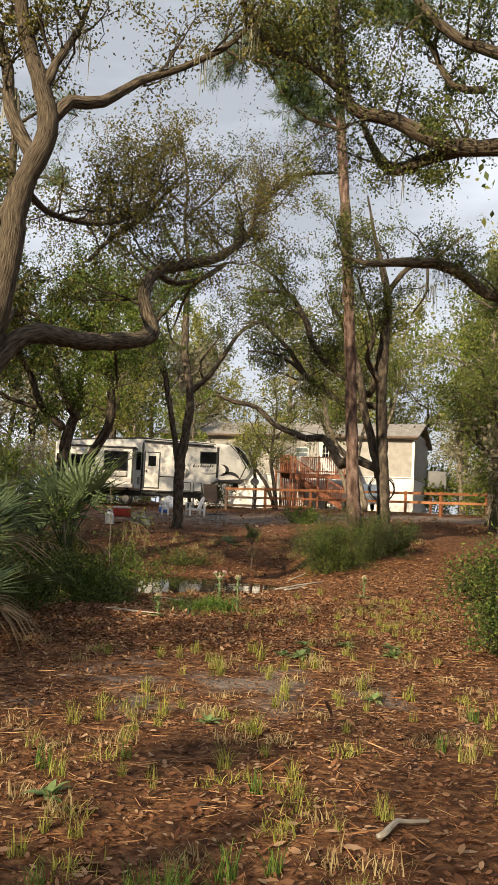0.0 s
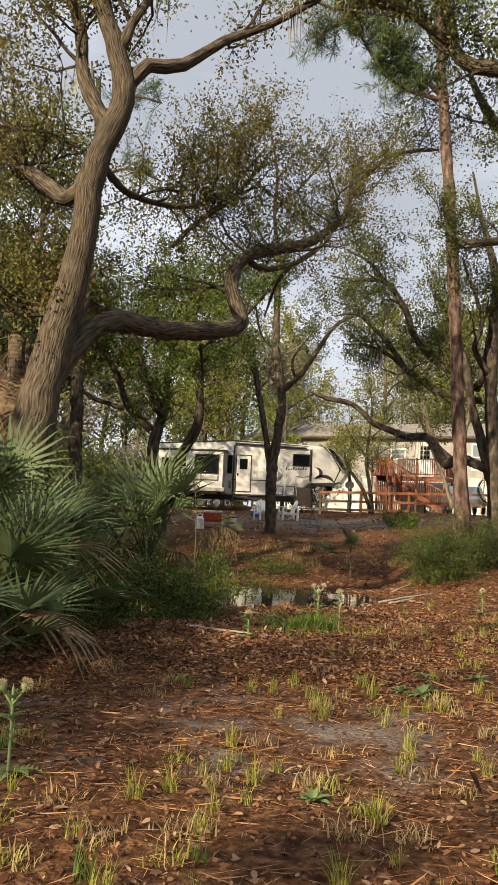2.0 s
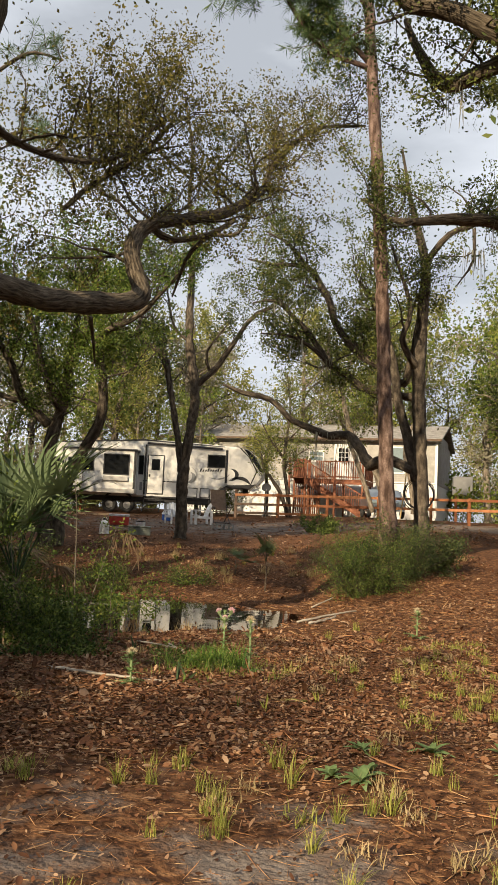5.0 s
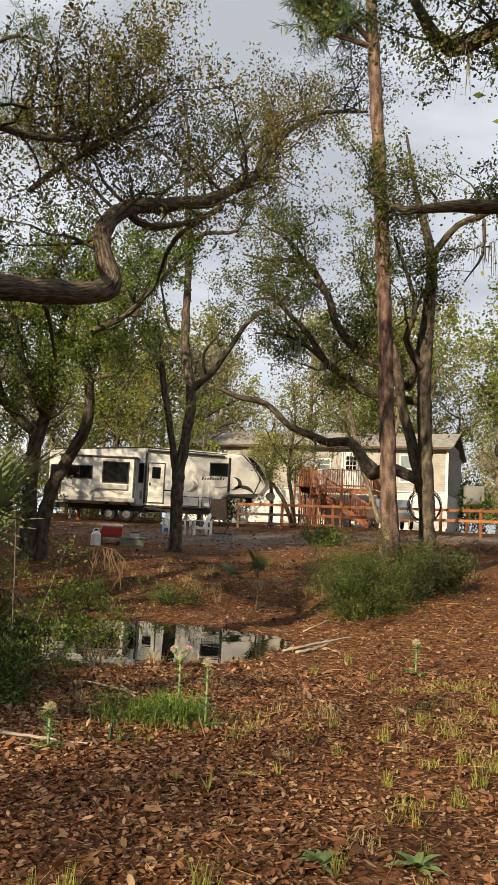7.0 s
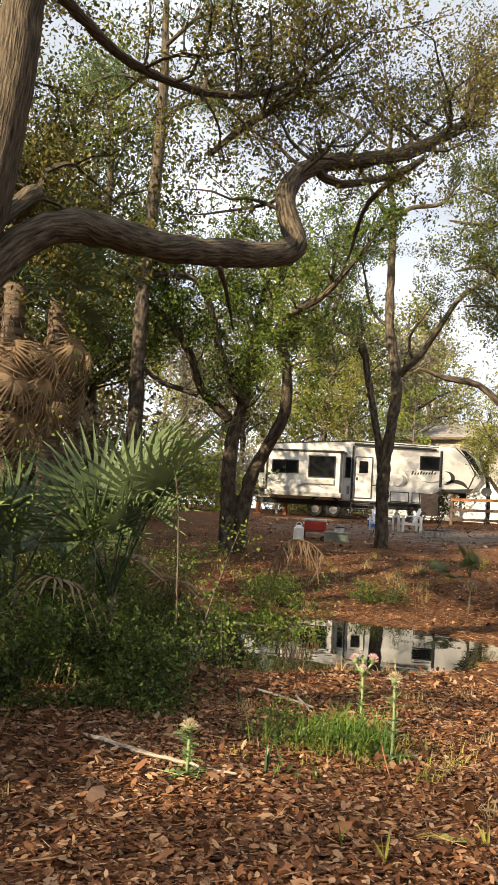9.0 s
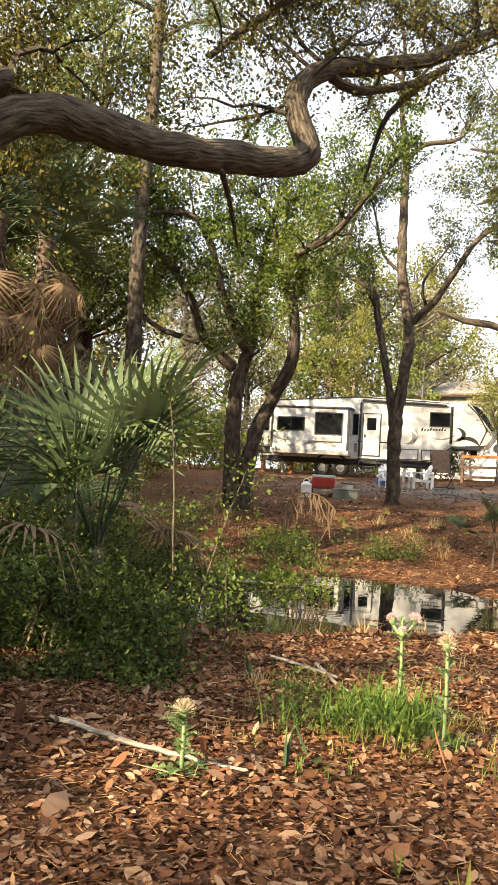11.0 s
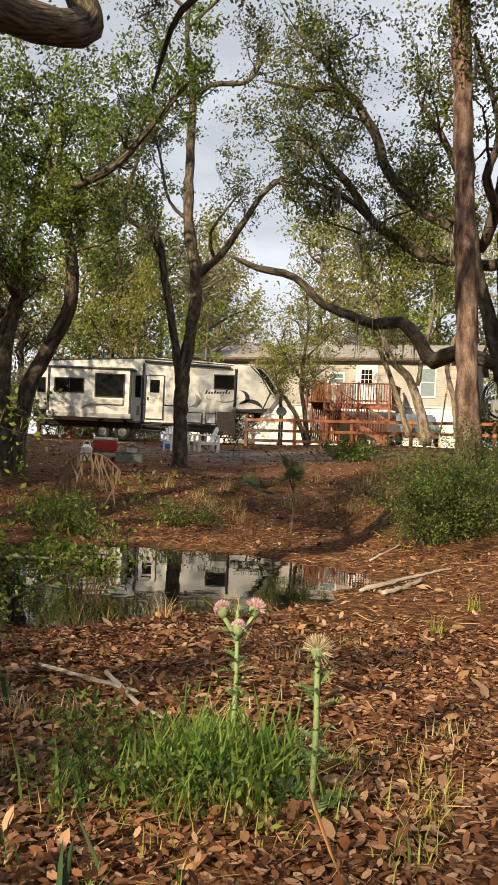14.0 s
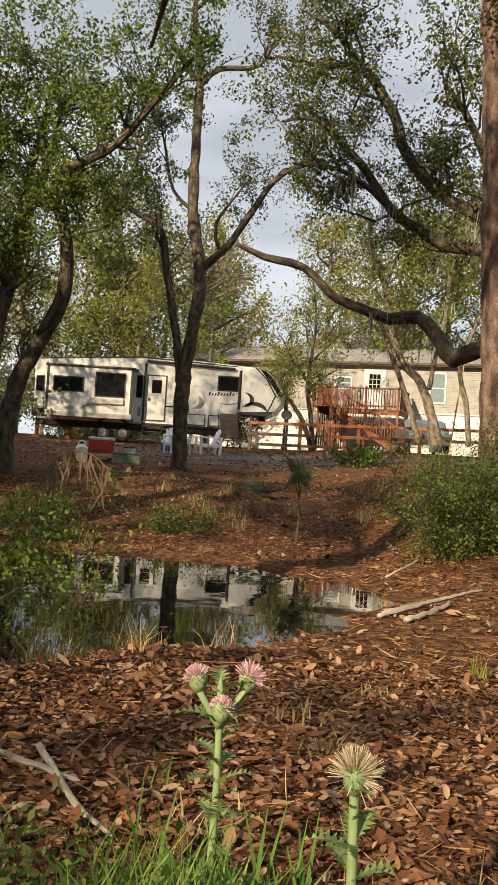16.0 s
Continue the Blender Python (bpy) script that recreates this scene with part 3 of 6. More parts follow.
OAK_D = [
    [(-2.5, 30.3, gz(-2.5, 30.3) - .1, .19), (-2.54, 30.3, 2.50, .18), (-2.48, 30.3, 3.51, .16), (-2.28, 30.3, 5.42, .15), (-2.56, 30.3, 7.11, .14), (-2.59, 30.3, 9.11, .11), (-2.60, 30.3, 10.51, .09), (-2.80, 30.2, 11.90, .06), (-2.76, 30, 13.40, .05), (-3.14, 30, 15.39, .02)],
    [(-2.55, 30.3, 2.80, .13), (-2.74, 30.3, 3.90, .11), (-3.13, 30.30, 5.80, 0.1), (-3.36, 30.30, 6.71, 0.09), (-4.20, 30.30, 7.24, 0.07), (-4.05, 30.30, 8.25, 0.05), (-3.74, 30.20, 9.14, 0.02)],
    [(-2.30, 30.30, 5.73, 0.1), (-1.65, 30.20, 6.32, 0.09), (-1.09, 30.00, 7.17, 0.08), (-0.54, 30.00, 7.98, 0.07), (0.16, 29.80, 8.36, 0.05), (0.69, 29.60, 8.87, 0.02)],
    [(-2.61, 30.30, 10.23, 0.08), (-2.14, 30.30, 10.68, 0.07), (-1.17, 30.20, 10.77, 0.05), (-0.69, 30.00, 11.57, 0.03)],
    [(-2.49, 30.30, 7.09, 0.05), (-3.05, 30.20, 7.60, 0.04), (-3.30, 30.00, 8.60, 0.03), (-3.58, 30.00, 9.67, 0.02)],
    [(-2.71, 30.30, 10.39, 0.07), (-3.22, 30.20, 11.13, 0.05), (-3.70, 30.00, 12.13, 0.03)],
    [(-2.76, 30.2, 12.10, .05), (-1.65, 30, 13.15, .04), (-0.70, 29.8, 14.38, .02)],
    [(-2.77, 30.2, 12.50, .05), (-4.06, 30, 13.45, .04), (-5.28, 29.8, 14.01, .02)],
    [(-1.86, 30.20, 6.24, 0.05), (-1.95, 30.00, 6.79, 0.04), (-1.24, 29.60, 7.72, 0.02)],
]
tree("oak_tree", "forked slender oak by the campsite clearing", OAK_D, BARK_DARK, LEAF_DARK, 15,
     crown=dict(on=range(1, 9), per_metre=2.4, length=1.5, sub=5, sub_len=0.8, leaves=66, size=0.072, start=0.45))

OAK_E = [
    [(4.94, 37.00, 2.10, 0.163), (4.77, 37.00, 2.90, 0.15), (4.34, 37.00, 3.96, 0.136), (3.68, 36.80, 4.62, 0.116), (3.19, 36.60, 5.82, 0.102), (2.91, 36.40, 7.02, 0.0884), (2.38, 36.20, 8.01, 0.0612), (2.39, 36.00, 9.02, 0.0272)],
    [(4.45, 37.30, 2.07, 0.102), (4.19, 37.30, 2.88, 0.0952), (3.63, 37.20, 4.30, 0.0816), (3.30, 37.10, 5.00, 0.068), (2.87, 37.00, 6.05, 0.0476)],
    [(4.62, 37.00, 3.80, 0.0816), (4.81, 37.20, 4.92, 0.0748), (5.02, 37.00, 6.18, 0.0612), (5.04, 36.60, 7.55, 0.0476), (5.42, 36.30, 8.92, 0.0204)],
    [(6.12, 37.60, 2.09, 0.0952), (5.97, 37.60, 3.38, 0.0884), (5.70, 37.60, 4.66, 0.0748), (6.19, 37.40, 6.32, 0.0544), (6.52, 37.00, 8.27, 0.0272)],
    [(2.96, 36.40, 6.85, 0.0612), (3.28, 36.30, 7.91, 0.0476), (3.65, 36.00, 8.39, 0.034), (3.78, 35.80, 9.92, 0.02)],
]
tree("oak_tree", "leaning clump of oak stems in front of the deck", OAK_E, BARK_PALE, LEAF_OAK, 16,
     crown=dict(on=range(0, 5), per_metre=2.2, length=1.6, sub=5, sub_len=0.9, leaves=40, size=0.09, start=0.6), moss=8)

OAK_F = [
    [(-5.55, 25.5, gz(-5.5, 25.5) - .1, .20), (-5.64, 25.5, 2.38, .18), (-5.59, 25.50, 3.43, 0.16), (-5.33, 25.60, 4.55, 0.13), (-5.32, 25.80, 5.72, 0.09), (-5.19, 26.00, 7.04, 0.06), (-5.03, 26.20, 8.13, 0.03)],
    [(-5.3, 25.5, gz(-5.3, 25.5) - .1, .19), (-5.17, 25.50, 2.10, 0.17), (-4.70, 25.40, 3.19, 0.15), (-4.27, 25.20, 4.02, 0.14), (-4.27, 25.00, 5.17, 0.12), (-4.55, 25.00, 5.76, 0.11), (-4.20, 24.80, 6.18, 0.09), (-3.38, 24.60, 6.58, 0.07), (-2.66, 24.20, 7.23, 0.05), (-2.01, 24.00, 7.92, 0.02)],
    [(-5.70, 25.50, 3.79, 0.12), (-6.38, 25.30, 4.48, 0.11), (-6.70, 25.00, 5.39, 0.09), (-7.30, 24.80, 6.18, 0.07), (-7.68, 24.60, 6.49, 0.03)],
    [(-6.50, 25.30, 4.36, 0.08), (-7.42, 25.00, 4.65, 0.06), (-8.18, 24.60, 5.28, 0.03)],
    [(-5.41, 25.50, 4.17, 0.1), (-5.81, 25.00, 5.15, 0.09), (-6.19, 24.60, 6.60, 0.08), (-6.62, 24.20, 7.00, 0.07), (-7.66, 23.80, 6.87, 0.06), (-8.68, 23.40, 6.92, 0.03)],
    [(-5.40, 25.70, 5.32, 0.09), (-4.85, 25.40, 6.11, 0.08), (-4.91, 25.20, 7.02, 0.06), (-5.40, 25.00, 7.93, 0.03)],
    [(-4.87, 25.40, 6.48, 0.05), (-4.56, 25.20, 7.26, 0.04), (-4.62, 25.00, 8.16, 0.02)],
]
tree("oak_tree", "crooked multi-stemmed oak at the pond's far bank", OAK_F, BARK_DARK, LEAF_FRESH, 17,
     crown=dict(on=range(0, 7), per_metre=2.8, length=1.7, sub=5, sub_len=0.9, leaves=108, size=0.074, start=0.45, droop=0.2))

PINE_G = [
    [(-7.17, 23.5, 0.52, .19), (-7.30, 23.50, 3.67, 0.17), (-7.32, 23.50, 6.48, 0.155), (-7.22, 23.50, 8.75, 0.14), (-7.18, 23.50, 11.04, 0.11), (-7.26, 23.50, 13.36, 0.07)],
    [(-7.21, 23.50, 10.47, 0.05), (-6.15, 23.00, 10.57, 0.04), (-5.10, 22.60, 10.06, 0.02)],
    [(-7.25, 23.50, 11.16, 0.05), (-8.05, 23.00, 11.35, 0.04), (-8.76, 22.60, 10.92, 0.02)],
    [(-7.25, 23.50, 12.20, 0.05), (-6.15, 23.00, 12.56, 0.04), (-5.22, 22.60, 12.20, 0.02)],
]
pine("bare-trunked pine behind the palmettos", PINE_G, 18, 12, bark=BARK_DARK)

OAK_S = [
    [(1.44, 46.00, 1.91, 0.11), (1.29, 46.00, 3.16, 0.1), (1.09, 46.00, 4.36, 0.09), (1.17, 46.00, 5.81, 0.07), (1.28, 46.00, 7.28, 0.05), (1.07, 46.00, 8.96, 0.02)],
    [(1.17, 46.00, 4.60, 0.06), (0.41, 45.60, 5.48, 0.05), (-0.13, 45.40, 6.38, 0.02)],
    [(1.19, 46.00, 5.57, 0.05), (1.92, 45.80, 6.32, 0.04), (2.47, 45.60, 6.92, 0.02)],
    [(1.12, 46.00, 4.36, 0.05), (1.86, 45.40, 4.95, 0.03), (2.30, 45.20, 5.19, 0.015)],
]
tree("oak_tree", "slender young oak in front of the house", OAK_S, BARK_DARK, LEAF_OAK, 19,
     crown=dict(on=range(0, 4), per_metre=4, length=1.3, sub=5, sub_len=0.7, leaves=18, size=0.10, start=0.3))
tree("oak_tree", "leaning dark young stem beside the trailer's nose", [[(1.38, 45.20, 1.82, 0.1), (0.90, 44.95, 2.96, 0.09), (0.38, 44.70, 3.69, 0.08), (0.08, 44.50, 4.05, 0.06), (-0.11, 44.40, 4.84, 0.03)]], BARK_DARK, LEAF_OAK, 20,
     crown=dict(per_metre=3, length=0.8, sub=4, sub_len=0.5, leaves=10, size=0.10, start=0.7))

# ---- the woods around ----
def far_tree_kind(seed, tall, leaf, bark, wide, leaves, size):
    """A woodland tree about 12 m tall at the origin, to be copied."""
    rng = np.random.default_rng(seed)
    limbs = [[(0, 0, -0.3, .20), (.2, .1, tall * .25, .17), (-.1, .2, tall * .5, .13), (.2, 0, tall * .75, .08), (.1, .1, tall, .03)]]
    for k in range(10):
        h = tall * rng.uniform(0.25, 0.9)
        a = rng.uniform(0, 6.28)
        L = wide * rng.uniform(0.6, 1.1) * (1.15 - 0.5 * h / tall)
        limbs.append([(.1, .1, h, .08), (L * .35 * math.cos(a), L * .35 * math.sin(a), h + L * .2, .06), (L * .7 * math.cos(a + .3), L * .7 * math.sin(a + .3), h + L * .45, .04), (L * math.cos(a + .2), L * math.sin(a + .2), h + L * .5, .02)])
    return tree("forest_tree", "woodland tree in thin spring leaf", limbs, bark, leaf, seed,
                crown=dict(fine=False, per_metre=1.3, length=2.0, sub=5, sub_len=1.1, leaves=leaves, size=size, spread=0.6, start=0.3), trunk_sides=9, part_name="branch")

KINDS = [far_tree_kind(101, 12, LEAF_FAR, BARK_PALE, 3.4, 24, 0.19), far_tree_kind(102, 10, LEAF_SPRING, BARK_PALE, 3.2, 24, 0.19),
         far_tree_kind(103, 13, LEAF_OAK, BARK_DARK, 3.6, 24, 0.19), far_tree_kind(104, 11, LEAF_GREY, BARK_PALE, 3.4, 24, 0.17),
         far_tree_kind(105, 9, LEAF_FAR, BARK_DARK, 3.0, 24, 0.18), far_tree_kind(106, 10, LEAF_OAK, BARK_DARK, 3.2, 78, 0.10)]
FAR = []
frng = np.random.default_rng(5)
for row, (y0, n, x0, x1) in enumerate([(62, 9, -22, 24), (73, 8, -28, 30), (88, 4, -30, 32)]):
    for i in range(n):
        FAR.append((x0 + (x1 - x0) * (i + frng.uniform(0.1, 0.9)) / n, y0 + frng.uniform(-3, 3), frng.integers(0, 5), frng.uniform(1.0, 1.4)))
FAR += [(-9.6, 25.6, 5, 1.15), (-3.6, 51.0, 1, .62), (0.3, 50.0, 4, .62), (-7.2, 52.0, 0, .66), (-21, 50, 0, 1.0), (-10.5, 26.5, 5, .95), (-19, 36, 1, 1.0), (-15.5, 24, 2, .9), (-18, 55, 3, 1.1), (-11, 56, 1, 1.0), (-5, 58, 3, 1.0),
        (12.5, 46, 1, .9), (14, 40, 0, 1.0), (9.5, 33, 5, .9), (13, 52, 3, 1.0), (16, 58, 1, 1.1), (11, 28, 5, .95), (18, 36, 4, 1.1), (8.2, 27.5, 5, .8), (7.2, 57.5, 0, 1.0),
        # trees at negative y are unseen, added to dapple the sun and dim skylight
        (-11.5, -8, 3, .85), (-4.5, -10.5, 3, .95), (-17, -3, 4, 1.0), (-15.5, 6, 2, .8), (-19, 11, 0, 1.0), (1.5, -14, 3, .9), (-11, 18, 5, 1.0), (-13.5, 21, 5, 1.1), (7, -4, 2, .9), (-8.5, 52.5, 2, 1.15), (-13.0, 29, 5, 1.2), (14.5, 45, 2, 1.1), (10.5, 37, 1, .95), (-17, 31, 3, 1.2)]
for k, (x, y, kind, s) in enumerate(FAR):
    far = copy_thing(KINDS[kind], Matrix.Translation((x, y, gz(x, y))) @ Matrix.Rotation(frng.uniform(0, 6.28), 4, "Z"))
    far.scale = (s, s, s)
    far["group"] = "woodland trees"
for k, kind in enumerate(KINDS):
    x, y = [(-22, 62), (24, 64), (-20, 38), (20, 46), (-9.5, 66), (-14.5, 27.0)][k]
    kind.location = (x, y, gz(x, y))
    kind["group"] = "woodland trees"

# ---- built things: helpers ----
def part(name, bm, mat, parent, label=""):
    me = bpy.data.meshes.new(name)
    bm.normal_update()
    bm.to_mesh(me)
    bm.free()
    me.materials.append(mat)
    return child(name, me, parent, label)

def box_bm(x, y, z, bevel=0.0, turn=None):
    """A bevelled box between pairs of bounds."""
    bm = bmesh.new()
    bmesh.ops.create_cube(bm, size=1)
    c = Vector(((x[0] + x[1]) / 2, (y[0] + y[1]) / 2, (z[0] + z[1]) / 2))
    s = Vector((x[1] - x[0], y[1] - y[0], z[1] - z[0]))
    for v in bm.verts:
        v.co = Vector((v.co.x * s.x, v.co.y * s.y, v.co.z * s.z))
    if bevel:
        bmesh.ops.bevel(bm, geom=bm.edges[:], offset=min(bevel, min(s) * 0.45), segments=2, affect="EDGES", profile=0.6)
    if turn is not None:
        bmesh.ops.transform(bm, matrix=turn, verts=bm.verts)
    bmesh.ops.translate(bm, vec=c, verts=bm.verts)
    return bm

def slab_bm(outline, y0, y1, bevel=0.0):
    """A side outline in x, z drawn out from y0 to y1."""
    bm = bmesh.new()
    face = bm.faces.new([bm.verts.new((x, y0, z)) for x, z in outline])
    out = bmesh.ops.extrude_face_region(bm, geom=[face])
    bmesh.ops.translate(bm, vec=(0, y1 - y0, 0), verts=[v for v in out["geom"] if isinstance(v, bmesh.types.BMVert)])
    bmesh.ops.recalc_face_normals(bm, faces=bm.faces[:])
    if bevel:
        bmesh.ops.bevel(bm, geom=[e for e in bm.edges if abs(e.verts[0].co.y - e.verts[1].co.y) < 1e-5], offset=bevel, segments=3, affect="EDGES")
    return bm

def rod_bm(a, b, r0, r1=None, sides=14):
    bm = bmesh.new()
    a, b = Vector(a), Vector(b)
    bmesh.ops.create_cone(bm, cap_ends=True, segments=sides, radius1=r0, radius2=r0 if r1 is None else r1, depth=(b - a).length)
    m = Matrix.Translation((a + b) / 2) @ (b - a).to_track_quat("Z", "Y").to_matrix().to_4x4()
    bmesh.ops.transform(bm, matrix=m, verts=bm.verts)
    return bm

def ring_bm(c, r, thick, axis="Y", n=40, m=8, squash=1.0):
    bm = bmesh.new()
    rows = []
    for i in range(n):
        a = 2 * math.pi * i / n
        row = []
        for j in range(m):
            b = 2 * math.pi * j / m
            q = r + thick * math.cos(b)
            row.append(bm.verts.new((c[0] + q * math.cos(a), c[1] + thick * math.sin(b) * squash, c[2] + q * math.sin(a))))
        rows.append(row)
    for i in range(n):
        for j in range(m):
            bm.faces.new((rows[i][j], rows[i][(j + 1) % m], rows[(i + 1) % n][(j + 1) % m], rows[(i + 1) % n][j]))
    bmesh.ops.recalc_face_normals(bm, faces=bm.faces[:])
    return bm

def frame_part(name, x, z, y, w, mat, parent, depth=0.03, label=""):
    """A rectangular rim of width w, flat in x, z, its face at y."""
    bm = bmesh.new()
    for bx, bz in (((x[0], x[1]), (z[1] - w, z[1])), ((x[0], x[1]), (z[0], z[0] + w)), ((x[0], x[0] + w), (z[0] + w, z[1] - w)), ((x[1] - w, x[1]), (z[0] + w, z[1] - w))):
        b2 = box_bm(bx, (y - depth, y), bz)
        me = bpy.data.meshes.new("tmp")
        b2.to_mesh(me)
        b2.free()
        bm.from_mesh(me)
        bpy.data.meshes.remove(me)
    return part(name, bm, mat, parent, label)

def arc_bm(cx, cz, r, a0, a1, w0, w1, y, n=18, sx=1.3):
    """A swoosh: a band along an arc that thins towards its ends, 4 mm thick."""
    bm = bmesh.new()
    top, low = [], []
    for i in range(n + 1):
        s = i / n
        a = radians(a0 + (a1 - a0) * s)
        w = w0 * math.sin(math.pi * s) + w1
        top.append(bm.verts.new((cx + sx * (r + w) * math.cos(a), y, cz + (r + w) * math.sin(a))))
        low.append(bm.verts.new((cx + sx * r * math.cos(a), y, cz + r * math.sin(a))))
    faces = [bm.faces.new((top[i], top[i + 1], low[i + 1], low[i])) for i in range(n)]
    out = bmesh.ops.extrude_face_region(bm, geom=faces)
    bmesh.ops.translate(bm, vec=(0, 0.006, 0), verts=[v for v in out["geom"] if isinstance(v, bmesh.types.BMVert)])
    bmesh.ops.recalc_face_normals(bm, faces=bm.faces[:])
    return bm

CREAM = plain("cream_gelcoat", (0.64, 0.625, 0.59), 0.3, coat=0.3, fine=0.05)
WHITE_PAINT = plain("white_paint", (0.66, 0.65, 0.63), 0.5, fine=0.06)
WHITE_PLASTIC = plain("white_plastic", (0.80, 0.80, 0.80), 0.35, fine=0.04)
BLACK_TRIM = plain("black_trim", (0.02, 0.02, 0.022), 0.4)
GREY_TRIM = plain("grey_trim", (0.22, 0.22, 0.22), 0.35)
SILVER = plain("silver_skirt", (0.42, 0.41, 0.39), 0.35, metal=0.3)
RUBBER = plain("rubber", (0.02, 0.02, 0.02), 0.85)
STEEL = plain("steel", (0.45, 0.45, 0.45), 0.35, metal=0.9)
DARK_GLASS = plain("tinted_glass", (0.010, 0.011, 0.012), 0.06, spec=0.3)
PALE_GLASS = plain("pale_window_glass", (0.20, 0.25, 0.27), 0.08, spec=0.8)
RED_WOOD = material("red_stained_wood", [(0.12, 0.042, 0.024), (0.21, 0.078, 0.042), (0.28, 0.118, 0.066)], 5, 0.7, 0.004, 40, fine=0.25)
FENCE_WOOD = material("orange_stained_wood", [(0.18, 0.066, 0.028), (0.28, 0.112, 0.048), (0.36, 0.155, 0.072)], 5, 0.75, 0.004, 40, fine=0.25, island=0.4, per_object=True)
DARK_WOOD = material("weathered_wood", [(0.09, 0.06, 0.045), (0.16, 0.11, 0.08)], 6, 0.85, 0.004, 40)
SIDING = material("tan_siding", [(0.29, 0.275, 0.25), (0.38, 0.36, 0.33)], 2.5, 0.65, fine=0.08)
SHINGLE = material("grey_shingle", [(0.20, 0.185, 0.17), (0.32, 0.30, 0.28)], 3, 0.9, 0.01, 30, fine=0.3)
CONCRETE = material("concrete", [(0.32, 0.31, 0.29), (0.44, 0.42, 0.39)], 8, 0.95, 0.004, 50)
RED_PLASTIC = plain("red_plastic", (0.50, 0.045, 0.03), 0.4)
BROWN_CLOTH = material("brown_sling_cloth", [(0.17, 0.115, 0.08), (0.23, 0.16, 0.115)], 9, 0.9, 0.002, 90)
GREEN_TOTE = plain("grey_green_plastic", (0.16, 0.18, 0.16), 0.5)
CAR_PAINT = plain("grey_blue_car_paint", (0.17, 0.20, 0.235), 0.3, coat=0.6, metal=0.3)

# ---- the trailer ----
def fifth_wheel():
    y0, y1 = 45.5, 47.95
    o = Vector((-5.0, 46.7, gz(-5, 46.7)))
    rv = tagged(new("travel_trailer"), "cream fifth-wheel travel trailer with black trim and slide-out", "trailer")
    rv.location = o
    def P(name, bm, mat, label="", parent=rv):
        bmesh.ops.translate(bm, vec=-o, verts=bm.verts)
        return part(name, bm, mat, parent, label)
    side = [(-10.5, 2.75), (-10.53, 4.85), (-10.35, 4.98), (-9.9, 5.03), (-5.9, 5.29), (-3.9, 5.25), (-1.9, 5.14), (-1.3, 5.10), (-0.75, 4.98), (-0.4, 4.70), (-0.12, 4.25),
            (0.10, 3.88), (0.10, 3.62), (-0.17, 3.27), (-0.9, 3.10), (-1.75, 3.16), (-2.05, 3.0), (-2.45, 2.42), (-10.3, 2.42)]
    P("body", slab_bm(side, y0, y1, 0.06), CREAM)
    P("nose_cap", slab_bm([(-1.02, 5.10), (-0.72, 5.0), (-0.37, 4.72), (-0.09, 4.27), (0.14, 3.89), (0.13, 3.62), (-0.14, 3.25), (-0.3, 3.24), (-0.02, 3.66), (-0.05, 3.86), (-0.25, 4.2), (-0.55, 4.62), (-0.85, 4.9)], y0 - 0.012, y1 + 0.012), GREY_TRIM, "dark grey curved nose cap")
    P("front_window", slab_bm([(-0.95, 5.02), (-0.72, 4.96), (-0.39, 4.68), (-0.12, 4.24), (0.08, 3.92), (-0.10, 3.92), (-0.32, 4.2), (-0.58, 4.56)], y0 - 0.03, y1 + 0.03), DARK_GLASS, "black curved front glass")
    P("cap_line", slab_bm([(-0.62, 3.16), (-0.56, 3.16), (-0.22, 3.95), (-0.62, 4.62), (-1.1, 5.08), (-1.18, 5.08), (-0.68, 4.6), (-0.29, 3.95)], y0 - 0.008, y0 + 0.01), BLACK_TRIM)
    P("underside", slab_bm([(-2.42, 2.44), (-2.0, 3.02), (-1.7, 3.18), (-0.3, 3.28), (-0.55, 3.06), (-1.75, 3.10), (-2.3, 2.40)], y0 - 0.01, y1 + 0.01), BLACK_TRIM, "black gooseneck underside")
    P("belly_band", box_bm((-5.85, -2.5), (y0 - 0.015, y0 + 0.02), (2.40, 2.48), 0.005), BLACK_TRIM)
    P("skirt", box_bm((-10.4, -2.6), (y0 + 0.12, y1 - 0.1), (2.18, 2.42), 0.02), BLACK_TRIM, "black underbelly")
    P("rear_cap", box_bm((-10.56, -9.9), (y0 - 0.02, y1 + 0.02), (2.5, 2.86), 0.03), BLACK_TRIM, "black lower rear cap")
    P("roof_trim", slab_bm([(-10.3, 4.93), (-9.9, 4.97), (-5.9, 5.22), (-1.9, 5.07), (-1.9, 5.10), (-5.9, 5.29), (-9.9, 5.03), (-10.3, 4.99)], y0 - 0.02, y0 + 0.01), BLACK_TRIM)
    P("waist_band", box_bm((-4.86, -4.05), (y0 - 0.008, y0 + 0.01), (3.2, 3.25)), BLACK_TRIM)
    # awning
    aw = P("awning", rod_bm((-5.75, y0 - 0.11, 5.10), (-2.0, y0 - 0.11, 4.97), 0.055), BLACK_TRIM, "rolled dark awning")
    for x, z in ((-5.8, 5.02), (-1.8, 4.92)):
        P("awning_arm", box_bm((x - 0.035, x + 0.035), (y0 - 0.10, y0 + 0.01), (2.55 if x < -3 else 3.28, z), 0.01), BLACK_TRIM, "", rv)
    for x in (-5.84, -1.74):
        P("trim_strip", box_bm((x - 0.02, x + 0.02), (y0 - 0.012, y0 + 0.01), (2.5 if x < -3 else 3.3, 4.95)), BLACK_TRIM)
    # slide-out
    s0, s1 = 44.7, 45.6
    slide = P("slide_out", box_bm((-9.75, -6.2), (s0, s1), (2.72, 4.63), 0.03), CREAM, "cream slide-out room")
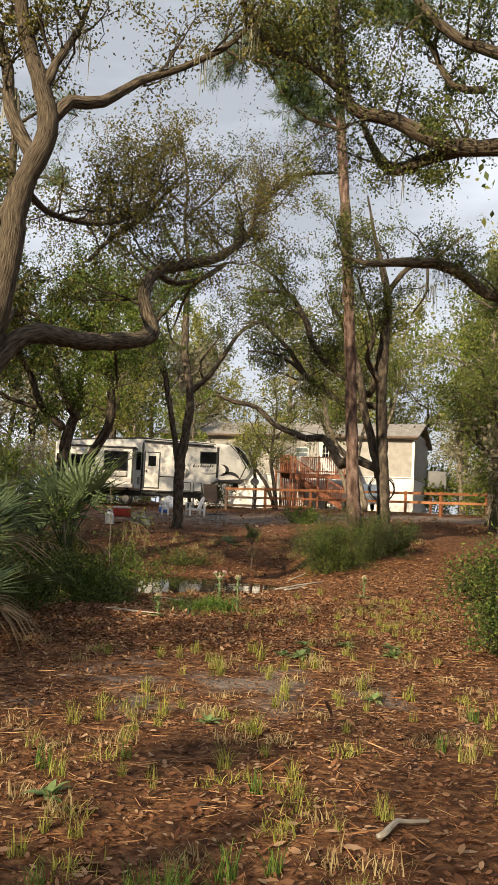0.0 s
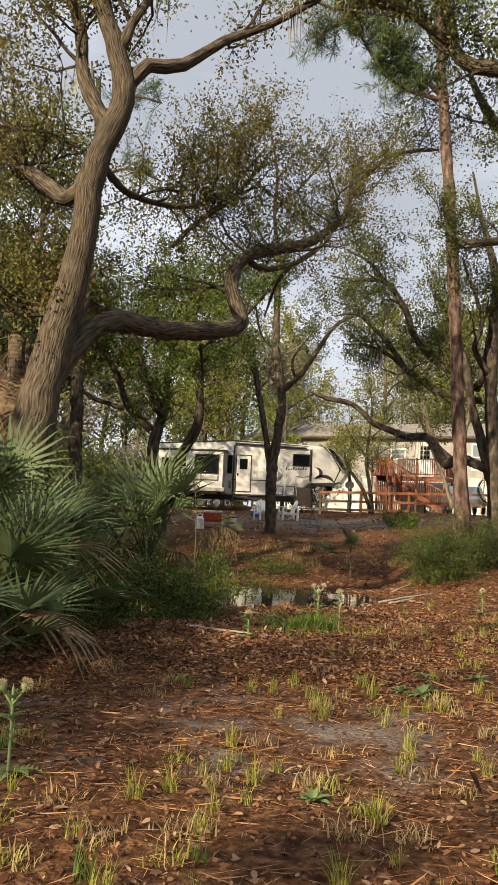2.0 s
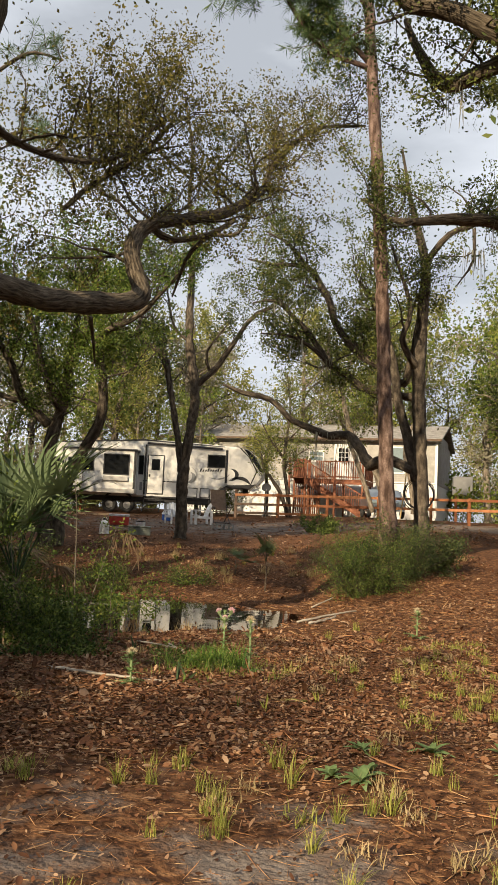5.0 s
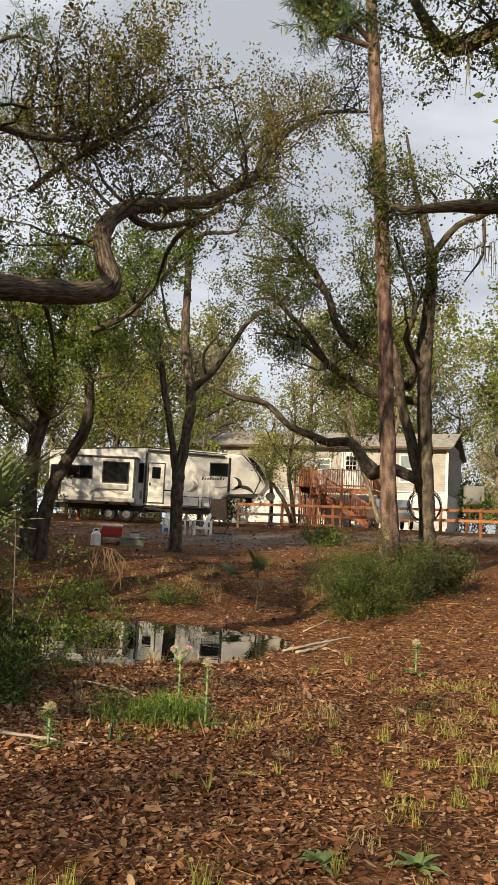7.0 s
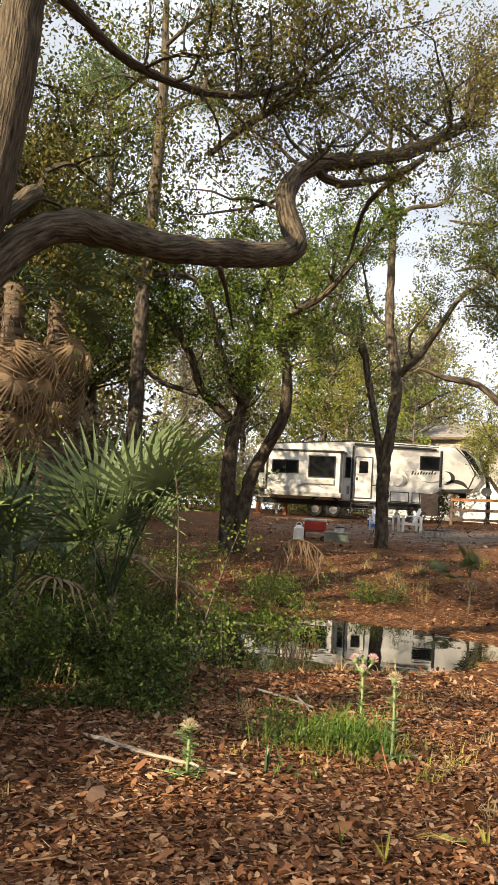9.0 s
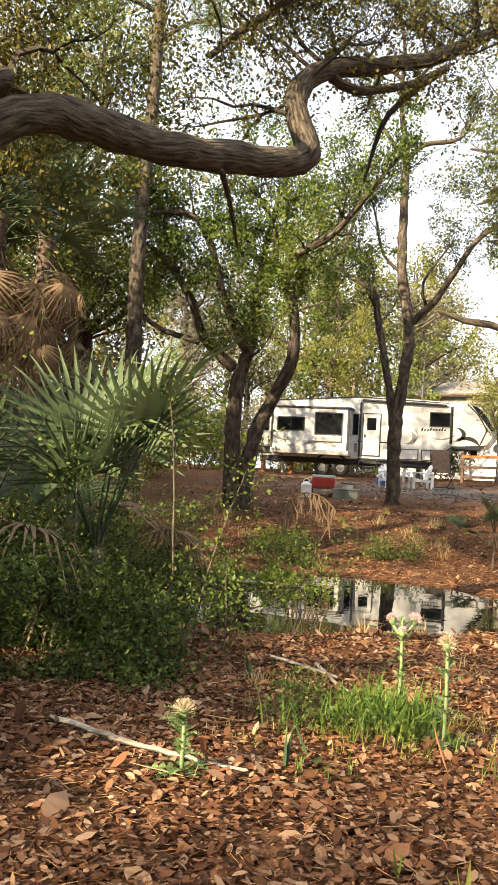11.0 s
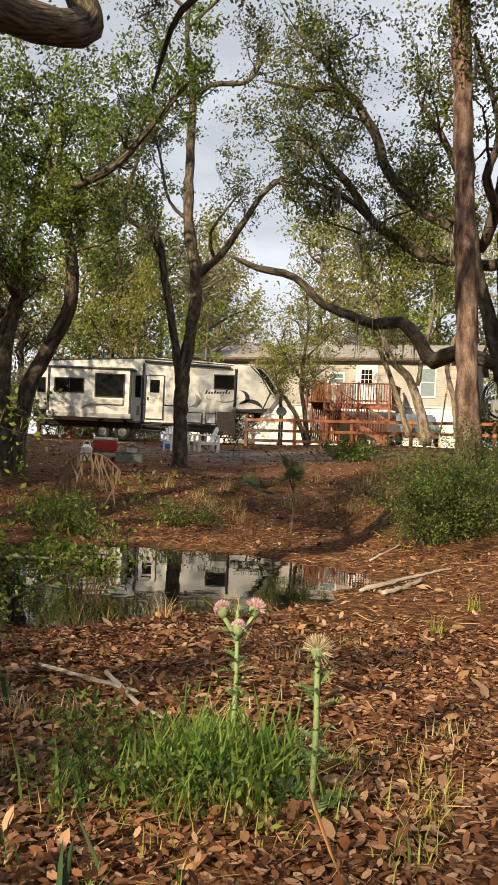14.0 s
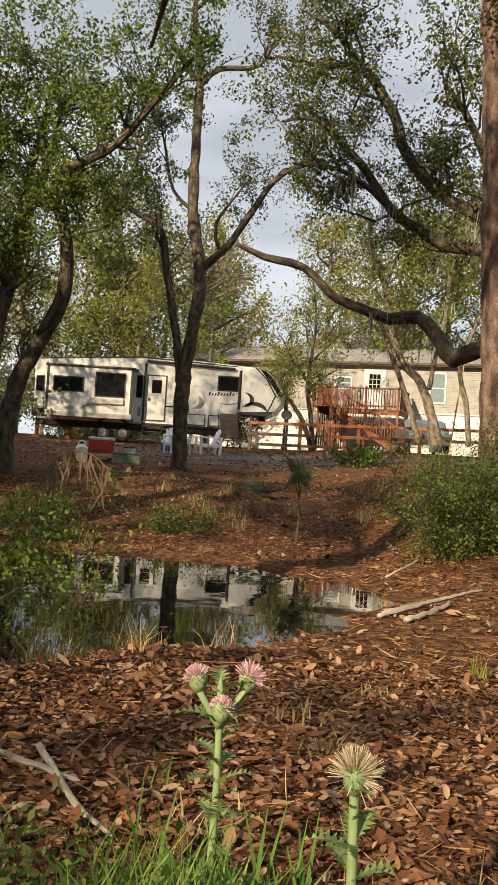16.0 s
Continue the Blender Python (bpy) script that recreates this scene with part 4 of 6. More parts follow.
    P("slide_awning", box_bm((-9.85, -6.1), (s0 - 0.06, s1), (4.60, 4.70), 0.03), BLACK_TRIM, "slide-out topper", rv)
    P("slide_skirt", box_bm((-9.78, -6.17), (s0 - 0.02, s1), (2.53, 2.75), 0.02), SILVER, "silver lower panel", rv)
    for x in (-9.73, -6.22):
        P("slide_corner", box_bm((x - 0.05, x + 0.05), (s0 - 0.02, s0 + 0.04), (2.75, 4.6), 0.01), BLACK_TRIM, "", rv)
    def window(x, z, y, mat=DARK_GLASS, rim=0.05, bar=None):
        P("window", box_bm(x, (y - 0.01, y + 0.03), z, 0.008), mat, "tinted window")
        w = frame_part("window_frame", (x[0] - 0.03, x[1] + 0.03), (z[0] - 0.03, z[1] + 0.03), y, rim, BLACK_TRIM, rv, 0.03)
        w.location -= o
        if bar:
            P("window_bar", box_bm((bar - 0.02, bar + 0.02), (y - 0.03, y), z), BLACK_TRIM)
    window((-9.46, -8.24), (3.59, 4.17), s0, bar=-8.85)
    window((-7.72, -6.51), (3.44, 4.41), s0)
    P("window_tray", box_bm((-7.72, -6.51), (s0 - 0.10, s0), (3.12, 3.36), 0.02), SILVER, "folded outdoor shelf")
    window((-6.12, -5.92), (3.55, 4.45), y0, rim=0.03)
    window((-2.70, -1.84), (4.05, 4.64), y0)
    window((-10.4, -10.1), (3.6, 4.2), y0, rim=0.03)
    # entry door
    door = P("door", box_bm((-5.66, -4.91), (y0 - 0.03, y0 + 0.02), (2.62, 4.49), 0.02), CREAM, "cream entry door")
    fr = frame_part("door_frame", (-5.70, -4.87), (2.58, 4.53), y0, 0.045, BLACK_TRIM, rv, 0.04)
    fr.location -= o
    P("door_window", box_bm((-5.50, -5.08), (y0 - 0.045, y0), (3.76, 4.32), 0.02), DARK_GLASS)
    P("door_handle", box_bm((-5.62, -5.54), (y0 - 0.07, y0), (3.42, 3.56), 0.01), BLACK_TRIM)
    P("grab_handle", rod_bm((-5.80, y0 - 0.12, 2.9), (-5.80, y0 - 0.12, 3.75), 0.02), BLACK_TRIM)
    P("control_panel", box_bm((-6.05, -5.92), (y0 - 0.03, y0), (2.75, 3.15), 0.01), GREY_TRIM)
    P("sill_band", box_bm((-5.9, -4.5), (y0 - 0.008, y0 + 0.01), (3.20, 3.25)), BLACK_TRIM)
    for k in range(3):
        P("step", box_bm((-5.75, -4.95), (y0 - 0.35 - 0.25 * k, y0 - 0.08 - 0.25 * k), (2.32 - 0.24 * k, 2.36 - 0.24 * k), 0.01), BLACK_TRIM, "folding metal step")
    for x in (-5.76, -4.94):
        P("step_stringer", rod_bm((x, y0 - 0.05, 2.4), (x, y0 - 0.9, 1.70), 0.025), BLACK_TRIM)
    # storage hatches
    for x, z in (((-4.02, -3.16), (2.50, 2.98)), ((-3.04, -2.56), (2.50, 2.98))):
        P("hatch", box_bm((x[0] + 0.04, x[1] - 0.04), (y0 - 0.015, y0 + 0.01), (z[0] + 0.04, z[1] - 0.04), 0.02), CREAM, "storage hatch")
        h = frame_part("hatch_frame", x, z, y0, 0.035, BLACK_TRIM, rv, 0.02)
        h.location -= o
    # painted sweeps
    for args, m in (((-3.9, 3.55, 0.34, 40, -75, 0.16, 0.0, y0 - 0.006), GREY_TRIM), ((-3.95, 3.6, 0.52, 55, -70, 0.05, 0.005, y0 - 0.006), SILVER), ((-1.72, 3.72, 0.30, 75, -80, 0.14, 0.0, y0 - 0.006), BLACK_TRIM),
                    ((-2.3, 4.25, 0.75, -40, -110, 0.07, 0.0, y0 - 0.006), GREY_TRIM), ((-7.6, 2.1, 0.95, 62, 125, 0.12, 0.01, s0 - 0.026), GREY_TRIM), ((-9.1, 2.3, 0.60, 20, 88, 0.16, 0.0, s0 - 0.026), SILVER),
                    ((-9.0, 3.9, 0.75, -150, -80, 0.05, 0.0, s0 - 0.006), GREY_TRIM), ((-1.3, 2.75, 0.75, 40, 105, 0.16, 0.01, y0 - 0.006), BLACK_TRIM)):
        P("painted_sweep", arc_bm(*args), m, "grey painted swoosh")
    # maker's lettering, unreadable here, as slanted bars
    for k in range(9):
        x = -3.1 + k * 0.125
        hgt = 0.16 if k in (0, 3, 7) else 0.10
        P("lettering_bar", slab_bm([(x, 3.80 + k * 0.006), (x + 0.075, 3.80 + k * 0.006), (x + 0.12, 3.80 + hgt + k * 0.006), (x + 0.045, 3.80 + hgt + k * 0.006)], y0 - 0.006, y0 + 0.004), BLACK_TRIM, "dark slanted lettering")
    # wheels
    zg = 1.62
    for x in (-7.5, -6.62):
        tyre = P("tyre", ring_bm((x, s1 - 0.05, zg + 0.37), 0.27, 0.11, m=10, squash=1.1), RUBBER, "black trailer tyre")
        P("rim", rod_bm((x, s1 - 0.15, zg + 0.37), (x, s1 + 0.05, zg + 0.37), 0.19, 0.16, 20), GREY_TRIM)
        P("axle", rod_bm((x, s1, zg + 0.37), (x, y1 - 0.2, zg + 0.37), 0.05), BLACK_TRIM)
    P("wheel_arch", arc_bm(-7.06, 1.95, 0.62, 15, 165, 0.10, 0.02, s0 + 0.75), BLACK_TRIM)
    for x in (-9.4, -3.0):
        P("stabiliser_leg", box_bm((x - 0.05, x + 0.05), (y0 + 0.2, y0 + 0.3), (gz(x, y0) - 0.02, 2.3), 0.01), GREY_TRIM)
        P("foot_pad", box_bm((x - 0.14, x + 0.14), (y0 + 0.1, y0 + 0.4), (gz(x, y0) - 0.02, gz(x, y0) + 0.05), 0.01), DARK_WOOD)
    P("hitch", box_bm((-0.95, -0.65), (46.5, 46.9), (2.75, 3.15), 0.04), BLACK_TRIM)

fifth_wheel()

# ---- the house behind, its deck and fence ----
HOUSE_Z = 2.0
def house():
    h = tagged(new("house"), "tan vinyl-sided raised home with white skirting and grey shingle roof", "house")
    h.matrix_basis = pose(5, 53, HOUSE_Z, 0, 0, -18)
    x0, x1, dep = -11.6, 5.1, 7.5
    bm = bmesh.new()      # lapped boards in front and on the ends
    z, k = 2.06, 0
    while z < 4.46:
        for (a, b) in (((x0, 0.0), (x1, 0.0)), ((x1, 0.0), (x1, dep)), ((x0, dep), (x0, 0.0))):
            n = Vector((b[1] - a[1], -(b[0] - a[0]), 0)).normalized()
            p, q = Vector((*a, z)), Vector((*b, z))
            vs = [p + n * 0.022, q + n * 0.022, q + Vector((0, 0, 0.115)) + n * 0.004, p + Vector((0, 0, 0.115)) + n * 0.004]
            bm.faces.new([bm.verts.new(v) for v in vs])
            bm.faces.new([bm.verts.new(v) for v in (p, q, q + n * 0.022, p + n * 0.022)])
        z += 0.115
    part("siding", bm, SIDING, h, "tan lapped siding")
    part("wall", box_bm((x0, x1), (0.003, dep), (2.0, 4.56)), SIDING, h)
    part("skirting", box_bm((x0 + 0.02, x1 - 0.02), (0.03, dep - 0.03), (-0.15, 2.06)), WHITE_PAINT, h, "white skirting panel")
    part("skirting_cap", box_bm((x0, x1), (-0.03, 0.03), (2.02, 2.09), 0.01), WHITE_PAINT, h)
    for x in (x0, x1 - 0.09):
        part("corner_board", box_bm((x, x + 0.10), (-0.03, 0.06), (2.09, 4.5), 0.005), WHITE_PAINT, h)
    bm = bmesh.new()
    e, r = 0.4, 5.75
    pts = [(-e, 4.52), (dep / 2, r), (dep + e, 4.52), (dep + e, 4.42), (dep / 2, r - 0.12), (-e, 4.42)]
    fa = bm.faces.new([bm.verts.new((x0 - 0.3, y, zz)) for y, zz in pts])
    out = bmesh.ops.extrude_face_region(bm, geom=[fa])
    bmesh.ops.translate(bm, vec=(x1 - x0 + 0.6, 0, 0), verts=[v for v in out["geom"] if isinstance(v, bmesh.types.BMVert)])
    bmesh.ops.recalc_face_normals(bm, faces=bm.faces[:])
    part("roof", bm, SHINGLE, h, "grey shingle roof")
    part("gable", box_bm((x1 - 0.06, x1), (1.2, dep - 1.2), (4.5, 4.95)), SIDING, h)
    part("gutter", box_bm((x0 - 0.3, x1 + 0.3), (-e - 0.10, -e + 0.01), (4.42, 4.54), 0.02), DARK_WOOD, h, "dark brown gutter")
    part("soffit", box_bm((x0 - 0.25, x1 + 0.25), (-e + 0.01, 0.0), (4.40, 4.42)), WHITE_PAINT, h)
    part("downspout", box_bm((x1 - 0.02, x1 + 0.07), (-0.10, -0.03), (0.1, 4.42), 0.01), WHITE_PAINT, h, "white downspout")
    part("vent_pipe", rod_bm((-2.4, 2.4, 5.0), (-2.4, 2.4, 5.55), 0.06), GREY_TRIM, h)
    def window(a, b, z0, z1):
        w = part("window", box_bm((a, b), (-0.03, 0.02), (z0, z1)), PALE_GLASS, h, "white-framed sash window")
        frame_part("window_frame", (a - 0.07, b + 0.07), (z0 - 0.07, z1 + 0.07), -0.005, 0.08, WHITE_PAINT, w, 0.05)
        part("sash_bar", box_bm((a, b), (-0.045, -0.01), ((z0 + z1) / 2 - 0.025, (z0 + z1) / 2 + 0.025)), WHITE_PAINT, w)
    window(2.55, 3.25, 2.62, 4.05)
    window(-2.3, -1.5, 3.2, 3.75)
    window(-6.0, -5.2, 2.7, 4.0)
    window(-9.0, -8.2, 2.7, 4.0)
    d = part("door", box_bm((-0.72, 0.20), (-0.04, 0.02), (2.08, 4.10), 0.01), WHITE_PAINT, h, "white door with nine small panes")
    frame_part("door_frame", (-0.82, 0.30), (2.06, 4.2), -0.005, 0.09, WHITE_PAINT, d, 0.05)
    for i in range(3):
        for j in range(3):
            part("pane", box_bm((-0.55 + 0.20 * i, -0.38 + 0.20 * i), (-0.05, -0.03), (3.18 + 0.27 * j, 3.42 + 0.27 * j)), DARK_GLASS, d)
    part("door_handle", rod_bm((0.10, -0.10, 3.02), (0.10, -0.02, 3.02), 0.03), STEEL, d)
    return h

house()

def deck():
    d = tagged(new("deck"), "red-stained raised wooden deck with stairs and balustrade", "deck")
    d.matrix_basis = pose(4.2, 50.2, HOUSE_Z, 0, 0, -18)
    fz = 1.95
    for k in range(18):
        part("floor_board", box_bm((-2.5 + 0.22 * k, -2.29 + 0.22 * k), (0, 2.5), (fz, fz + 0.035), 0.004), RED_WOOD, d)
    part("rim_joist", box_bm((-2.5, 1.46), (-0.04, 0.0), (fz - 0.24, fz + 0.03), 0.004), RED_WOOD, d)
    part("rim_joist", box_bm((1.46, 1.50), (0, 2.5), (fz - 0.24, fz + 0.03), 0.004), RED_WOOD, d)
    part("rim_joist", box_bm((-2.54, -2.5), (0, 2.5), (fz - 0.24, fz + 0.03), 0.004), RED_WOOD, d)
    posts = [-2.45, -1.6, -0.15, 1.40]
    for x in posts:
        part("post", box_bm((x - 0.05, x + 0.05), (-0.14, -0.04), (-0.1, 3.05), 0.008), RED_WOOD, d)
        part("post", box_bm((x - 0.05, x + 0.05), (2.2, 2.3), (-0.1, fz), 0.008), RED_WOOD, d)
    def railing(a, b, y):
        part("rail", box_bm((a, b), (y - 0.06, y + 0.06), (2.93, 2.98), 0.006), RED_WOOD, d)
        part("rail", box_bm((a, b), (y - 0.02, y + 0.02), (2.08, 2.15), 0.006), RED_WOOD, d)
        n = int((b - a) / 0.125)
        for i in range(n):
            x = a + (i + 0.5) * (b - a) / n
            part("baluster", box_bm((x - 0.02, x + 0.02), (y - 0.055, y - 0.02), (2.0, 2.95)), RED_WOOD, d)
    railing(-2.5, -1.6, -0.09)
    railing(-1.25, 1.45, -0.09)
    for s in (1.48, -2.52):
        part("rail", box_bm((s - 0.05, s + 0.05), (0, 2.5), (2.93, 2.98), 0.006), RED_WOOD, d)
        for i in range(16):
            part("baluster", box_bm((s - 0.02, s + 0.02), (0.1 + 0.15 * i, 0.14 + 0.15 * i), (2.0, 2.95)), RED_WOOD, d)
    # stairs along the front, going down towards the fence's far end
    x_top, x_low, n = -1.55, 1.75, 10
    for k in range(n):
        x = x_top + (x_low - x_top) * k / n
        z = fz - (k + 1) * fz / (n + 1)
        part("tread", box_bm((x, x + 0.36), (-1.15, -0.17), (z - 0.04, z), 0.006), RED_WOOD, d)
    for y in (-1.19, -0.17):
        part("stringer", slab_bm([(x_top, fz), (x_low, 0.12), (x_low, -0.12), (x_low - 0.2, -0.12), (x_top, fz - 0.3)], y, y + 0.04), RED_WOOD, d)
    part("handrail", slab_bm([(x_top, fz + 0.95), (x_low, 1.05), (x_low, 0.98), (x_top, fz + 0.88)], -1.22, -1.12), RED_WOOD, d)
    for k in range(26):
        x = x_top + (x_low - x_top) * (k + 0.5) / 26
        z = fz - (x - x_top) / (x_low - x_top) * (fz - 0.1)
        part("baluster", box_bm((x - 0.02, x + 0.02), (-1.22, -1.19), (z - 0.12, z + 0.92)), RED_WOOD, d)
    for x, z0, z1 in ((x_top, -0.1, fz + 1.05), (x_low, -0.1, 1.15), (0.1, -0.1, 2.0)):
        part("post", box_bm((x - 0.05, x + 0.05), (-1.23, -1.13), (z0, z1), 0.008), RED_WOOD, d)
    part("landing", box_bm((-2.5, -1.55), (-1.2, -0.05), (fz, fz + 0.035), 0.004), RED_WOOD, d)
    for x in (-2.45,):
        part("post", box_bm((x - 0.05, x + 0.05), (-1.2, -1.1), (-0.1, 3.05), 0.008), RED_WOOD, d)
    part("rail", box_bm((-2.5, -1.55), (-1.2, -1.1), (2.93, 2.98), 0.006), RED_WOOD, d)
    for i in range(7):
        part("baluster", box_bm((-2.36 + 0.12 * i, -2.32 + 0.12 * i), (-1.17, -1.13), (2.0, 2.95)), RED_WOOD, d)
    # lattice of upright slats below
    for i in range(13):
        part("slat", box_bm((-2.4 + 0.11 * i, -2.33 + 0.11 * i), (0.02, 0.045), (0.0, fz - 0.25)), RED_WOOD, d)

deck()

def fence():
    f = tagged(new("fence"), "orange-stained three-rail wooden fence", "fence")
    f.matrix_basis = pose(-1.2, 44.8, 0, 0, 0, -15)
    post_x = [0.0, 2.1, 4.5, 6.9, 9.3, 11.0, 13.2, 15.4]
    def base(s):
        return gz(-1.2 + s * math.cos(radians(15)), 44.8 - s * math.sin(radians(15)))
    for i, s in enumerate(post_x):
        z = base(s)
        part("post", box_bm((s - 0.065, s + 0.065), (-0.06, 0.06), (z - 0.2, (2.98 if i == 0 else 2.83 + 0.012 * s)), 0.01), DARK_WOOD if i == 0 else FENCE_WOOD, f)
    for a, b in zip(post_x, post_x[1:]):
        for top in (2.79, 2.34) + ((1.92,) if a < 3 else ()):
            za, zb = top + 0.012 * a, top + 0.012 * b
            part("rail", slab_bm([(a - 0.02, za), (b + 0.02, zb), (b + 0.02, zb - 0.12), (a - 0.02, za - 0.12)], -0.10, -0.06), DARK_WOOD if (a < 2 and top < 2.7) else FENCE_WOOD, f)

fence()

def car(label, x, y, turn, paint):
    z = gz(x, y)
    c = tagged(new("parked_car"), label, "car")
    c.matrix_basis = pose(x, y, z, 0, 0, turn)
    part("body", slab_bm([(-2.1, 0.35), (-2.15, 0.75), (-1.95, 0.95), (-1.2, 1.0), (-0.55, 1.42), (0.9, 1.45), (1.6, 1.02), (2.05, 0.95), (2.15, 0.7), (2.1, 0.32)], -0.86, 0.86, 0.10), paint, c)
    part("windscreen", slab_bm([(-1.12, 1.03), (-0.6, 1.38), (-0.56, 1.40), (-1.05, 1.02)], -0.7, 0.7), DARK_GLASS, c)
    part("rear_window", slab_bm([(0.95, 1.42), (1.55, 1.05), (1.62, 1.06), (0.98, 1.45)], -0.68, 0.68), DARK_GLASS, c)
    for s in (-0.875, 0.855):
        part("side_window", slab_bm([(-0.95, 1.02), (-0.5, 1.36), (0.8, 1.38), (1.3, 1.02)], s, s + 0.02), DARK_GLASS, c)
        for wx in (-1.35, 1.35):
            w = part("wheel", ring_bm((wx, s * 0.93, 0.32), 0.23, 0.09, m=8), RUBBER, c, "black tyre")
            part("rim", rod_bm((wx, s * 0.93 - 0.06, 0.32), (wx, s * 0.93 + 0.06, 0.32), 0.17), STEEL, w)
    for s in (-0.65, 0.65):
        part("headlight", box_bm((-2.17, -2.1), (s - 0.15, s + 0.15), (0.68, 0.82), 0.02), PALE_GLASS, c)
        part("tail_light", box_bm((2.1, 2.17), (s - 0.13, s + 0.13), (0.72, 0.88), 0.02), RED_PLASTIC, c)

car("grey-blue car parked between fence and deck", 6.1, 46.4, 90, CAR_PAINT)
car("pale silver car parked among the far trees", -17.0, 45.0, 12, SILVER)

# ---- things on the campsite ----
def adirondack(x, y, turn, label):
    c = tagged(new("garden_chair"), label, "chair", "white garden chairs")
    c.matrix_basis = pose(x, y, gz(x, y), 0, 0, turn)
    tilt = Matrix.Rotation(radians(-22), 4, "X")
    for i in range(5):
        part("back_slat", box_bm((-0.27 + 0.11 * i, -0.175 + 0.11 * i), (0.26, 0.285), (0.28, 0.88 - 0.03 * abs(i - 2) ** 1.5), 0.01, tilt), WHITE_PLASTIC, c)
    part("back_rail", box_bm((-0.29, 0.29), (0.28, 0.31), (0.50, 0.57), 0.01, tilt), WHITE_PLASTIC, c)
    for i in range(5):
        part("seat_slat", box_bm((-0.28, 0.28), (-0.30 + 0.10 * i, -0.21 + 0.10 * i), (0.36 - 0.025 * i, 0.385 - 0.025 * i), 0.008), WHITE_PLASTIC, c)
    for s in (-1, 1):
        part("armrest", box_bm((s * 0.35 - 0.06, s * 0.35 + 0.06), (-0.38, 0.30), (0.55, 0.58), 0.012), WHITE_PLASTIC, c)
        part("leg", box_bm((s * 0.32 - 0.025, s * 0.32 + 0.025), (-0.34, -0.25), (0.0, 0.56), 0.01), WHITE_PLASTIC, c)
        part("leg", box_bm((s * 0.30 - 0.02, s * 0.30 + 0.02), (0.30, 0.40), (0.0, 0.56), 0.01), WHITE_PLASTIC, c)
        part("side_rail", box_bm((s * 0.30 - 0.02, s * 0.30 + 0.02), (-0.30, 0.34), (0.24, 0.33), 0.01), WHITE_PLASTIC, c)

adirondack(-2.35, 37.0, -70, "white plastic garden chair beside the oak trunk")
adirondack(-3.35, 37.2, 30, "white plastic garden chair half behind the trunk")

def lounger(x, y):
    z = gz(x, y)
    c = tagged(new("camp_recliner"), "brown sling camp recliner with black frame", "chair")
    c.matrix_basis = pose(x, y, z, 0, 0, 25)
    lean = Matrix.Rotation(radians(-14), 4, "X")
    part("backrest", box_bm((-0.34, 0.34), (0.10, 0.14), (0.55, 1.42), 0.03, lean), BROWN_CLOTH, c, "brown sling back")
    part("seat", box_bm((-0.32, 0.32), (-0.50, 0.10), (0.46, 0.50), 0.02), BROWN_CLOTH, c)
    for s in (-0.36, 0.36):
        part("frame_tube", rod_bm((s, 0.30, 1.40), (s, -0.02, 0.45), 0.018), BLACK_TRIM, c)
        part("leg", rod_bm((s, 0.30, 0.0), (s, -0.45, 0.62), 0.018), BLACK_TRIM, c)
        part("leg", rod_bm((s, -0.45, 0.0), (s, 0.25, 0.62), 0.018), BLACK_TRIM, c)
        part("armrest", box_bm((s - 0.03, s + 0.03), (-0.45, 0.18), (0.64, 0.68), 0.01), BLACK_TRIM, c)
    part("foot_bar", rod_bm((-0.36, -0.45, 0.03), (0.36, -0.45, 0.03), 0.018), BLACK_TRIM, c)

lounger(-1.75, 39.0)

def low_table(x, y):
    z = gz(x, y)
    t = tagged(new("low_table"), "low weathered wooden table holding camp things", "table")
    t.matrix_basis = pose(x, y, z)
    for i in range(4):
        part("plank", box_bm((-0.55, 0.55), (-0.28 + 0.145 * i, -0.145 + 0.145 * i), (0.21, 0.25), 0.006), DARK_WOOD, t)
    for sx in (-0.45, 0.45):
        for sy in (-0.2, 0.2):
            part("leg", box_bm((sx - 0.05, sx + 0.05), (sy - 0.05, sy + 0.05), (-0.03, 0.21), 0.006), DARK_WOOD, t)
    return z + 0.25

def cooler(x, y, z):
    c = tagged(new("cooler"), "red cooler box with a white lid", "cooler")
    c.matrix_basis = pose(x, y, z, 0, 0, 8)
    part("body", box_bm((-0.33, 0.33), (-0.19, 0.19), (0, 0.29), 0.03), RED_PLASTIC, c)
    part("lid", box_bm((-0.34, 0.34), (-0.20, 0.20), (0.29, 0.37), 0.03), WHITE_PLASTIC, c, "white lid")
    for s in (-0.36, 0.36):
        part("handle", box_bm((s - 0.02, s + 0.02), (-0.08, 0.08), (0.2, 0.25), 0.01), WHITE_PLASTIC, c)

def jug(x, y):
    z = gz(x, y)
    c = tagged(new("water_jug"), "white plastic water jug standing on the ground", "jug")
    c.matrix_basis = pose(x, y, z)
    part("body", rod_bm((0, 0, 0), (0, 0, 0.36), 0.16, 0.15, 18), WHITE_PLASTIC, c)
    part("shoulder", rod_bm((0, 0, 0.36), (0, 0, 0.45), 0.15, 0.05, 18), WHITE_PLASTIC, c)
    part("cap", rod_bm((0, 0, 0.45), (0, 0, 0.50), 0.045), BLACK_TRIM, c, "dark cap")
    part("handle", ring_bm((0.0, 0.0, 0.44), 0.09, 0.014, n=20, m=6), WHITE_PLASTIC, c)

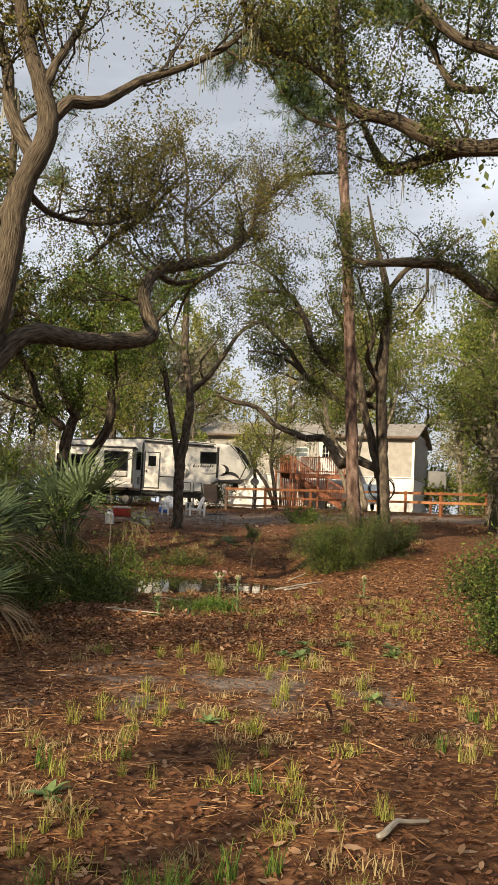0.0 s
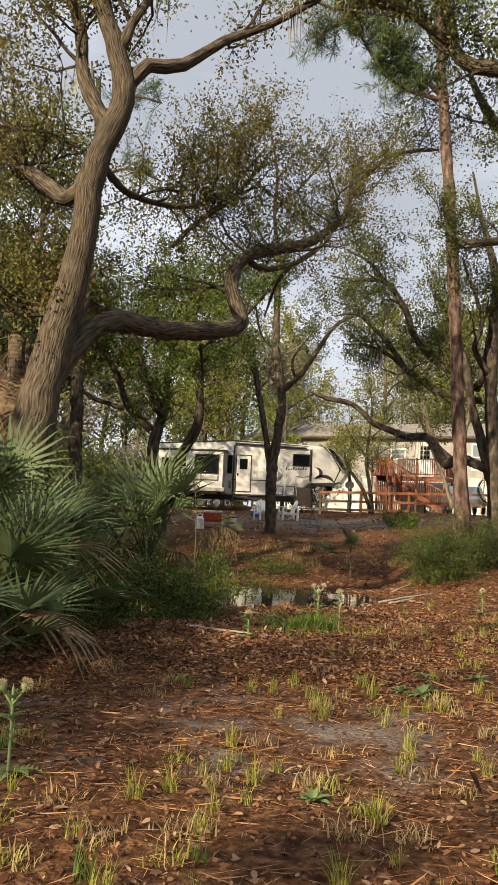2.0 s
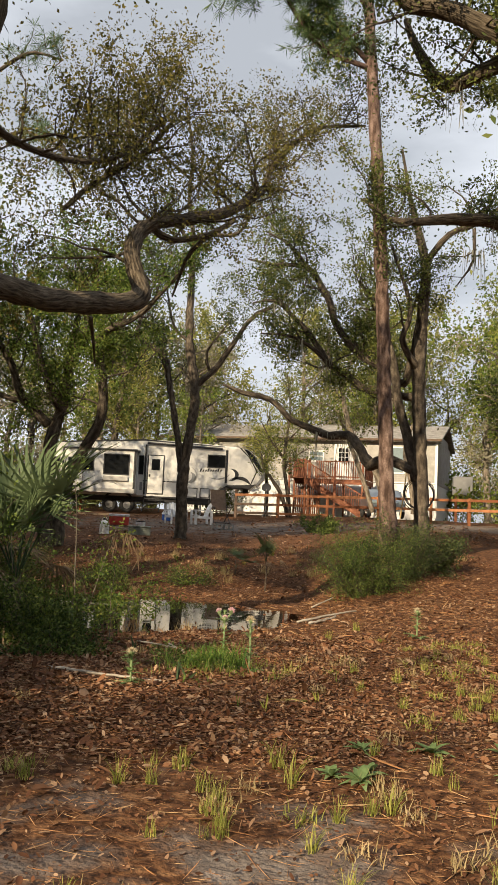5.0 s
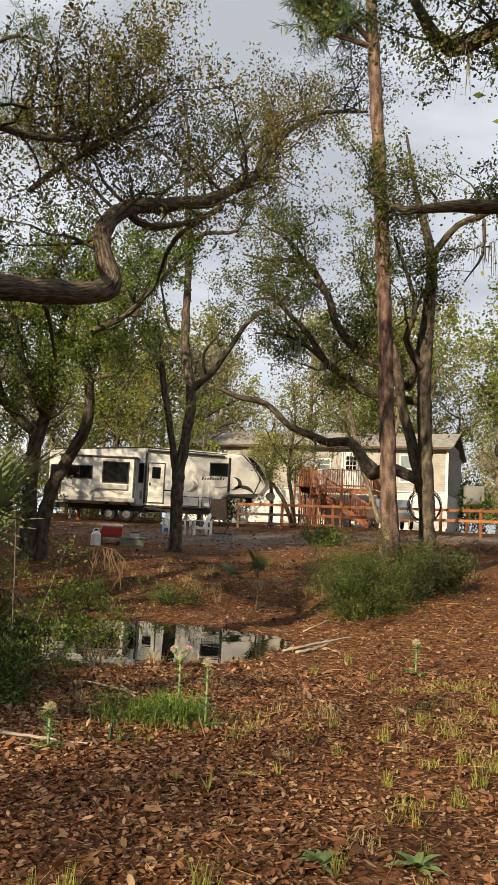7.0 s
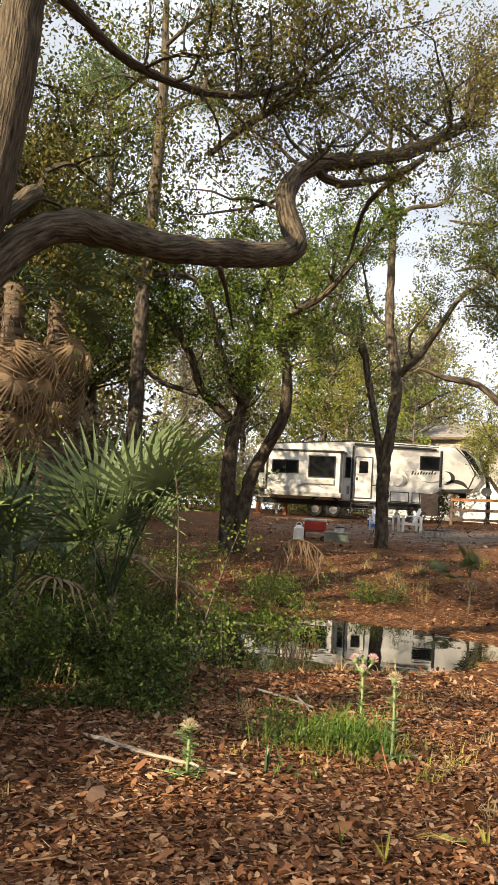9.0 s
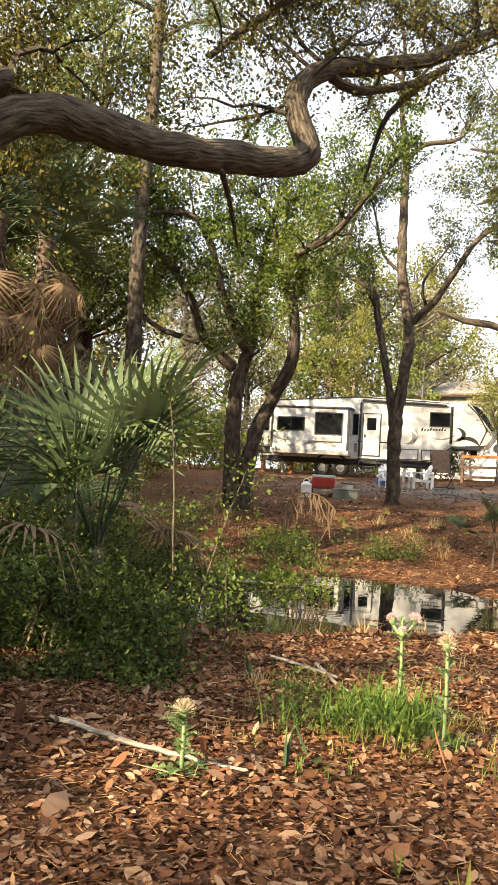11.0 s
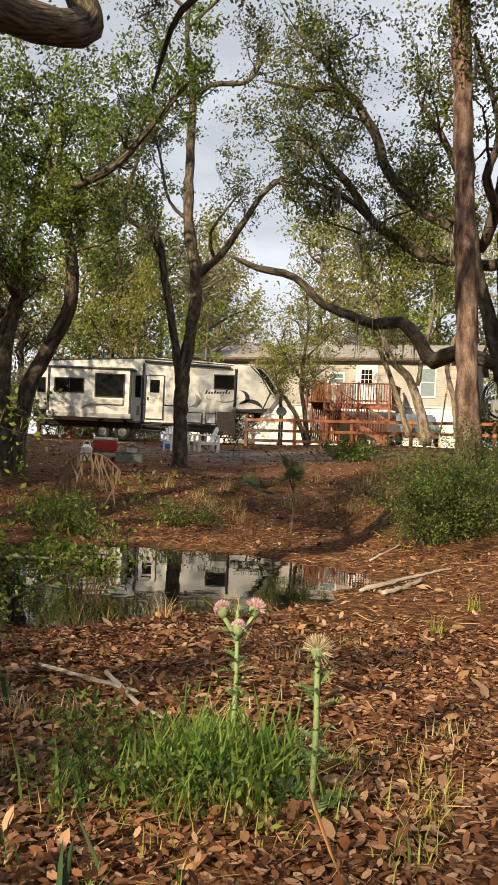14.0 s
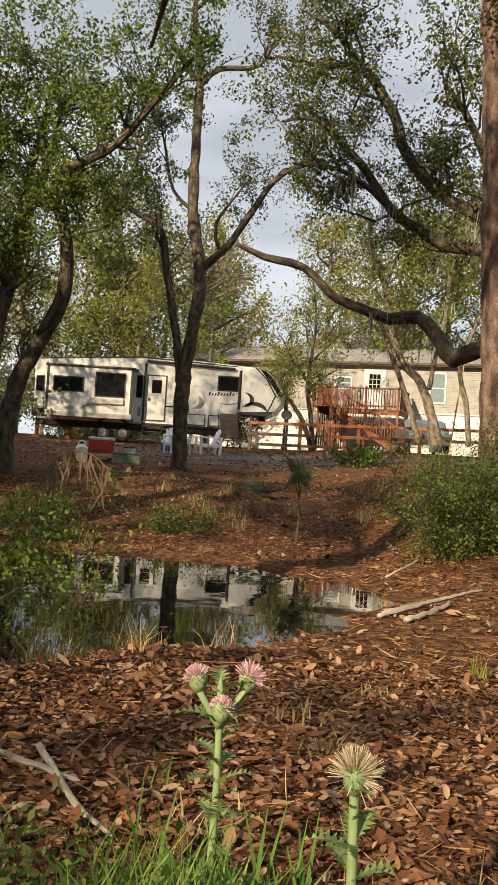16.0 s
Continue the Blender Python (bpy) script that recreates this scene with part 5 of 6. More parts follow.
def bucket(x, y):
    z = gz(x, y)
    c = tagged(new("bucket"), "white plastic bucket with dark lid", "bucket")
    c.matrix_basis = pose(x, y, z)
    part("body", rod_bm((0, 0, 0), (0, 0, 0.36), 0.13, 0.155, 20), WHITE_PLASTIC, c)
    part("lid", rod_bm((0, 0, 0.36), (0, 0, 0.39), 0.165, 0.165, 20), BLACK_TRIM, c)
    part("handle", ring_bm((0, 0, 0.30), 0.165, 0.006, n=24, m=5), STEEL, c)

TABLE_Z = low_table(-4.7, 32.0)
cooler(-4.75, 32.0, TABLE_Z)
jug(-5.05, 31.0)
bucket(-4.1, 32.6)
tote = tagged(new("storage_tote"), "grey-green plastic storage tote on the ground", "tote")
tote.matrix_basis = pose(-3.95, 31.3, gz(-3.95, 31.3), 0, 0, 6)
part("body", box_bm((-0.36, 0.36), (-0.22, 0.22), (-0.02, 0.24), 0.04), GREEN_TOTE, tote)
part("lid", box_bm((-0.38, 0.38), (-0.24, 0.24), (0.24, 0.29), 0.02), GREEN_TOTE, tote)

def block(x, y, turn):
    b = tagged(new("concrete_block"), "grey hollow concrete block on bare sand", "block", "concrete blocks")
    b.matrix_basis = pose(x, y, gz(x, y), 0, 0, turn)
    part("shell", box_bm((-0.20, -0.16), (-0.1, 0.1), (0, 0.2), 0.006), CONCRETE, b)
    part("shell", box_bm((0.16, 0.20), (-0.1, 0.1), (0, 0.2), 0.006), CONCRETE, b)
    part("web", box_bm((-0.02, 0.02), (-0.1, 0.1), (0, 0.2), 0.006), CONCRETE, b)
    part("face", box_bm((-0.20, 0.20), (-0.1, 0.1), (0.165, 0.2), 0.006), CONCRETE, b)
    part("face", box_bm((-0.20, 0.20), (-0.1, 0.1), (0.0, 0.035), 0.006), CONCRETE, b)

block(-1.62, 35.5, 5)
block(-1.18, 35.6, -8)

def board(x, y, turn, long):
    b = tagged(new("board"), "weathered board lying on the campsite ground", "board", "lying boards")
    bm = box_bm((-long / 2, long / 2), (-0.07, 0.07), (-0.005, 0.035), 0.006)
    part("plank", bm, BARE_WOOD, b)
    b.matrix_basis = pose(x, y, gz(x, y), 0, 0, turn)

BARE_WOOD = material("bare_weathered_wood", [(0.20, 0.14, 0.09), (0.33, 0.24, 0.16)], 6, 0.85, 0.004, 40)
board(-9.0, 42.3, 4, 2.6)
board(-6.6, 42.6, -3, 2.2)
board(-7.6, 41.6, 9, 1.8)

def jack_stand(x, y, top):
    z = gz(x, y)
    k = tagged(new("jack_stand"), "orange stained timber stand under the trailer", "stand", "trailer stands")
    k.matrix_basis = pose(x, y, z)
    part("upright", box_bm((-0.07, 0.07), (-0.07, 0.07), (-0.03, top - z), 0.01), FENCE_WOOD, k)
    part("foot", box_bm((-0.17, 0.17), (-0.14, 0.14), (-0.03, 0.05), 0.01), FENCE_WOOD, k)

jack_stand(-10.35, 45.75, 2.44)
jack_stand(-9.0, 45.8, 2.2)

def small_cooler(x, y):
    c = tagged(new("cooler"), "small blue cooler with a white lid by the chairs", "cooler")
    c.matrix_basis = pose(x, y, gz(x, y), 0, 0, -12)
    part("body", box_bm((-0.20, 0.20), (-0.14, 0.14), (-0.01, 0.26), 0.025), BLUE_PLASTIC, c)
    part("lid", box_bm((-0.21, 0.21), (-0.15, 0.15), (0.26, 0.34), 0.025), WHITE_PLASTIC, c, "white lid")
    part("handle", ring_bm((0, 0, 0.28), 0.20, 0.012, n=24, m=6), WHITE_PLASTIC, c)

BLUE_PLASTIC = plain("blue_plastic", (0.03, 0.10, 0.36), 0.4)
small_cooler(-3.95, 39.6)

def dish():
    x, y = 0.25, 45.0
    d = tagged(new("satellite_dish"), "dark round satellite dish on a thin mast", "dish")
    z = gz(x, y)
    d.matrix_basis = pose(x, y, z)
    part("mast", rod_bm((0, 0, -0.05), (0, 0, 1.35), 0.02), STEEL, d)
    part("reflector", rod_bm((0, -0.05, 1.45), (0, -0.10, 1.47), 0.20, 0.23, 28), BLACK_TRIM, d)
    part("feed_arm", rod_bm((0, -0.08, 1.25), (0, -0.35, 1.35), 0.012), STEEL, d)
    for a in (0, 2.1, 4.2):
        part("foot", rod_bm((0, 0, 0.4), (0.3 * math.cos(a), 0.3 * math.sin(a), 0.0), 0.012), STEEL, d)

dish()

def hose_coil():
    h = tagged(new("hose_coil"), "black hose coiled and hung on the oak trunk", "hose")
    o = (3.46, 22.30, 2.28)
    h.location = o
    for i in range(5):
        part("turn_of_hose", ring_bm((0.02 * math.sin(i * 2.1), 0.016 * i - 0.03, 0.025 * math.cos(i * 1.7)), 0.325 + 0.02 * math.cos(i * 2.7), 0.008, n=44, m=6), RUBBER, h)
    part("hook", rod_bm((0, -0.16, 0.32), (0, 0.10, 0.36), 0.012), STEEL, h)

hose_coil()
bx = tagged(new("meter_box"), "grey utility box on a wooden post", "utility box")
bx.matrix_basis = pose(11.0, 50.0, gz(11, 50))
part("cabinet", box_bm((-0.5, 0.5), (-0.25, 0.25), (1.5, 2.5), 0.03), GREY_TRIM, bx)
part("post", box_bm((-0.4, -0.28), (-0.06, 0.06), (-0.1, 1.5), 0.01), FENCE_WOOD, bx)
part("post", box_bm((0.28, 0.4), (-0.06, 0.06), (-0.1, 1.5), 0.01), FENCE_WOOD, bx)

# ---- undergrowth ----
def shrub(name, label, x, y, rx, ry, h, leaf, seed, n=5200, size=0.055, category="shrub", stems=9, lift=0.0, fine=True):
    """A bushy plant of crooked stems with many small leaves."""
    rng = np.random.default_rng(seed)
    root = tagged(new(name), label, category)
    root.location = (x, y, gz(x, y))
    sh, spots = Shape(), []
    for k in range(stems):
        a, q = rng.uniform(0, 6.28), math.sqrt(rng.random())
        st = wander((0.3 * q * rx * math.cos(a), 0.3 * q * ry * math.sin(a), -0.05), (q * rx * math.cos(a), q * ry * math.sin(a), h * rng.uniform(0.6, 1.1)),
                    math.hypot(q * max(rx, ry), h) * rng.uniform(0.75, 1.05), 0.016 * min(1.0, 1.4 * h), rng, bend=0.35, n=8)
        sh.tube(st, 5)
        for _ in range(9):
            i = rng.integers(2, len(st))
            tw = wander(st[i, :3], rng.normal(size=3) * (rx, ry, 0.6) + (0, 0, 0.3), rng.uniform(0.25, 0.6) * max(min(0.5, 3 * h), h), 0.006 * min(1.0, 1.4 * h), rng, bend=0.6, n=5)
            if fine:
                sh.tube(tw, 3)
            m = max(2, n // (stems * 9))
            spots.append(tw[rng.integers(1, len(tw), m), :3] + rng.normal(size=(m, 3)) * rng.uniform(0.025, 0.075) * (0.6 + h))
    pts = np.vstack(spots)
    low = height(pts[:, 0] + x, pts[:, 1] + y) - root.location.z + 0.02 + lift
    pts[:, 2] = np.maximum(pts[:, 2], low + np.abs(rng.normal(size=len(pts))) * 0.05)
    v, f = leaf_faces(pts, size, 0.0, slim=0.5, rng=rng)
    tagged(child("stemwork", sh.mesh("stems", BARK_DARK), root), kind="stuff")
    tagged(child("foliage", raw_mesh("foliage", v, f, leaf), root), kind="stuff")
    return root

shrub("bush", "dense green bush at the foot of the pine", 1.9, 19.1, 0.78, 0.65, 1.1, LEAF_BUSH, 31, 26000, 0.028, stems=24)
shrub("bush", "dark green bush between pine and oak", 2.9, 20.3, 0.7, 0.6, 1.0, LEAF_DARK, 32, 11000, 0.038, stems=15)
shrub("bush", "low scrub under the dark oak", 3.7, 21.2, 0.6, 0.5, 0.6, LEAF_DARK, 33, 3500, 0.06)
shrub("bush", "bright green leafy bush beside the path", 2.75, 9.3, 0.62, 0.75, 0.95, LEAF_BUSH, 34, 13000, 0.040, stems=16)
shrub("bush", "low bush beside the clearing", 2.2, 33.5, 0.8, 0.6, 0.55, LEAF_BUSH, 35, 3000, 0.08)
for k, (x, y, rx, ry, h, n) in enumerate([(-2.75, 10.7, 0.8, 0.9, 0.62, 9000), (-3.3, 9.2, 1.0, 0.9, 1.3, 11000), (-2.35, 12.35, 0.5, 0.45, 0.42, 5500), (-2.9, 12.3, 0.8, 0.7, 0.62, 9000), (-1.9, 11.5, 0.4, 0.35, 0.25, 1600),
                                        (-3.9, 13.6, 1.0, 0.9, 0.85, 9000), (-3.1, 14.2, 0.8, 0.6, 0.5, 6000), (-4.6, 11.0, 1.0, 1.0, 1.5, 7000), (-3.9, 16.6, 0.7, 0.8, 0.6, 5000), (-4.8, 18.3, 1.0, 1.0, 0.9, 5000),
                                        (-5.6, 16, 1.2, 1.2, 1.4, 6000), (-3.0, 19.9, 0.7, 0.5, 0.45, 3000), (-6.5, 20.5, 1.2, 1, 1.2, 5000), (-1.5, 21.2, 0.5, 0.4, 0.4, 1800)]):
    shrub("bush", "tangled dark green undergrowth on the pond bank", x, y, rx, ry, h, LEAF_BUSH, 40 + k, int(n * 1.3), 0.036, stems=16)["group"] = "pond bank undergrowth"
shrub("fallen_branch", "leafy green branch fallen across the pond edge", -2.5, 17.4, 1.15, 0.5, 0.22, LEAF_SPRING, 60, 3600, 0.055, "branch", stems=12, lift=0.12)
def cane(label, x, y, way, tall, r, seed, leaf, sprays=9):
    """A thin leaning stem with short side shoots and small leaf sprays."""
    rng = np.random.default_rng(seed)
    root = tagged(new("sapling"), label, "sapling", "leaning saplings")
    root.location = (x, y, gz(x, y))
    path = wander((0, 0, -0.05), way, tall, r, rng, bend=0.10, rise=0.0, n=12)
    path[:, 3] = np.linspace(r, r * 0.45, len(path))
    st, tw, pts = Shape(), Shape(), []
    st.tube(path, 7, 0.05)
    child("stem", st.mesh("cane_stem", BARK_PALE), root)
    for _ in range(sprays):
        k = rng.integers(3, len(path))
        sh = wander(path[k, :3], rng.normal(size=3) + (0, 0, 0.5), rng.uniform(0.15, 0.5), r * 0.35, rng, bend=0.5, n=5)
        tw.tube(sh, 4)
        m = int(rng.integers(14, 40))
        pts.append(sh[rng.integers(2, len(sh), m), :3] + rng.normal(size=(m, 3)) * 0.05)
    v, f = leaf_faces(np.vstack(pts), 0.036, 0.1, rng=rng)
    tagged(child("shootwork", tw.mesh("cane_shoots", BARK_DARK), root), kind="stuff")
    tagged(child("foliage", raw_mesh("cane_leaves", v, f, leaf), root), kind="stuff")

cane("pale bare sapling leaning above the pond bank", -2.15, 12.75, (0.20, 0.0, 1.0), 1.75, 0.011, 301, LEAF_FRESH, 9)
cane("pale bare sapling leaning above the pond bank", -1.95, 12.95, (0.06, 0.1, 1.0), 1.35, 0.009, 302, LEAF_SPRING, 10)
cane("thin leafy sapling at the thicket edge", -1.62, 12.6, (0.10, 0.2, 1.0), 0.85, 0.007, 303, LEAF_FRESH, 16)
cane("thin leafy sapling at the thicket edge", -2.5, 12.2, (-0.12, 0.2, 1.0), 1.25, 0.008, 304, LEAF_FRESH, 12)
cane("green shoot arching out over the pond", -2.3, 13.7, (1.0, 0.35, 0.42), 1.35, 0.008, 305, LEAF_FRESH, 26)
shrub("sapling", "thin young tree with fresh spring leaves", -3.7, 11.6, 0.6, 0.6, 2.0, LEAF_FRESH, 62, 3000, 0.040, "sapling", stems=7)

# ---- palmettos and palms ----
def fan_mesh(name, mat, stalk, radius, blades, spread, droop, seed, fold=0.0):
    """A fan leaf: a stalk along +y from the origin and stiff folded blades that fan out at its end."""
    rng = np.random.default_rng(seed)
    sh = Shape()
    n = 8
    s = np.linspace(0, 1, n)
    st = np.stack([np.zeros(n), s * stalk, 0.10 * stalk * np.sin(s * 1.6), 0.011 - 0.006 * s], 1)
    sh.tube(st, 5)
    hub = st[-1, :3]
    for k in range(blades):
        a = radians(-spread + 2 * spread * k / (blades - 1)) + rng.normal() * 0.02
        L = radius * (0.72 + 0.28 * math.cos(a * 0.8)) * rng.uniform(0.9, 1.08)
        d = np.array([math.sin(a), math.cos(a), fold * abs(math.sin(a))])
        side = np.array([math.cos(a), -math.sin(a), 0.0])
        w = radius * 0.027
        rows = []
        for q in (0.0, 0.3, 0.6, 0.85, 1.0):
            c = hub + d * L * q + np.array([0, 0, -droop * L * q ** 2.2 * rng.uniform(0.8, 1.2)])
            ww = w * (0.35 + 1.3 * q if q < 0.5 else 1.9 * (1.02 - q))
            rows += [c - side * ww + (0, 0, ww * 0.5), c, c + side * ww + (0, 0, ww * 0.5)]
        f = []
        for i in range(4):
            b = 3 * i
            f += [[b, b + 1, b + 4, b + 3], [b + 1, b + 2, b + 5, b + 4]]
        if k:      # neighbouring blades are fused near the hub
            f = [[{0: -13, 3: -10}.get(i, i) for i in q] for q in f]
        sh.add(np.array(rows), f)
    return sh.mesh(name, mat, False)

FANS = [fan_mesh("fan_a", FROND, 0.75, 0.66, 20, 105, 0.16, 1, 0.45), fan_mesh("fan_b", FROND, 0.95, 0.74, 22, 115, 0.34, 2, 0.5), fan_mesh("fan_c", FROND, 0.6, 0.60, 18, 95, 0.08, 3, 0.4)]
DEAD_FANS = [fan_mesh("dead_fan_a", FROND_DEAD, 0.7, 0.6, 20, 100, 0.9, 4, 0.2), fan_mesh("dead_fan_b", FROND_DEAD, 0.8, 0.55, 18, 80, 1.1, 5, 0.2)]
PALM_TRUNK = material("palm_trunk", [(0.07, 0.05, 0.036), (0.14, 0.105, 0.078), (0.22, 0.17, 0.13)], 2.0, 0.95, 0.03, 9, uv=(2, 9, 1), fine=0.4)

def palmetto(label, x, y, seed, count, scale, dead=2, high=0.0, low_pitch=20, high_pitch=80, z_lift=0.0, thick=0.09):
    rng = np.random.default_rng(seed)
    p = tagged(new("palmetto"), label, "palmetto")
    p.location = (x, y, gz(x, y))
    sh = Shape()
    sh.tube(np.array([(0, 0, -0.1, 1.1 * thick * scale), (0.02, 0, 0.15 + high * 0.5, thick * scale), (0.0, 0.02, 0.3 + high, 0.7 * thick * scale)]), 9, 0.08)
    child("stem", sh.mesh("palmetto_stem", PALM_TRUNK), p)
    for k in range(count):
        ob = child("frond", FANS[k % 3], p)
        ob.matrix_basis = pose(0, 0, 0.15 + high + z_lift, 0, 0, 360 * k / count * 1.618 * 2 + rng.uniform(-20, 20)) @ pose(0, 0, 0, rng.uniform(low_pitch, high_pitch), rng.uniform(-25, 25), 0) @ Matrix.Scale(scale * rng.uniform(0.8, 1.15), 4)
    for k in range(dead):
        ob = child("dead_frond", DEAD_FANS[k % 2], p, "brown drooping dead frond")
        ob.matrix_basis = pose(0, 0, 0.12 + high, 0, 0, rng.uniform(0, 360)) @ pose(0, 0, 0, rng.uniform(-5, 25), rng.uniform(-20, 20), 0) @ Matrix.Scale(scale, 4)
    return p

palmetto("large saw palmetto with upright green fans by the pond", -2.75, 12.95, 71, 12, 1.12, 2, 0.45, 52, 88, thick=0.05)
palmetto("saw palmetto clump in the thicket", -3.55, 12.7, 72, 9, 1.05, 2, 0.3, 42, 84, thick=0.05)
palmetto("saw palmetto with spreading fans at the thicket edge", -3.15, 8.8, 73, 13, 1.0, 1, 0.15, 5, 70)
palmetto("saw palmetto with spreading fans at the thicket edge", -2.85, 7.5, 74, 9, 0.9, 2, 0.05, 0, 45)
palmetto("saw palmetto clump in the thicket", -3.7, 10.4, 75, 13, 1.15, 3, 0.4, 20, 80)
palmetto("young fan palm on a thin stem at the pond's far edge", 0.12, 21.0, 76, 10, 0.36, 2, 0.45, 58, 89, thick=0.05)
palmetto("small palmetto on the pond bank", -4.4, 14.9, 77, 9, 0.95, 0, 0.2, 20, 80)

def cabbage_palm(x, y, tall, seed):
    rng = np.random.default_rng(seed)
    p = tagged(new("palm_tree"), "cabbage palm with a shaggy skirt of dead fronds", "palm", "cabbage palms")
    p.location = (x, y, gz(x, y))
    sh = Shape()
    sh.tube(spline([(0, 0, -0.3, .20), (0.05, 0, tall * .4, .17), (0, 0.05, tall, .16)], 0.25), 12, 0.05)
    child("trunk", sh.mesh("palm_trunk", PALM_TRUNK), p)
    for k in range(30):
        ob = child("frond", FANS[k % 3], p)
        ob.matrix_basis = pose(0, 0, tall, 0, 0, 137.5 * k) @ pose(0, 0, 0, rng.uniform(-25, 75), rng.uniform(-20, 20), 0) @ Matrix.Scale(1.25, 4)
    for k in range(30):
        ob = child("dead_frond", DEAD_FANS[k % 2], p, "brown hanging dead frond")
        ob.matrix_basis = pose(0, 0, tall - 0.05 - 0.045 * k, 0, 0, 137.5 * k) @ pose(0, 0, 0, rng.uniform(-78, -45), rng.uniform(-15, 15), 0) @ Matrix.Scale(1.1, 4)
    return p

cabbage_palm(-7.5, 20.0, 5.2, 81)
cabbage_palm(-8.6, 19.6, 5.6, 82)
cabbage_palm(-6.4, 16.8, 4.6, 83)

def sprout(label, x, y, blades, tall, seed, mat, lean=0.3):
    """A young palmetto shoot: a few stiff folded blades from one base."""
    rng = np.random.default_rng(seed)
    p = tagged(new("palmetto_sprout"), label, "palmetto sprout", "palmetto sprouts")
    p.location = (x, y, gz(x, y))
    for k in range(blades):
        a, q, L = rng.uniform(0, 6.28), lean * rng.uniform(0.5, 1.5), tall * rng.uniform(0.65, 1.1)
        d = unit(np.array([math.cos(a) * q, math.sin(a) * q, 1.0]))
        w = unit(np.cross(d, rng.normal(size=3)))
        up = np.cross(d, w)
        rows = []
        for t in (0.0, 0.35, 0.7, 1.0):
            c = d * L * t + np.array([math.cos(a), math.sin(a), 0]) * q * L * 0.3 * t * t - (0, 0, 0.01)
            ww = 0.055 * tall * (0.5 + 1.2 * t if t < 0.5 else 2.0 * (1.03 - t))
            rows += [c - w * ww + up * ww * 0.5, c, c + w * ww + up * ww * 0.5]
        f = []
        for i in range(3):
            b = 3 * i
            f += [[b, b + 1, b + 4, b + 3], [b + 1, b + 2, b + 5, b + 4]]
        sh = Shape()
        sh.add(np.array(rows), f)
        child("blade", sh.mesh("sprout_blade", mat, False), p)
    return p

sprout("yellow-green palmetto sprout among fallen leaves", 0.04, 9.68, 4, 0.14, 1, GRASS)
sprout("yellow-green palmetto sprout among fallen leaves", 0.44, 10.02, 4, 0.13, 2, GRASS)
sprout("small green palmetto sprout among fallen leaves", -0.16, 9.80, 3, 0.10, 3, GRASS_LUSH, 0.15)
sprout("dark green palmetto sprout below the thistles", -0.68, 10.50, 2, 0.18, 4, FROND, 0.12)
sprout("dark green palmetto sprout below the thistles", -0.60, 10.66, 2, 0.26, 5, FROND, 1.1)
sprout("green palmetto sprout at the pond's near edge", -1.25, 12.0, 3, 0.22, 6, FROND, 0.2)
sprout("green palmetto sprout at the pond's near edge", 0.66, 10.8, 3, 0.12, 7, GRASS)
cut = tagged(new("cut_fan"), "pale green cut palmetto fan lying flat", "palm leaf")
cut.matrix_basis = pose(0.42, 10.02, gz(0.42, 10.02) + 0.02, 2, 0, 96) @ Matrix.Scale(0.34, 4)
child("leaf", fan_mesh("cut_fan", GRASS, 0.02, 0.8, 7, 16, 0.02, 9, 0.0), cut)
palmetto("yellowing young palmetto low on the far bank", -0.55, 22.6, 78, 5, 0.42, 0, 0.0, 5, 45, thick=0.04)

def dead_frond_arch():
    d = tagged(new("fallen_frond"), "dry brown palm frond arching over the pond bank", "frond")
    d.location = (-3.5, 21.2, gz(-3.5, 21.2))
    rng = np.random.default_rng(9)
    sh = Shape()
    path = spline([(0, 0, 0, .014), (0.15, 0.05, 0.65, .013), (0.4, 0.1, 0.98, .012), (0.75, 0.15, 0.98, .01), (1.0, 0.2, 0.8, .006)], 0.08)
    sh.tube(path, 6)
    child("stalk", sh.mesh("frond_stalk", FROND_DEAD), d)
    for k in range(30):
        lf = Shape()
        q = path[rng.integers(len(path) // 3, len(path)), :3]
        L = rng.uniform(0.3, 0.65)
        w = np.array([0.012, 0.004, 0])
        e = q + (rng.normal() * 0.10, rng.normal() * 0.12, -L)
        mid = (q + e) / 2 + (rng.normal() * 0.05, 0, 0.05)
        lf.add(np.array([q - w, q + w, mid + w, mid - w, e + w * 0.3, e - w * 0.3]), [[0, 1, 2, 3], [3, 2, 4, 5]])
        child("leaflet", lf.mesh("dry_leaflet", FROND_DEAD, False), d)

dead_frond_arch()

# ---- grass ----
def tuft_mesh(mat, blades, tall, spread, seed, name="tuft"):
    rng = np.random.default_rng(seed)
    sh = Shape()
    for _ in range(blades):
        a = rng.uniform(0, 6.28)
        o = np.array([*np.clip(rng.normal(size=2) * spread * 0.25, -0.03, 0.03), -0.01])
        L = tall * rng.uniform(0.5, 1.2)
        lean = rng.uniform(0.1, 0.75)
        d = np.array([math.cos(a), math.sin(a), 0])
        s = np.array([-math.sin(a), math.cos(a), 0]) * tall * 0.022
        pts = []
        for q in (0, 0.4, 0.75, 1):
            c = o + d * L * lean * q ** 1.6 + np.array([0, 0, L * (q - 0.35 * lean * q ** 2.5)])
            pts += [c - s * (1 - 0.85 * q), c + s * (1 - 0.85 * q)]
        sh.add(np.array(pts), [[0, 1, 3, 2], [2, 3, 5, 4], [4, 5, 7, 6]])
    return sh.mesh(name, mat, False)

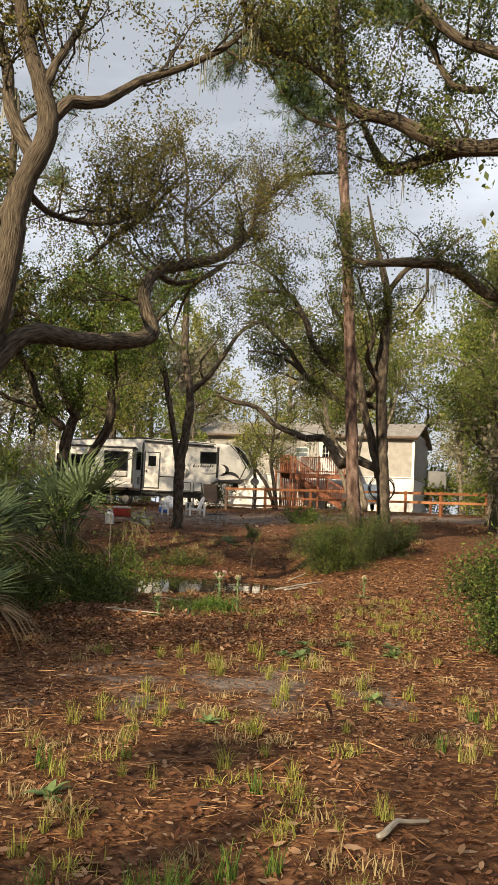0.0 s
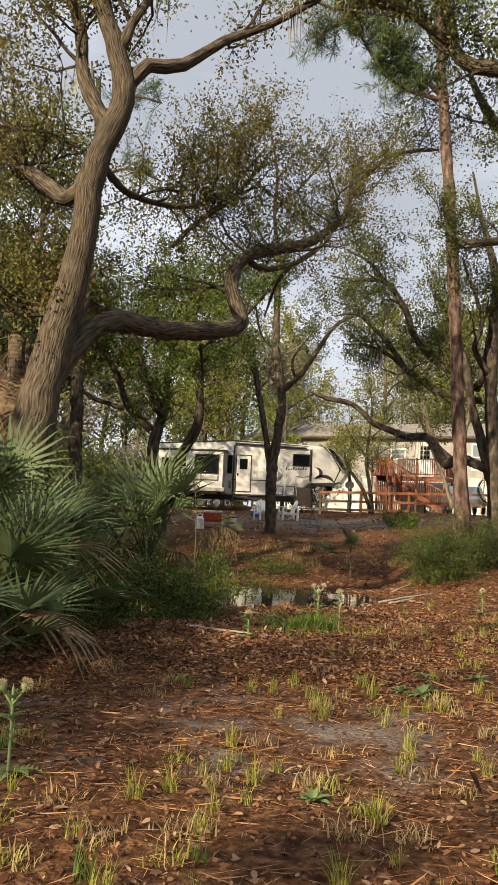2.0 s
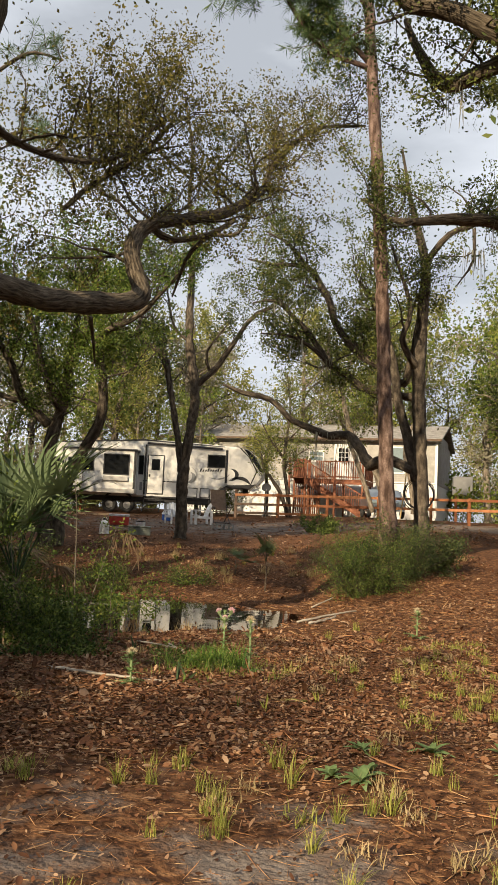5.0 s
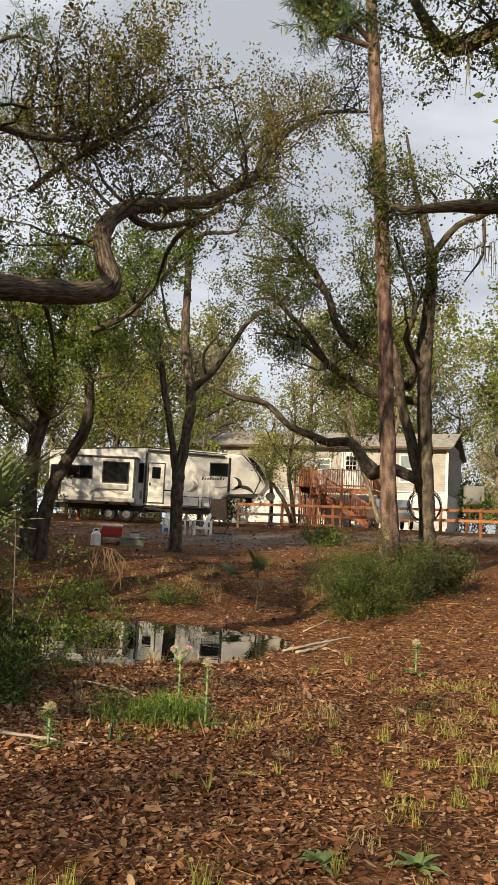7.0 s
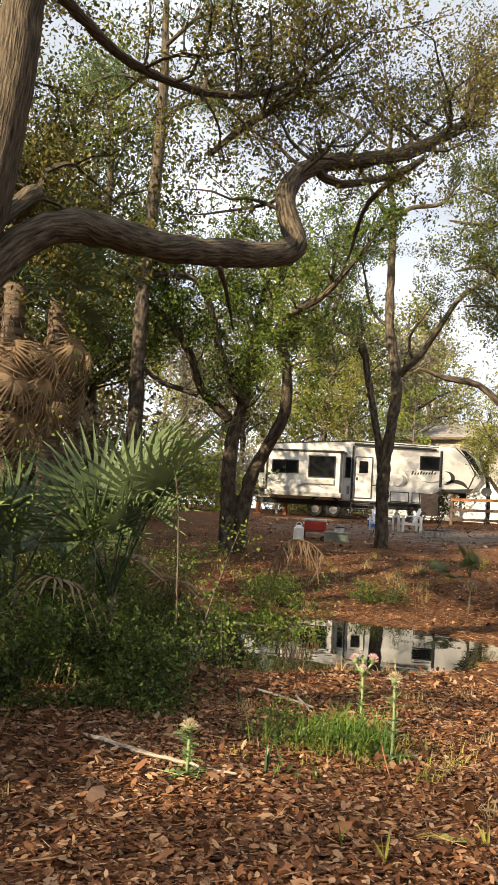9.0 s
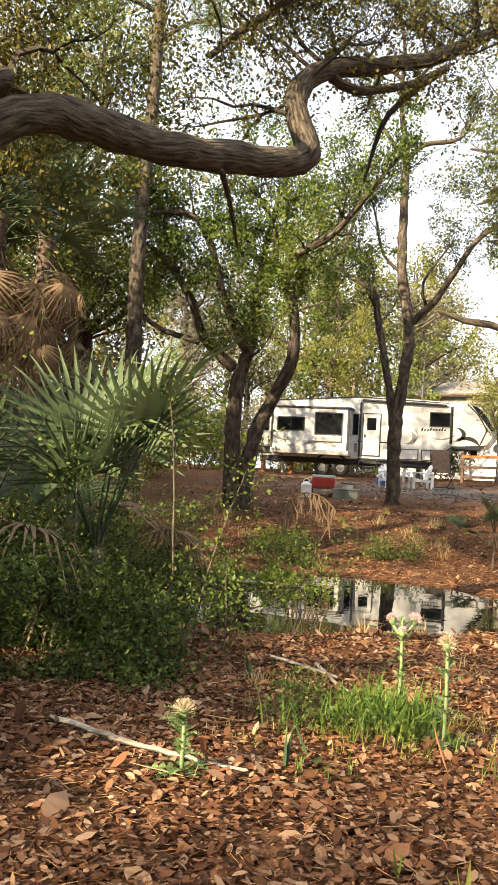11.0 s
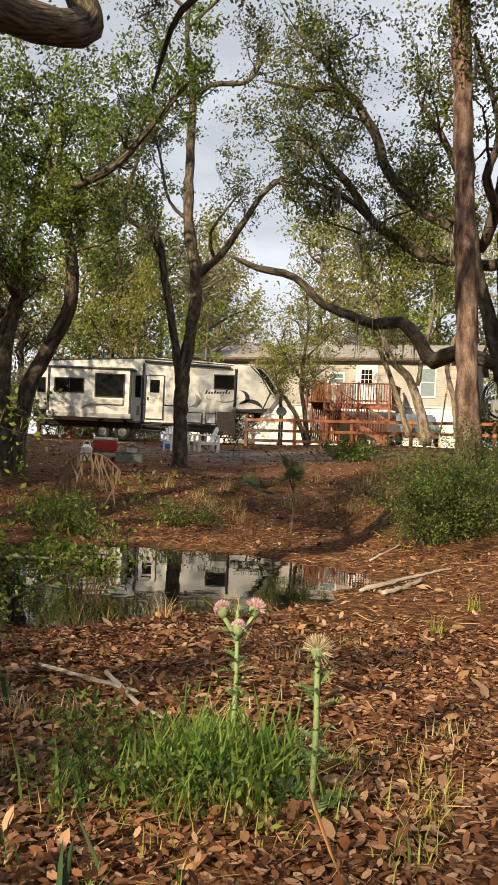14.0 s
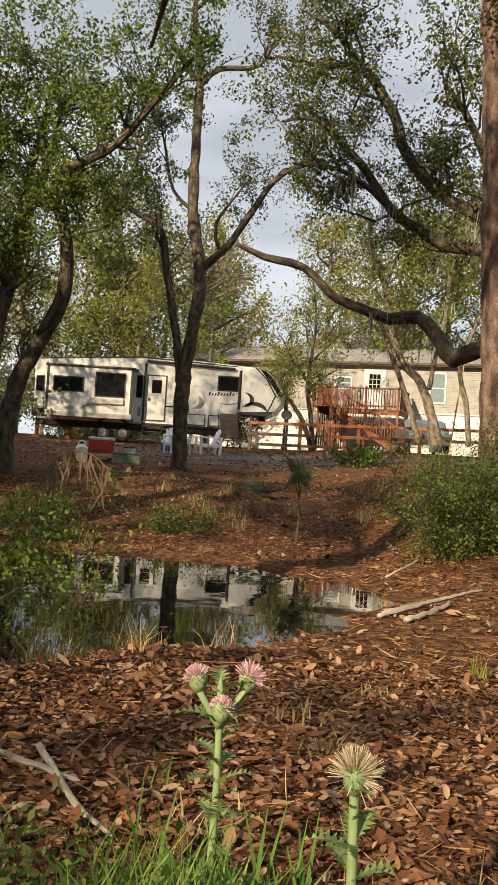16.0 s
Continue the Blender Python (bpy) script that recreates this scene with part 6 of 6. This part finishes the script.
TUFTS = [tuft_mesh(GRASS, 34, 0.15, 0.11, 1), tuft_mesh(GRASS, 40, 0.12, 0.18, 2), tuft_mesh(GRASS_LUSH, 30, 0.15, 0.12, 3), tuft_mesh(GRASS_DRY, 30, 0.12, 0.15, 4), tuft_mesh(GRASS, 20, 0.10, 0.08, 5)]
trng = np.random.default_rng(21)
def tuft(x, y, kind, s):
    t = tagged(new("grass_tuft", TUFTS[kind]), ["yellow-green grass tuft on sandy soil", "spreading pale green grass tuft", "fresh green grass tuft", "dry straw-coloured grass tuft", "small thin grass tuft"][kind], "grass", "grass tufts")
    t.matrix_basis = pose(x, y, gz(x, y), 0, 0, trng.uniform(0, 360)) @ Matrix.Scale(s, 4)
# a loose band across the sandy patch, then thinner towards the walker and along the path
for k in range(46):
    tuft(trng.normal(0.35, 0.95), trng.normal(7.0, 1.1), int(trng.choice([0, 0, 1, 4])), trng.uniform(0.7, 1.25))
for k in range(60):
    tuft(trng.uniform(-2.2, 2.6), trng.uniform(2.6, 6.2), int(trng.choice([0, 1, 2, 3, 4])), trng.uniform(0.6, 1.2))
for k in range(26):
    tuft(trng.normal(1.7, 0.5), trng.normal(11.2, 1.3), int(trng.choice([0, 1, 1, 3])), trng.uniform(0.7, 1.2))
for k in range(14):
    tuft(trng.uniform(-0.9, 0.8), trng.uniform(2.7, 3.6), 2, trng.uniform(0.8, 1.2))
for k in range(36):
    tuft(trng.uniform(-3, 4.5), trng.uniform(20, 28), int(trng.choice([1, 3, 4])), trng.uniform(0.9, 1.6))

def lush_patch(name, label, cx, cy, rx, ry, n, mat, tall, seed, wide=(0.003, 0.006), per_hub=55):
    rng = np.random.default_rng(seed)
    sh = Shape()
    hubs = [(cx + rng.normal() * rx, cy + rng.normal() * ry) for _ in range(max(8, n // per_hub))]
    for _ in range(n):
        hub = hubs[rng.integers(len(hubs))]
        x, y = hub[0] + rng.normal() * 0.055, hub[1] + rng.normal() * 0.055
        z = gz(x, y) - 0.01
        a, L = rng.uniform(0, 6.28), tall * rng.uniform(0.4, 1.25)
        d = np.array([math.cos(a), math.sin(a), 0])
        s = np.array([-math.sin(a), math.cos(a), 0]) * rng.uniform(*wide)
        lean = rng.uniform(0.2, 0.9)
        pts = []
        for q in (0, 0.45, 1):
            c = np.array([x, y, z]) + d * L * lean * q ** 1.5 + np.array([0, 0, L * (q - 0.5 * lean * q ** 2)])
            pts += [c - s * (1 - 0.9 * q), c + s * (1 - 0.9 * q)]
        sh.add(np.array(pts), [[0, 1, 3, 2], [2, 3, 5, 4]])
    tagged(new(name, sh.mesh(name, mat, False)), label, "grass", kind="stuff")

lush_patch("grass", "broad-bladed green grass clump below the thistles", -0.40, 11.36, 0.16, 0.18, 520, GRASS_LUSH, 0.25, 1, (0.005, 0.010), 16)
lush_patch("grass", "broad-bladed green grass clump below the thistles", -0.58, 11.55, 0.12, 0.15, 190, GRASS_LUSH, 0.17, 2, (0.003, 0.007), 16)
lush_patch("grass", "thin green grass among fallen leaves", -0.55, 11.3, 0.34, 0.34, 260, GRASS_LUSH, 0.13, 23, (0.002, 0.005), 14)
lush_patch("dry_grass", "straw-coloured blades among the lush grass", -0.50, 11.3, 0.34, 0.32, 520, GRASS_DRY, 0.12, 21, (0.0015, 0.003), 20)
lush_patch("grass", "yellow-green blades among the lush grass", -0.25, 11.25, 0.26, 0.24, 380, GRASS, 0.12, 22, (0.002, 0.004), 18)
for k, (x, y, r, h) in enumerate([(-0.80, 11.45, 0.20, 0.10), (-0.70, 11.1, 0.18, 0.12), (-0.30, 11.05, 0.16, 0.10), (-0.95, 11.75, 0.16, 0.09), (-0.45, 11.15, 0.14, 0.14)]):
    shrub("weed", "low leafy weed among grass and fallen leaves", x, y, r, r, h, LEAF_BUSH if k % 2 else LEAF_FRESH, 330 + k, 260, 0.028, "weed", stems=8)["group"] = "low leafy weeds"
lush_patch("dry_grass", "dry grass at the pond's near edge", 0.2, 12.2, 1.3, 0.9, 900, GRASS_DRY, 0.10, 3)
lush_patch("dry_grass", "thin dry grass along the path", 0.4, 5.5, 1.8, 2.2, 3800, GRASS_DRY, 0.09, 4)
lush_patch("grass", "thin green grass across the sandy ground", 0.3, 5.0, 1.7, 2.0, 2600, GRASS, 0.09, 5)
lush_patch("grass", "sunlit yellow-green grass beside the path", 1.9, 11.4, 0.5, 1.2, 1800, GRASS, 0.08, 6)
lush_patch("reeds", "thin grass standing in the pond's edge", -1.0, 14.4, 1.0, 0.25, 160, GRASS_DRY, 0.22, 7)
lush_patch("dry_grass", "thin dry grass on the far bank", -0.8, 22.5, 2.5, 1.3, 2200, GRASS_DRY, 0.28, 8)

# ---- fallen leaves, straw and twigs ----
def litter(name, label, n, area, size, mat, slim, seed, curl=0.25, keep=None, bow=0.10, afloat=False):
    rng = np.random.default_rng(seed)
    x, y = rng.uniform(area[0], area[1], n), rng.uniform(area[2], area[3], n)
    if keep is not None:
        ok = rng.random(n) < keep(x, y)
        x, y = x[ok], y[ok]
    z = height(x, y)
    ok = z < WATER_Z - 0.01 if afloat else z > WATER_Z + 0.005
    x, y, z = x[ok], y[ok], np.full(ok.sum(), WATER_Z - 0.002) if afloat else z[ok]
    n = len(x)
    pos = np.stack([x, y, z + rng.uniform(0.004, 0.022, n)], 1)
    d = unit(np.stack([rng.normal(size=n), rng.normal(size=n), rng.normal(size=n) * curl], 1))
    s = unit(np.cross(d, np.array([0, 0, 1.0]) + rng.normal(size=(n, 3)) * 0.35))
    up = np.cross(s, d)
    L = size * np.exp(rng.normal(-0.1, 0.38, (n, 1)))
    w, c = L * slim * 0.5, L * rng.uniform(-0.03, bow, (n, 1))
    lift = up * c
    v = np.stack([pos, pos + d * L * 0.28 + s * w * 0.9 + lift, pos + d * L * 0.68 + s * w * 0.95 + lift, pos + d * L + lift * rng.uniform(-0.5, 1.2, (n, 1)),
                  pos + d * L * 0.68 - s * w * 0.95 + lift, pos + d * L * 0.28 - s * w * 0.9 + lift], 1).reshape(-1, 3)
    k = np.arange(n) * 6
    f = np.concatenate([np.stack([k, k + 3, k + 2, k + 1], 1), np.stack([k, k + 5, k + 4, k + 3], 1)])
    tagged(new(name, raw_mesh(name, v, f, mat)), label, "leaf litter", kind="stuff")

def leafy(x, y):
    strawy = 0.55 * smooth01((x - 0.4) / 0.8) * (y > 8)
    sandy = np.exp(-(((x + 0.2) / 2.4) ** 2 + ((y - 7.0) / 1.5) ** 2))
    return np.clip(1.0 - 0.85 * sandy - 0.35 * (y < 5.5) - strawy, 0.08, 1)

litter("leaf_litter", "brown fallen oak leaves covering the ground", 104000, (-3.2, 3.3, 8.5, 14.4), 0.040, LITTER, 0.42, 1, keep=leafy)
litter("leaf_litter", "brown fallen oak leaves thinly over sand", 32000, (-3.2, 3.4, 1.8, 8.5), 0.040, LITTER, 0.42, 2, keep=leafy)
litter("leaf_litter", "broken leaf crumbs among the fallen leaves", 16000, (-2.4, 2.6, 2.2, 13.6), 0.020, LITTER, 0.6, 7, curl=0.5)
litter("leaf_litter", "brown fallen leaves on the far bank", 32000, (-5, 5, 14, 28), 0.048, LITTER, 0.45, 3, curl=0.35)
litter("floating_leaves", "brown leaves and scraps floating on the pond", 2600, (-4.4, 0.6, 14.0, 19.2), 0.035, LITTER, 0.5, 8, curl=0.02, bow=0.02, afloat=True,
       keep=lambda x, y: np.clip(0.05 + 0.7 * np.exp(-((x + 3.6) / 0.9) ** 2) + 0.5 * np.exp(-((y - 18.7) / 0.35) ** 2) + 0.35 * np.exp(-((y - 14.5) / 0.3) ** 2), 0, 1))
litter("pine_straw", "reddish pine needles strewn along the path", 24000, (-2.6, 4.5, 2.0, 20), 0.11, STRAW, 0.022, 4, curl=0.10, bow=0.0)
litter("leaf_litter", "brown fallen leaves in the clearing", 6000, (-9, 9, 29, 43), 0.09, LITTER, 0.45, 5, curl=0.3)

BLEACHED_WOOD = material("bleached_wood", [(0.20, 0.165, 0.13), (0.33, 0.285, 0.23), (0.44, 0.39, 0.32)], 1.0, 0.9, 0.01, 2.6, uv=(5, 2, 1), fine=0.3)

def stick(label, pts, r, mat=None, seed=0):
    rng = np.random.default_rng(seed)
    p = np.array([(x, y, gz(x, y) + dz, r * k) for x, y, dz, k in pts])
    o = p[0, :3].copy()
    path = spline(p - np.array([*o, 0]), 0.06)
    path[:, :3] += rng.normal(size=(len(path), 3)) * r * 0.2
    sh = Shape()
    sh.tube(path, 7, 0.08)
    s = new("fallen_stick", sh.mesh("stick", mat or BLEACHED_WOOD))
    s.location = o
    return tagged(s, label, "stick", "fallen sticks")

stick("pale weathered stick at the pond's near edge", [(-1.30, 12.55, .03, 1), (-1.02, 12.35, .03, .9), (-0.78, 12.25, .02, .7)], 0.012, seed=1)
stick("pale forked stick at the pond's near edge", [(-0.95, 12.45, .03, 1), (-0.72, 12.05, .02, .8), (-0.62, 11.95, .02, .5)], 0.012, seed=2)
stick("split pale branch lying on the bank", [(0.55, 15.85, .03, 1), (1.0, 16.25, .05, .9), (1.5, 16.75, .05, .6)], 0.020, seed=3)
stick("split pale branch lying on the bank", [(0.72, 15.7, .02, 1), (1.0, 16.05, .03, .9), (1.15, 16.3, .03, .6)], 0.024, seed=13)
stick("split pale branch lying on the bank", [(0.6, 16.0, .02, 1), (0.85, 16.2, .04, .9), (1.05, 16.5, .03, .6)], 0.016, seed=14)
stick("pale stick lying in leaf litter", [(0.62, 3.75, .02, 1), (0.72, 3.9, .03, .9), (0.86, 3.95, .02, .7)], 0.016, seed=4)
stick("thin bare branch across the water", [(-3.2, 16.6, .22, 1), (-2.4, 17.2, .28, .8), (-1.5, 17.6, .12, .4)], 0.022, seed=5)
stick("dry stick among leaves", [(-0.5, 11.25, .02, 1), (-0.25, 11.25, .03, .8)], 0.016, seed=6)
stick("dead twig on the bank", [(0.9, 18.0, .03, 1), (1.3, 18.5, .15, .6)], 0.015, seed=7)
stick("pale stalk lying on the litter", [(-1.75, 10.55, .02, 1), (-1.3, 10.4, .03, .8), (-0.8, 10.35, .02, .5)], 0.016, seed=8)

# ---- thistles and other single plants ----
STALK = plain("thistle_stalk", (0.20, 0.27, 0.12), 0.7, fine=0.15)
THISTLE_LEAF = material("thistle_leaf", [(0.13, 0.20, 0.07), (0.24, 0.32, 0.13)], 3, 0.65, island=0.4, translucent=0.3)
PINK = material("thistle_pink", [(0.62, 0.34, 0.42), (0.85, 0.68, 0.66)], 20, 0.7, island=0.6, translucent=0.3)
TAN_HEAD = material("thistle_tan", [(0.50, 0.40, 0.26), (0.70, 0.60, 0.42)], 20, 0.8, island=0.6, translucent=0.3)

def thistle(x, y, tall, heads, seed, label, bloom):
    rng = np.random.default_rng(seed)
    t = tagged(new("thistle"), label, "thistle", "thistles")
    t.location = (x, y, gz(x, y))
    sh = Shape()
    sh.tube(np.array([(0, 0, -0.02, .010), (0.005, 0, tall * .5, .009), (0, 0.005, tall, .008)]), 8, 0.06)
    child("stalk", sh.mesh("thistle_stalk", STALK), t)
    lv = Shape()
    def spiny(o, a, L, pitch):
        d = np.array([math.cos(a) * math.cos(pitch), math.sin(a) * math.cos(pitch), math.sin(pitch)])
        s = np.array([-math.sin(a), math.cos(a), 0])
        for i in range(7):
            q = i / 7
            c = o + d * L * q - np.array([0, 0, 0.35 * L * q * q])
            c2 = o + d * L * (q + 0.14) - np.array([0, 0, 0.35 * L * (q + .14) ** 2])
            w = L * 0.14 * math.sin(math.pi * min(1, q + 0.12))
            for sg in (-1, 1):
                tip = c + d * L * 0.10 + s * sg * w * (1.6 + 0.4 * rng.random()) + np.array([0, 0, 0.02 * L])
                lv.add(np.array([c, c2, tip, c + s * sg * w * 0.4]), [[0, 1, 2, 3]])
    for k in range(9):
        spiny(np.array([0, 0, 0.02]), 2.4 * k, rng.uniform(0.10, 0.22), rng.uniform(0.05, 0.5))
    for k in range(34):
        spiny(np.array([0, 0, tall * rng.uniform(0.25, 1.0)]), 2.4 * k + 1, rng.uniform(0.05, 0.11), rng.uniform(0.3, 0.9))
    child("spiny_foliage", lv.mesh("thistle_leaves", THISTLE_LEAF, False), t, "spiny green leaves")["kind"] = "stuff"
    for k in range(heads):
        a = 2.3 * k + 0.4
        o = np.array([(-0.052, 0.06, 0.006)[k], (0.0, 0.01, -0.03)[k], tall + (0.02, 0.025, -0.035)[k]]) if heads > 1 else np.array([0, 0, tall])
        tilt = np.array([(-0.55, 0.45, 0.05)[k], -0.25, 0]) if heads > 1 else np.zeros(3)
        grow = (0.75, 0.95, 0.6)[k] if heads > 1 else 1.25
        st = Shape()
        if heads > 1:
            st.tube(np.array([(0, 0, tall * 0.82, .007), (*(o - (0, 0, 0.02)), .009)]), 6)
        cup = [(*(o + (0, 0, dz)), r) for dz, r in ((-0.03, .008), (-0.015, .020), (0.005, .022), (0.015, .016))]
        st.tube(np.array(cup), 10)
        hd = child("flower_head", st.mesh("thistle_cup", STALK), t)
        br = Shape()
        for _ in range(260):
            d = unit(unit(rng.normal(size=3)) + np.array([0, 0, 0.85]) + tilt)
            L = rng.uniform(0.026, 0.034) * grow
            s = unit(np.cross(d, rng.normal(size=3))) * 0.0011
            b = o + d * 0.012
            br.add(np.array([b - s, b + s, b + d * L + s * .6, b + d * L - s * .6]), [[0, 1, 2, 3]])
        for _ in range(40):
            aa = rng.uniform(0, 6.28)
            d = unit(np.array([math.cos(aa), math.sin(aa), rng.uniform(-0.2, 0.9)]))
            s = unit(np.cross(d, (0, 0, 1.0))) * 0.003
            b = o - (0, 0, 0.02)
            lv2 = np.array([b - s, b + s, b + d * 0.06, b + d * 0.055])
            st.add(lv2, [[0, 1, 2, 3]])
        tagged(child("bristles", br.mesh("thistle_bristles", bloom[k % len(bloom)], False), hd), "pale bristly bloom", kind="stuff")

thistle(-0.355, 11.68, 0.47, 3, 1, "tall green thistle with three pink blooms", [PINK, PINK, PINK])
thistle(-0.10, 11.20, 0.46, 1, 2, "thistle gone to a tan seed head", [TAN_HEAD])
thistle(-1.03, 10.25, 0.24, 1, 3, "short thistle with a pale bud among leaves", [TAN_HEAD])
thistle(1.95, 14.1, 0.34, 1, 4, "pale thistle standing by the path", [TAN_HEAD])
thistle(-1.72, 5.6, 0.42, 2, 5, "tall pale thistle at the thicket edge", [TAN_HEAD])

def rosette(x, y, r, seed, label):
    rng = np.random.default_rng(seed)
    p = tagged(new("weed"), label, "weed", "broad-leaved weeds")
    p.location = (x, y, gz(x, y))
    for k in range(13):
        a, L, pit = 2.4 * k, r * rng.uniform(0.6, 1.1), rng.uniform(0.15, 1.0)
        sh = Shape()
        d = np.array([math.cos(a) * math.cos(pit), math.sin(a) * math.cos(pit), math.sin(pit)])
        s = np.array([-math.sin(a), math.cos(a), 0])
        rows = []
        for q in (0, .25, .5, .75, 1):
            c = d * L * q - np.array([0, 0, 0.3 * L * q * q]) + (0, 0, 0.01)
            w = L * 0.17 * math.sin(math.pi * min(.97, q + 0.08))
            rows += [c - s * w + (0, 0, w * .3), c, c + s * w + (0, 0, w * .3)]
        f = []
        for i in range(4):
            b = 3 * i
            f += [[b, b + 1, b + 4, b + 3], [b + 1, b + 2, b + 5, b + 4]]
        sh.add(np.array(rows), f)
        child("leaf", sh.mesh("weed_leaf", THISTLE_LEAF, False), p)

for k, (x, y, r) in enumerate([(0.55, 8.2, 0.16), (0.40, 8.3, 0.12), (0.62, 8.32, 0.13), (1.45, 8.3, 0.16), (1.0, 6.5, 0.14), (0.62, 8.72, 0.14), (1.05, 8.75, 0.16), (1.5, 8.8, 0.14), (-0.9, 4.2, 0.15), (-0.2, 5.6, 0.12)]):
    rosette(x, y, r, 90 + k, "low broad-leaved green weed on sandy soil")
pole = new("leaning_pole", None)
sh = Shape()
P_TOP, P_LOW = (6.36, 40.00, 5.13), (6.01, 40.00, 2.23)
sh.tube(np.array([(P_LOW[0] - P_LOW[0], 0, -0.2, 0.03), ((P_TOP[0] - P_LOW[0]) * .5, 0, (P_TOP[2] - P_LOW[2]) * .5, 0.028), (P_TOP[0] - P_LOW[0], 0, P_TOP[2] - P_LOW[2], 0.02)]), 7, 0.05)
child("shaft", sh.mesh("pole_shaft", plain("pale_cut_wood", (0.42, 0.30, 0.14), 0.8, fine=0.2)), pole)
pole.location = P_LOW
tagged(pole, "pale wooden pole leaning in the oak clump", "pole")

# ---- thick scrub that closes the view between the trunks ----
def scrub_kind(seed, leaf, h, n=2800, size=0.21):
    return shrub("forest_shrub", "woodland understory shrub in spring leaf", 0, 0, 2.2, 2.2, h, leaf, seed, n, size, stems=14, fine=False)

SCRUB = [scrub_kind(201, LEAF_FAR, 3.6), scrub_kind(202, LEAF_SPRING, 3.0), scrub_kind(203, LEAF_GREY, 3.8), scrub_kind(204, LEAF_OAK, 3.2)]
THICKET = scrub_kind(205, LEAF_OAK, 3.4, 9000, 0.075)
srng = np.random.default_rng(77)
places = []
for y0, n, x0, x1 in ((60, 13, -26, 26), (69, 13, -32, 32)):
    places += [(x0 + (x1 - x0) * (i + srng.uniform(.2, .8)) / n, y0 + srng.uniform(-2, 2)) for i in range(n)]
places += [(-6.3, 50.2), (-2.4, 49.6), (-9.6, 51.2), (-13.5, 45), (-15, 51), (-14, 37), (-12, 29), (-21.5, 41), (-10.5, 25.5), (-13, 23), (-11.5, 34.5), (13, 44), (14.5, 49), (13.5, 38), (11.5, 32), (15.5, 54), (9.8, 28), (-9.2, 53), (-12.2, 57)]
# scaled-up scrub added beside and behind the walker, mostly unseen, to block skylight
thicket = [(10, -8), (15, 1), (16, 12), (4, -19), (13, -17), (17, 23), (-21, 6), (-21, 17), (-20, -8), (-12, -22), (20, -8), (-22, 28), (20, 34)]
for k, (x, y) in enumerate(thicket):
    s = srng.uniform(2.8, 3.5)
    ob = copy_thing(THICKET if y > 5 else SCRUB[k % 4], Matrix.Translation((x, y, gz(x, y))) @ Matrix.Rotation(srng.uniform(0, 6.28), 4, "Z"))
    ob.scale = (s, s, s)
    ob["group"], ob["label"] = "tall thicket trees", "tall leafy thicket tree added to block skylight"
for k, (x, y) in enumerate(places):
    if k < 4:
        ob = SCRUB[k]
        ob.location = (x, y, gz(x, y))
    else:
        s = srng.uniform(0.7, 1.15) * (0.6 if -10 < x < 0 and y < 52 else 1)
        ob = copy_thing(SCRUB[k % 4], Matrix.Translation((x, y, gz(x, y))) @ Matrix.Rotation(srng.uniform(0, 6.28), 4, "Z"))
        ob.scale = (s, s, s)
    ob["group"] = "understory shrubs"
THICKET.location = (10.2, 31.0, gz(10.2, 31.0))
THICKET["group"] = "understory shrubs"
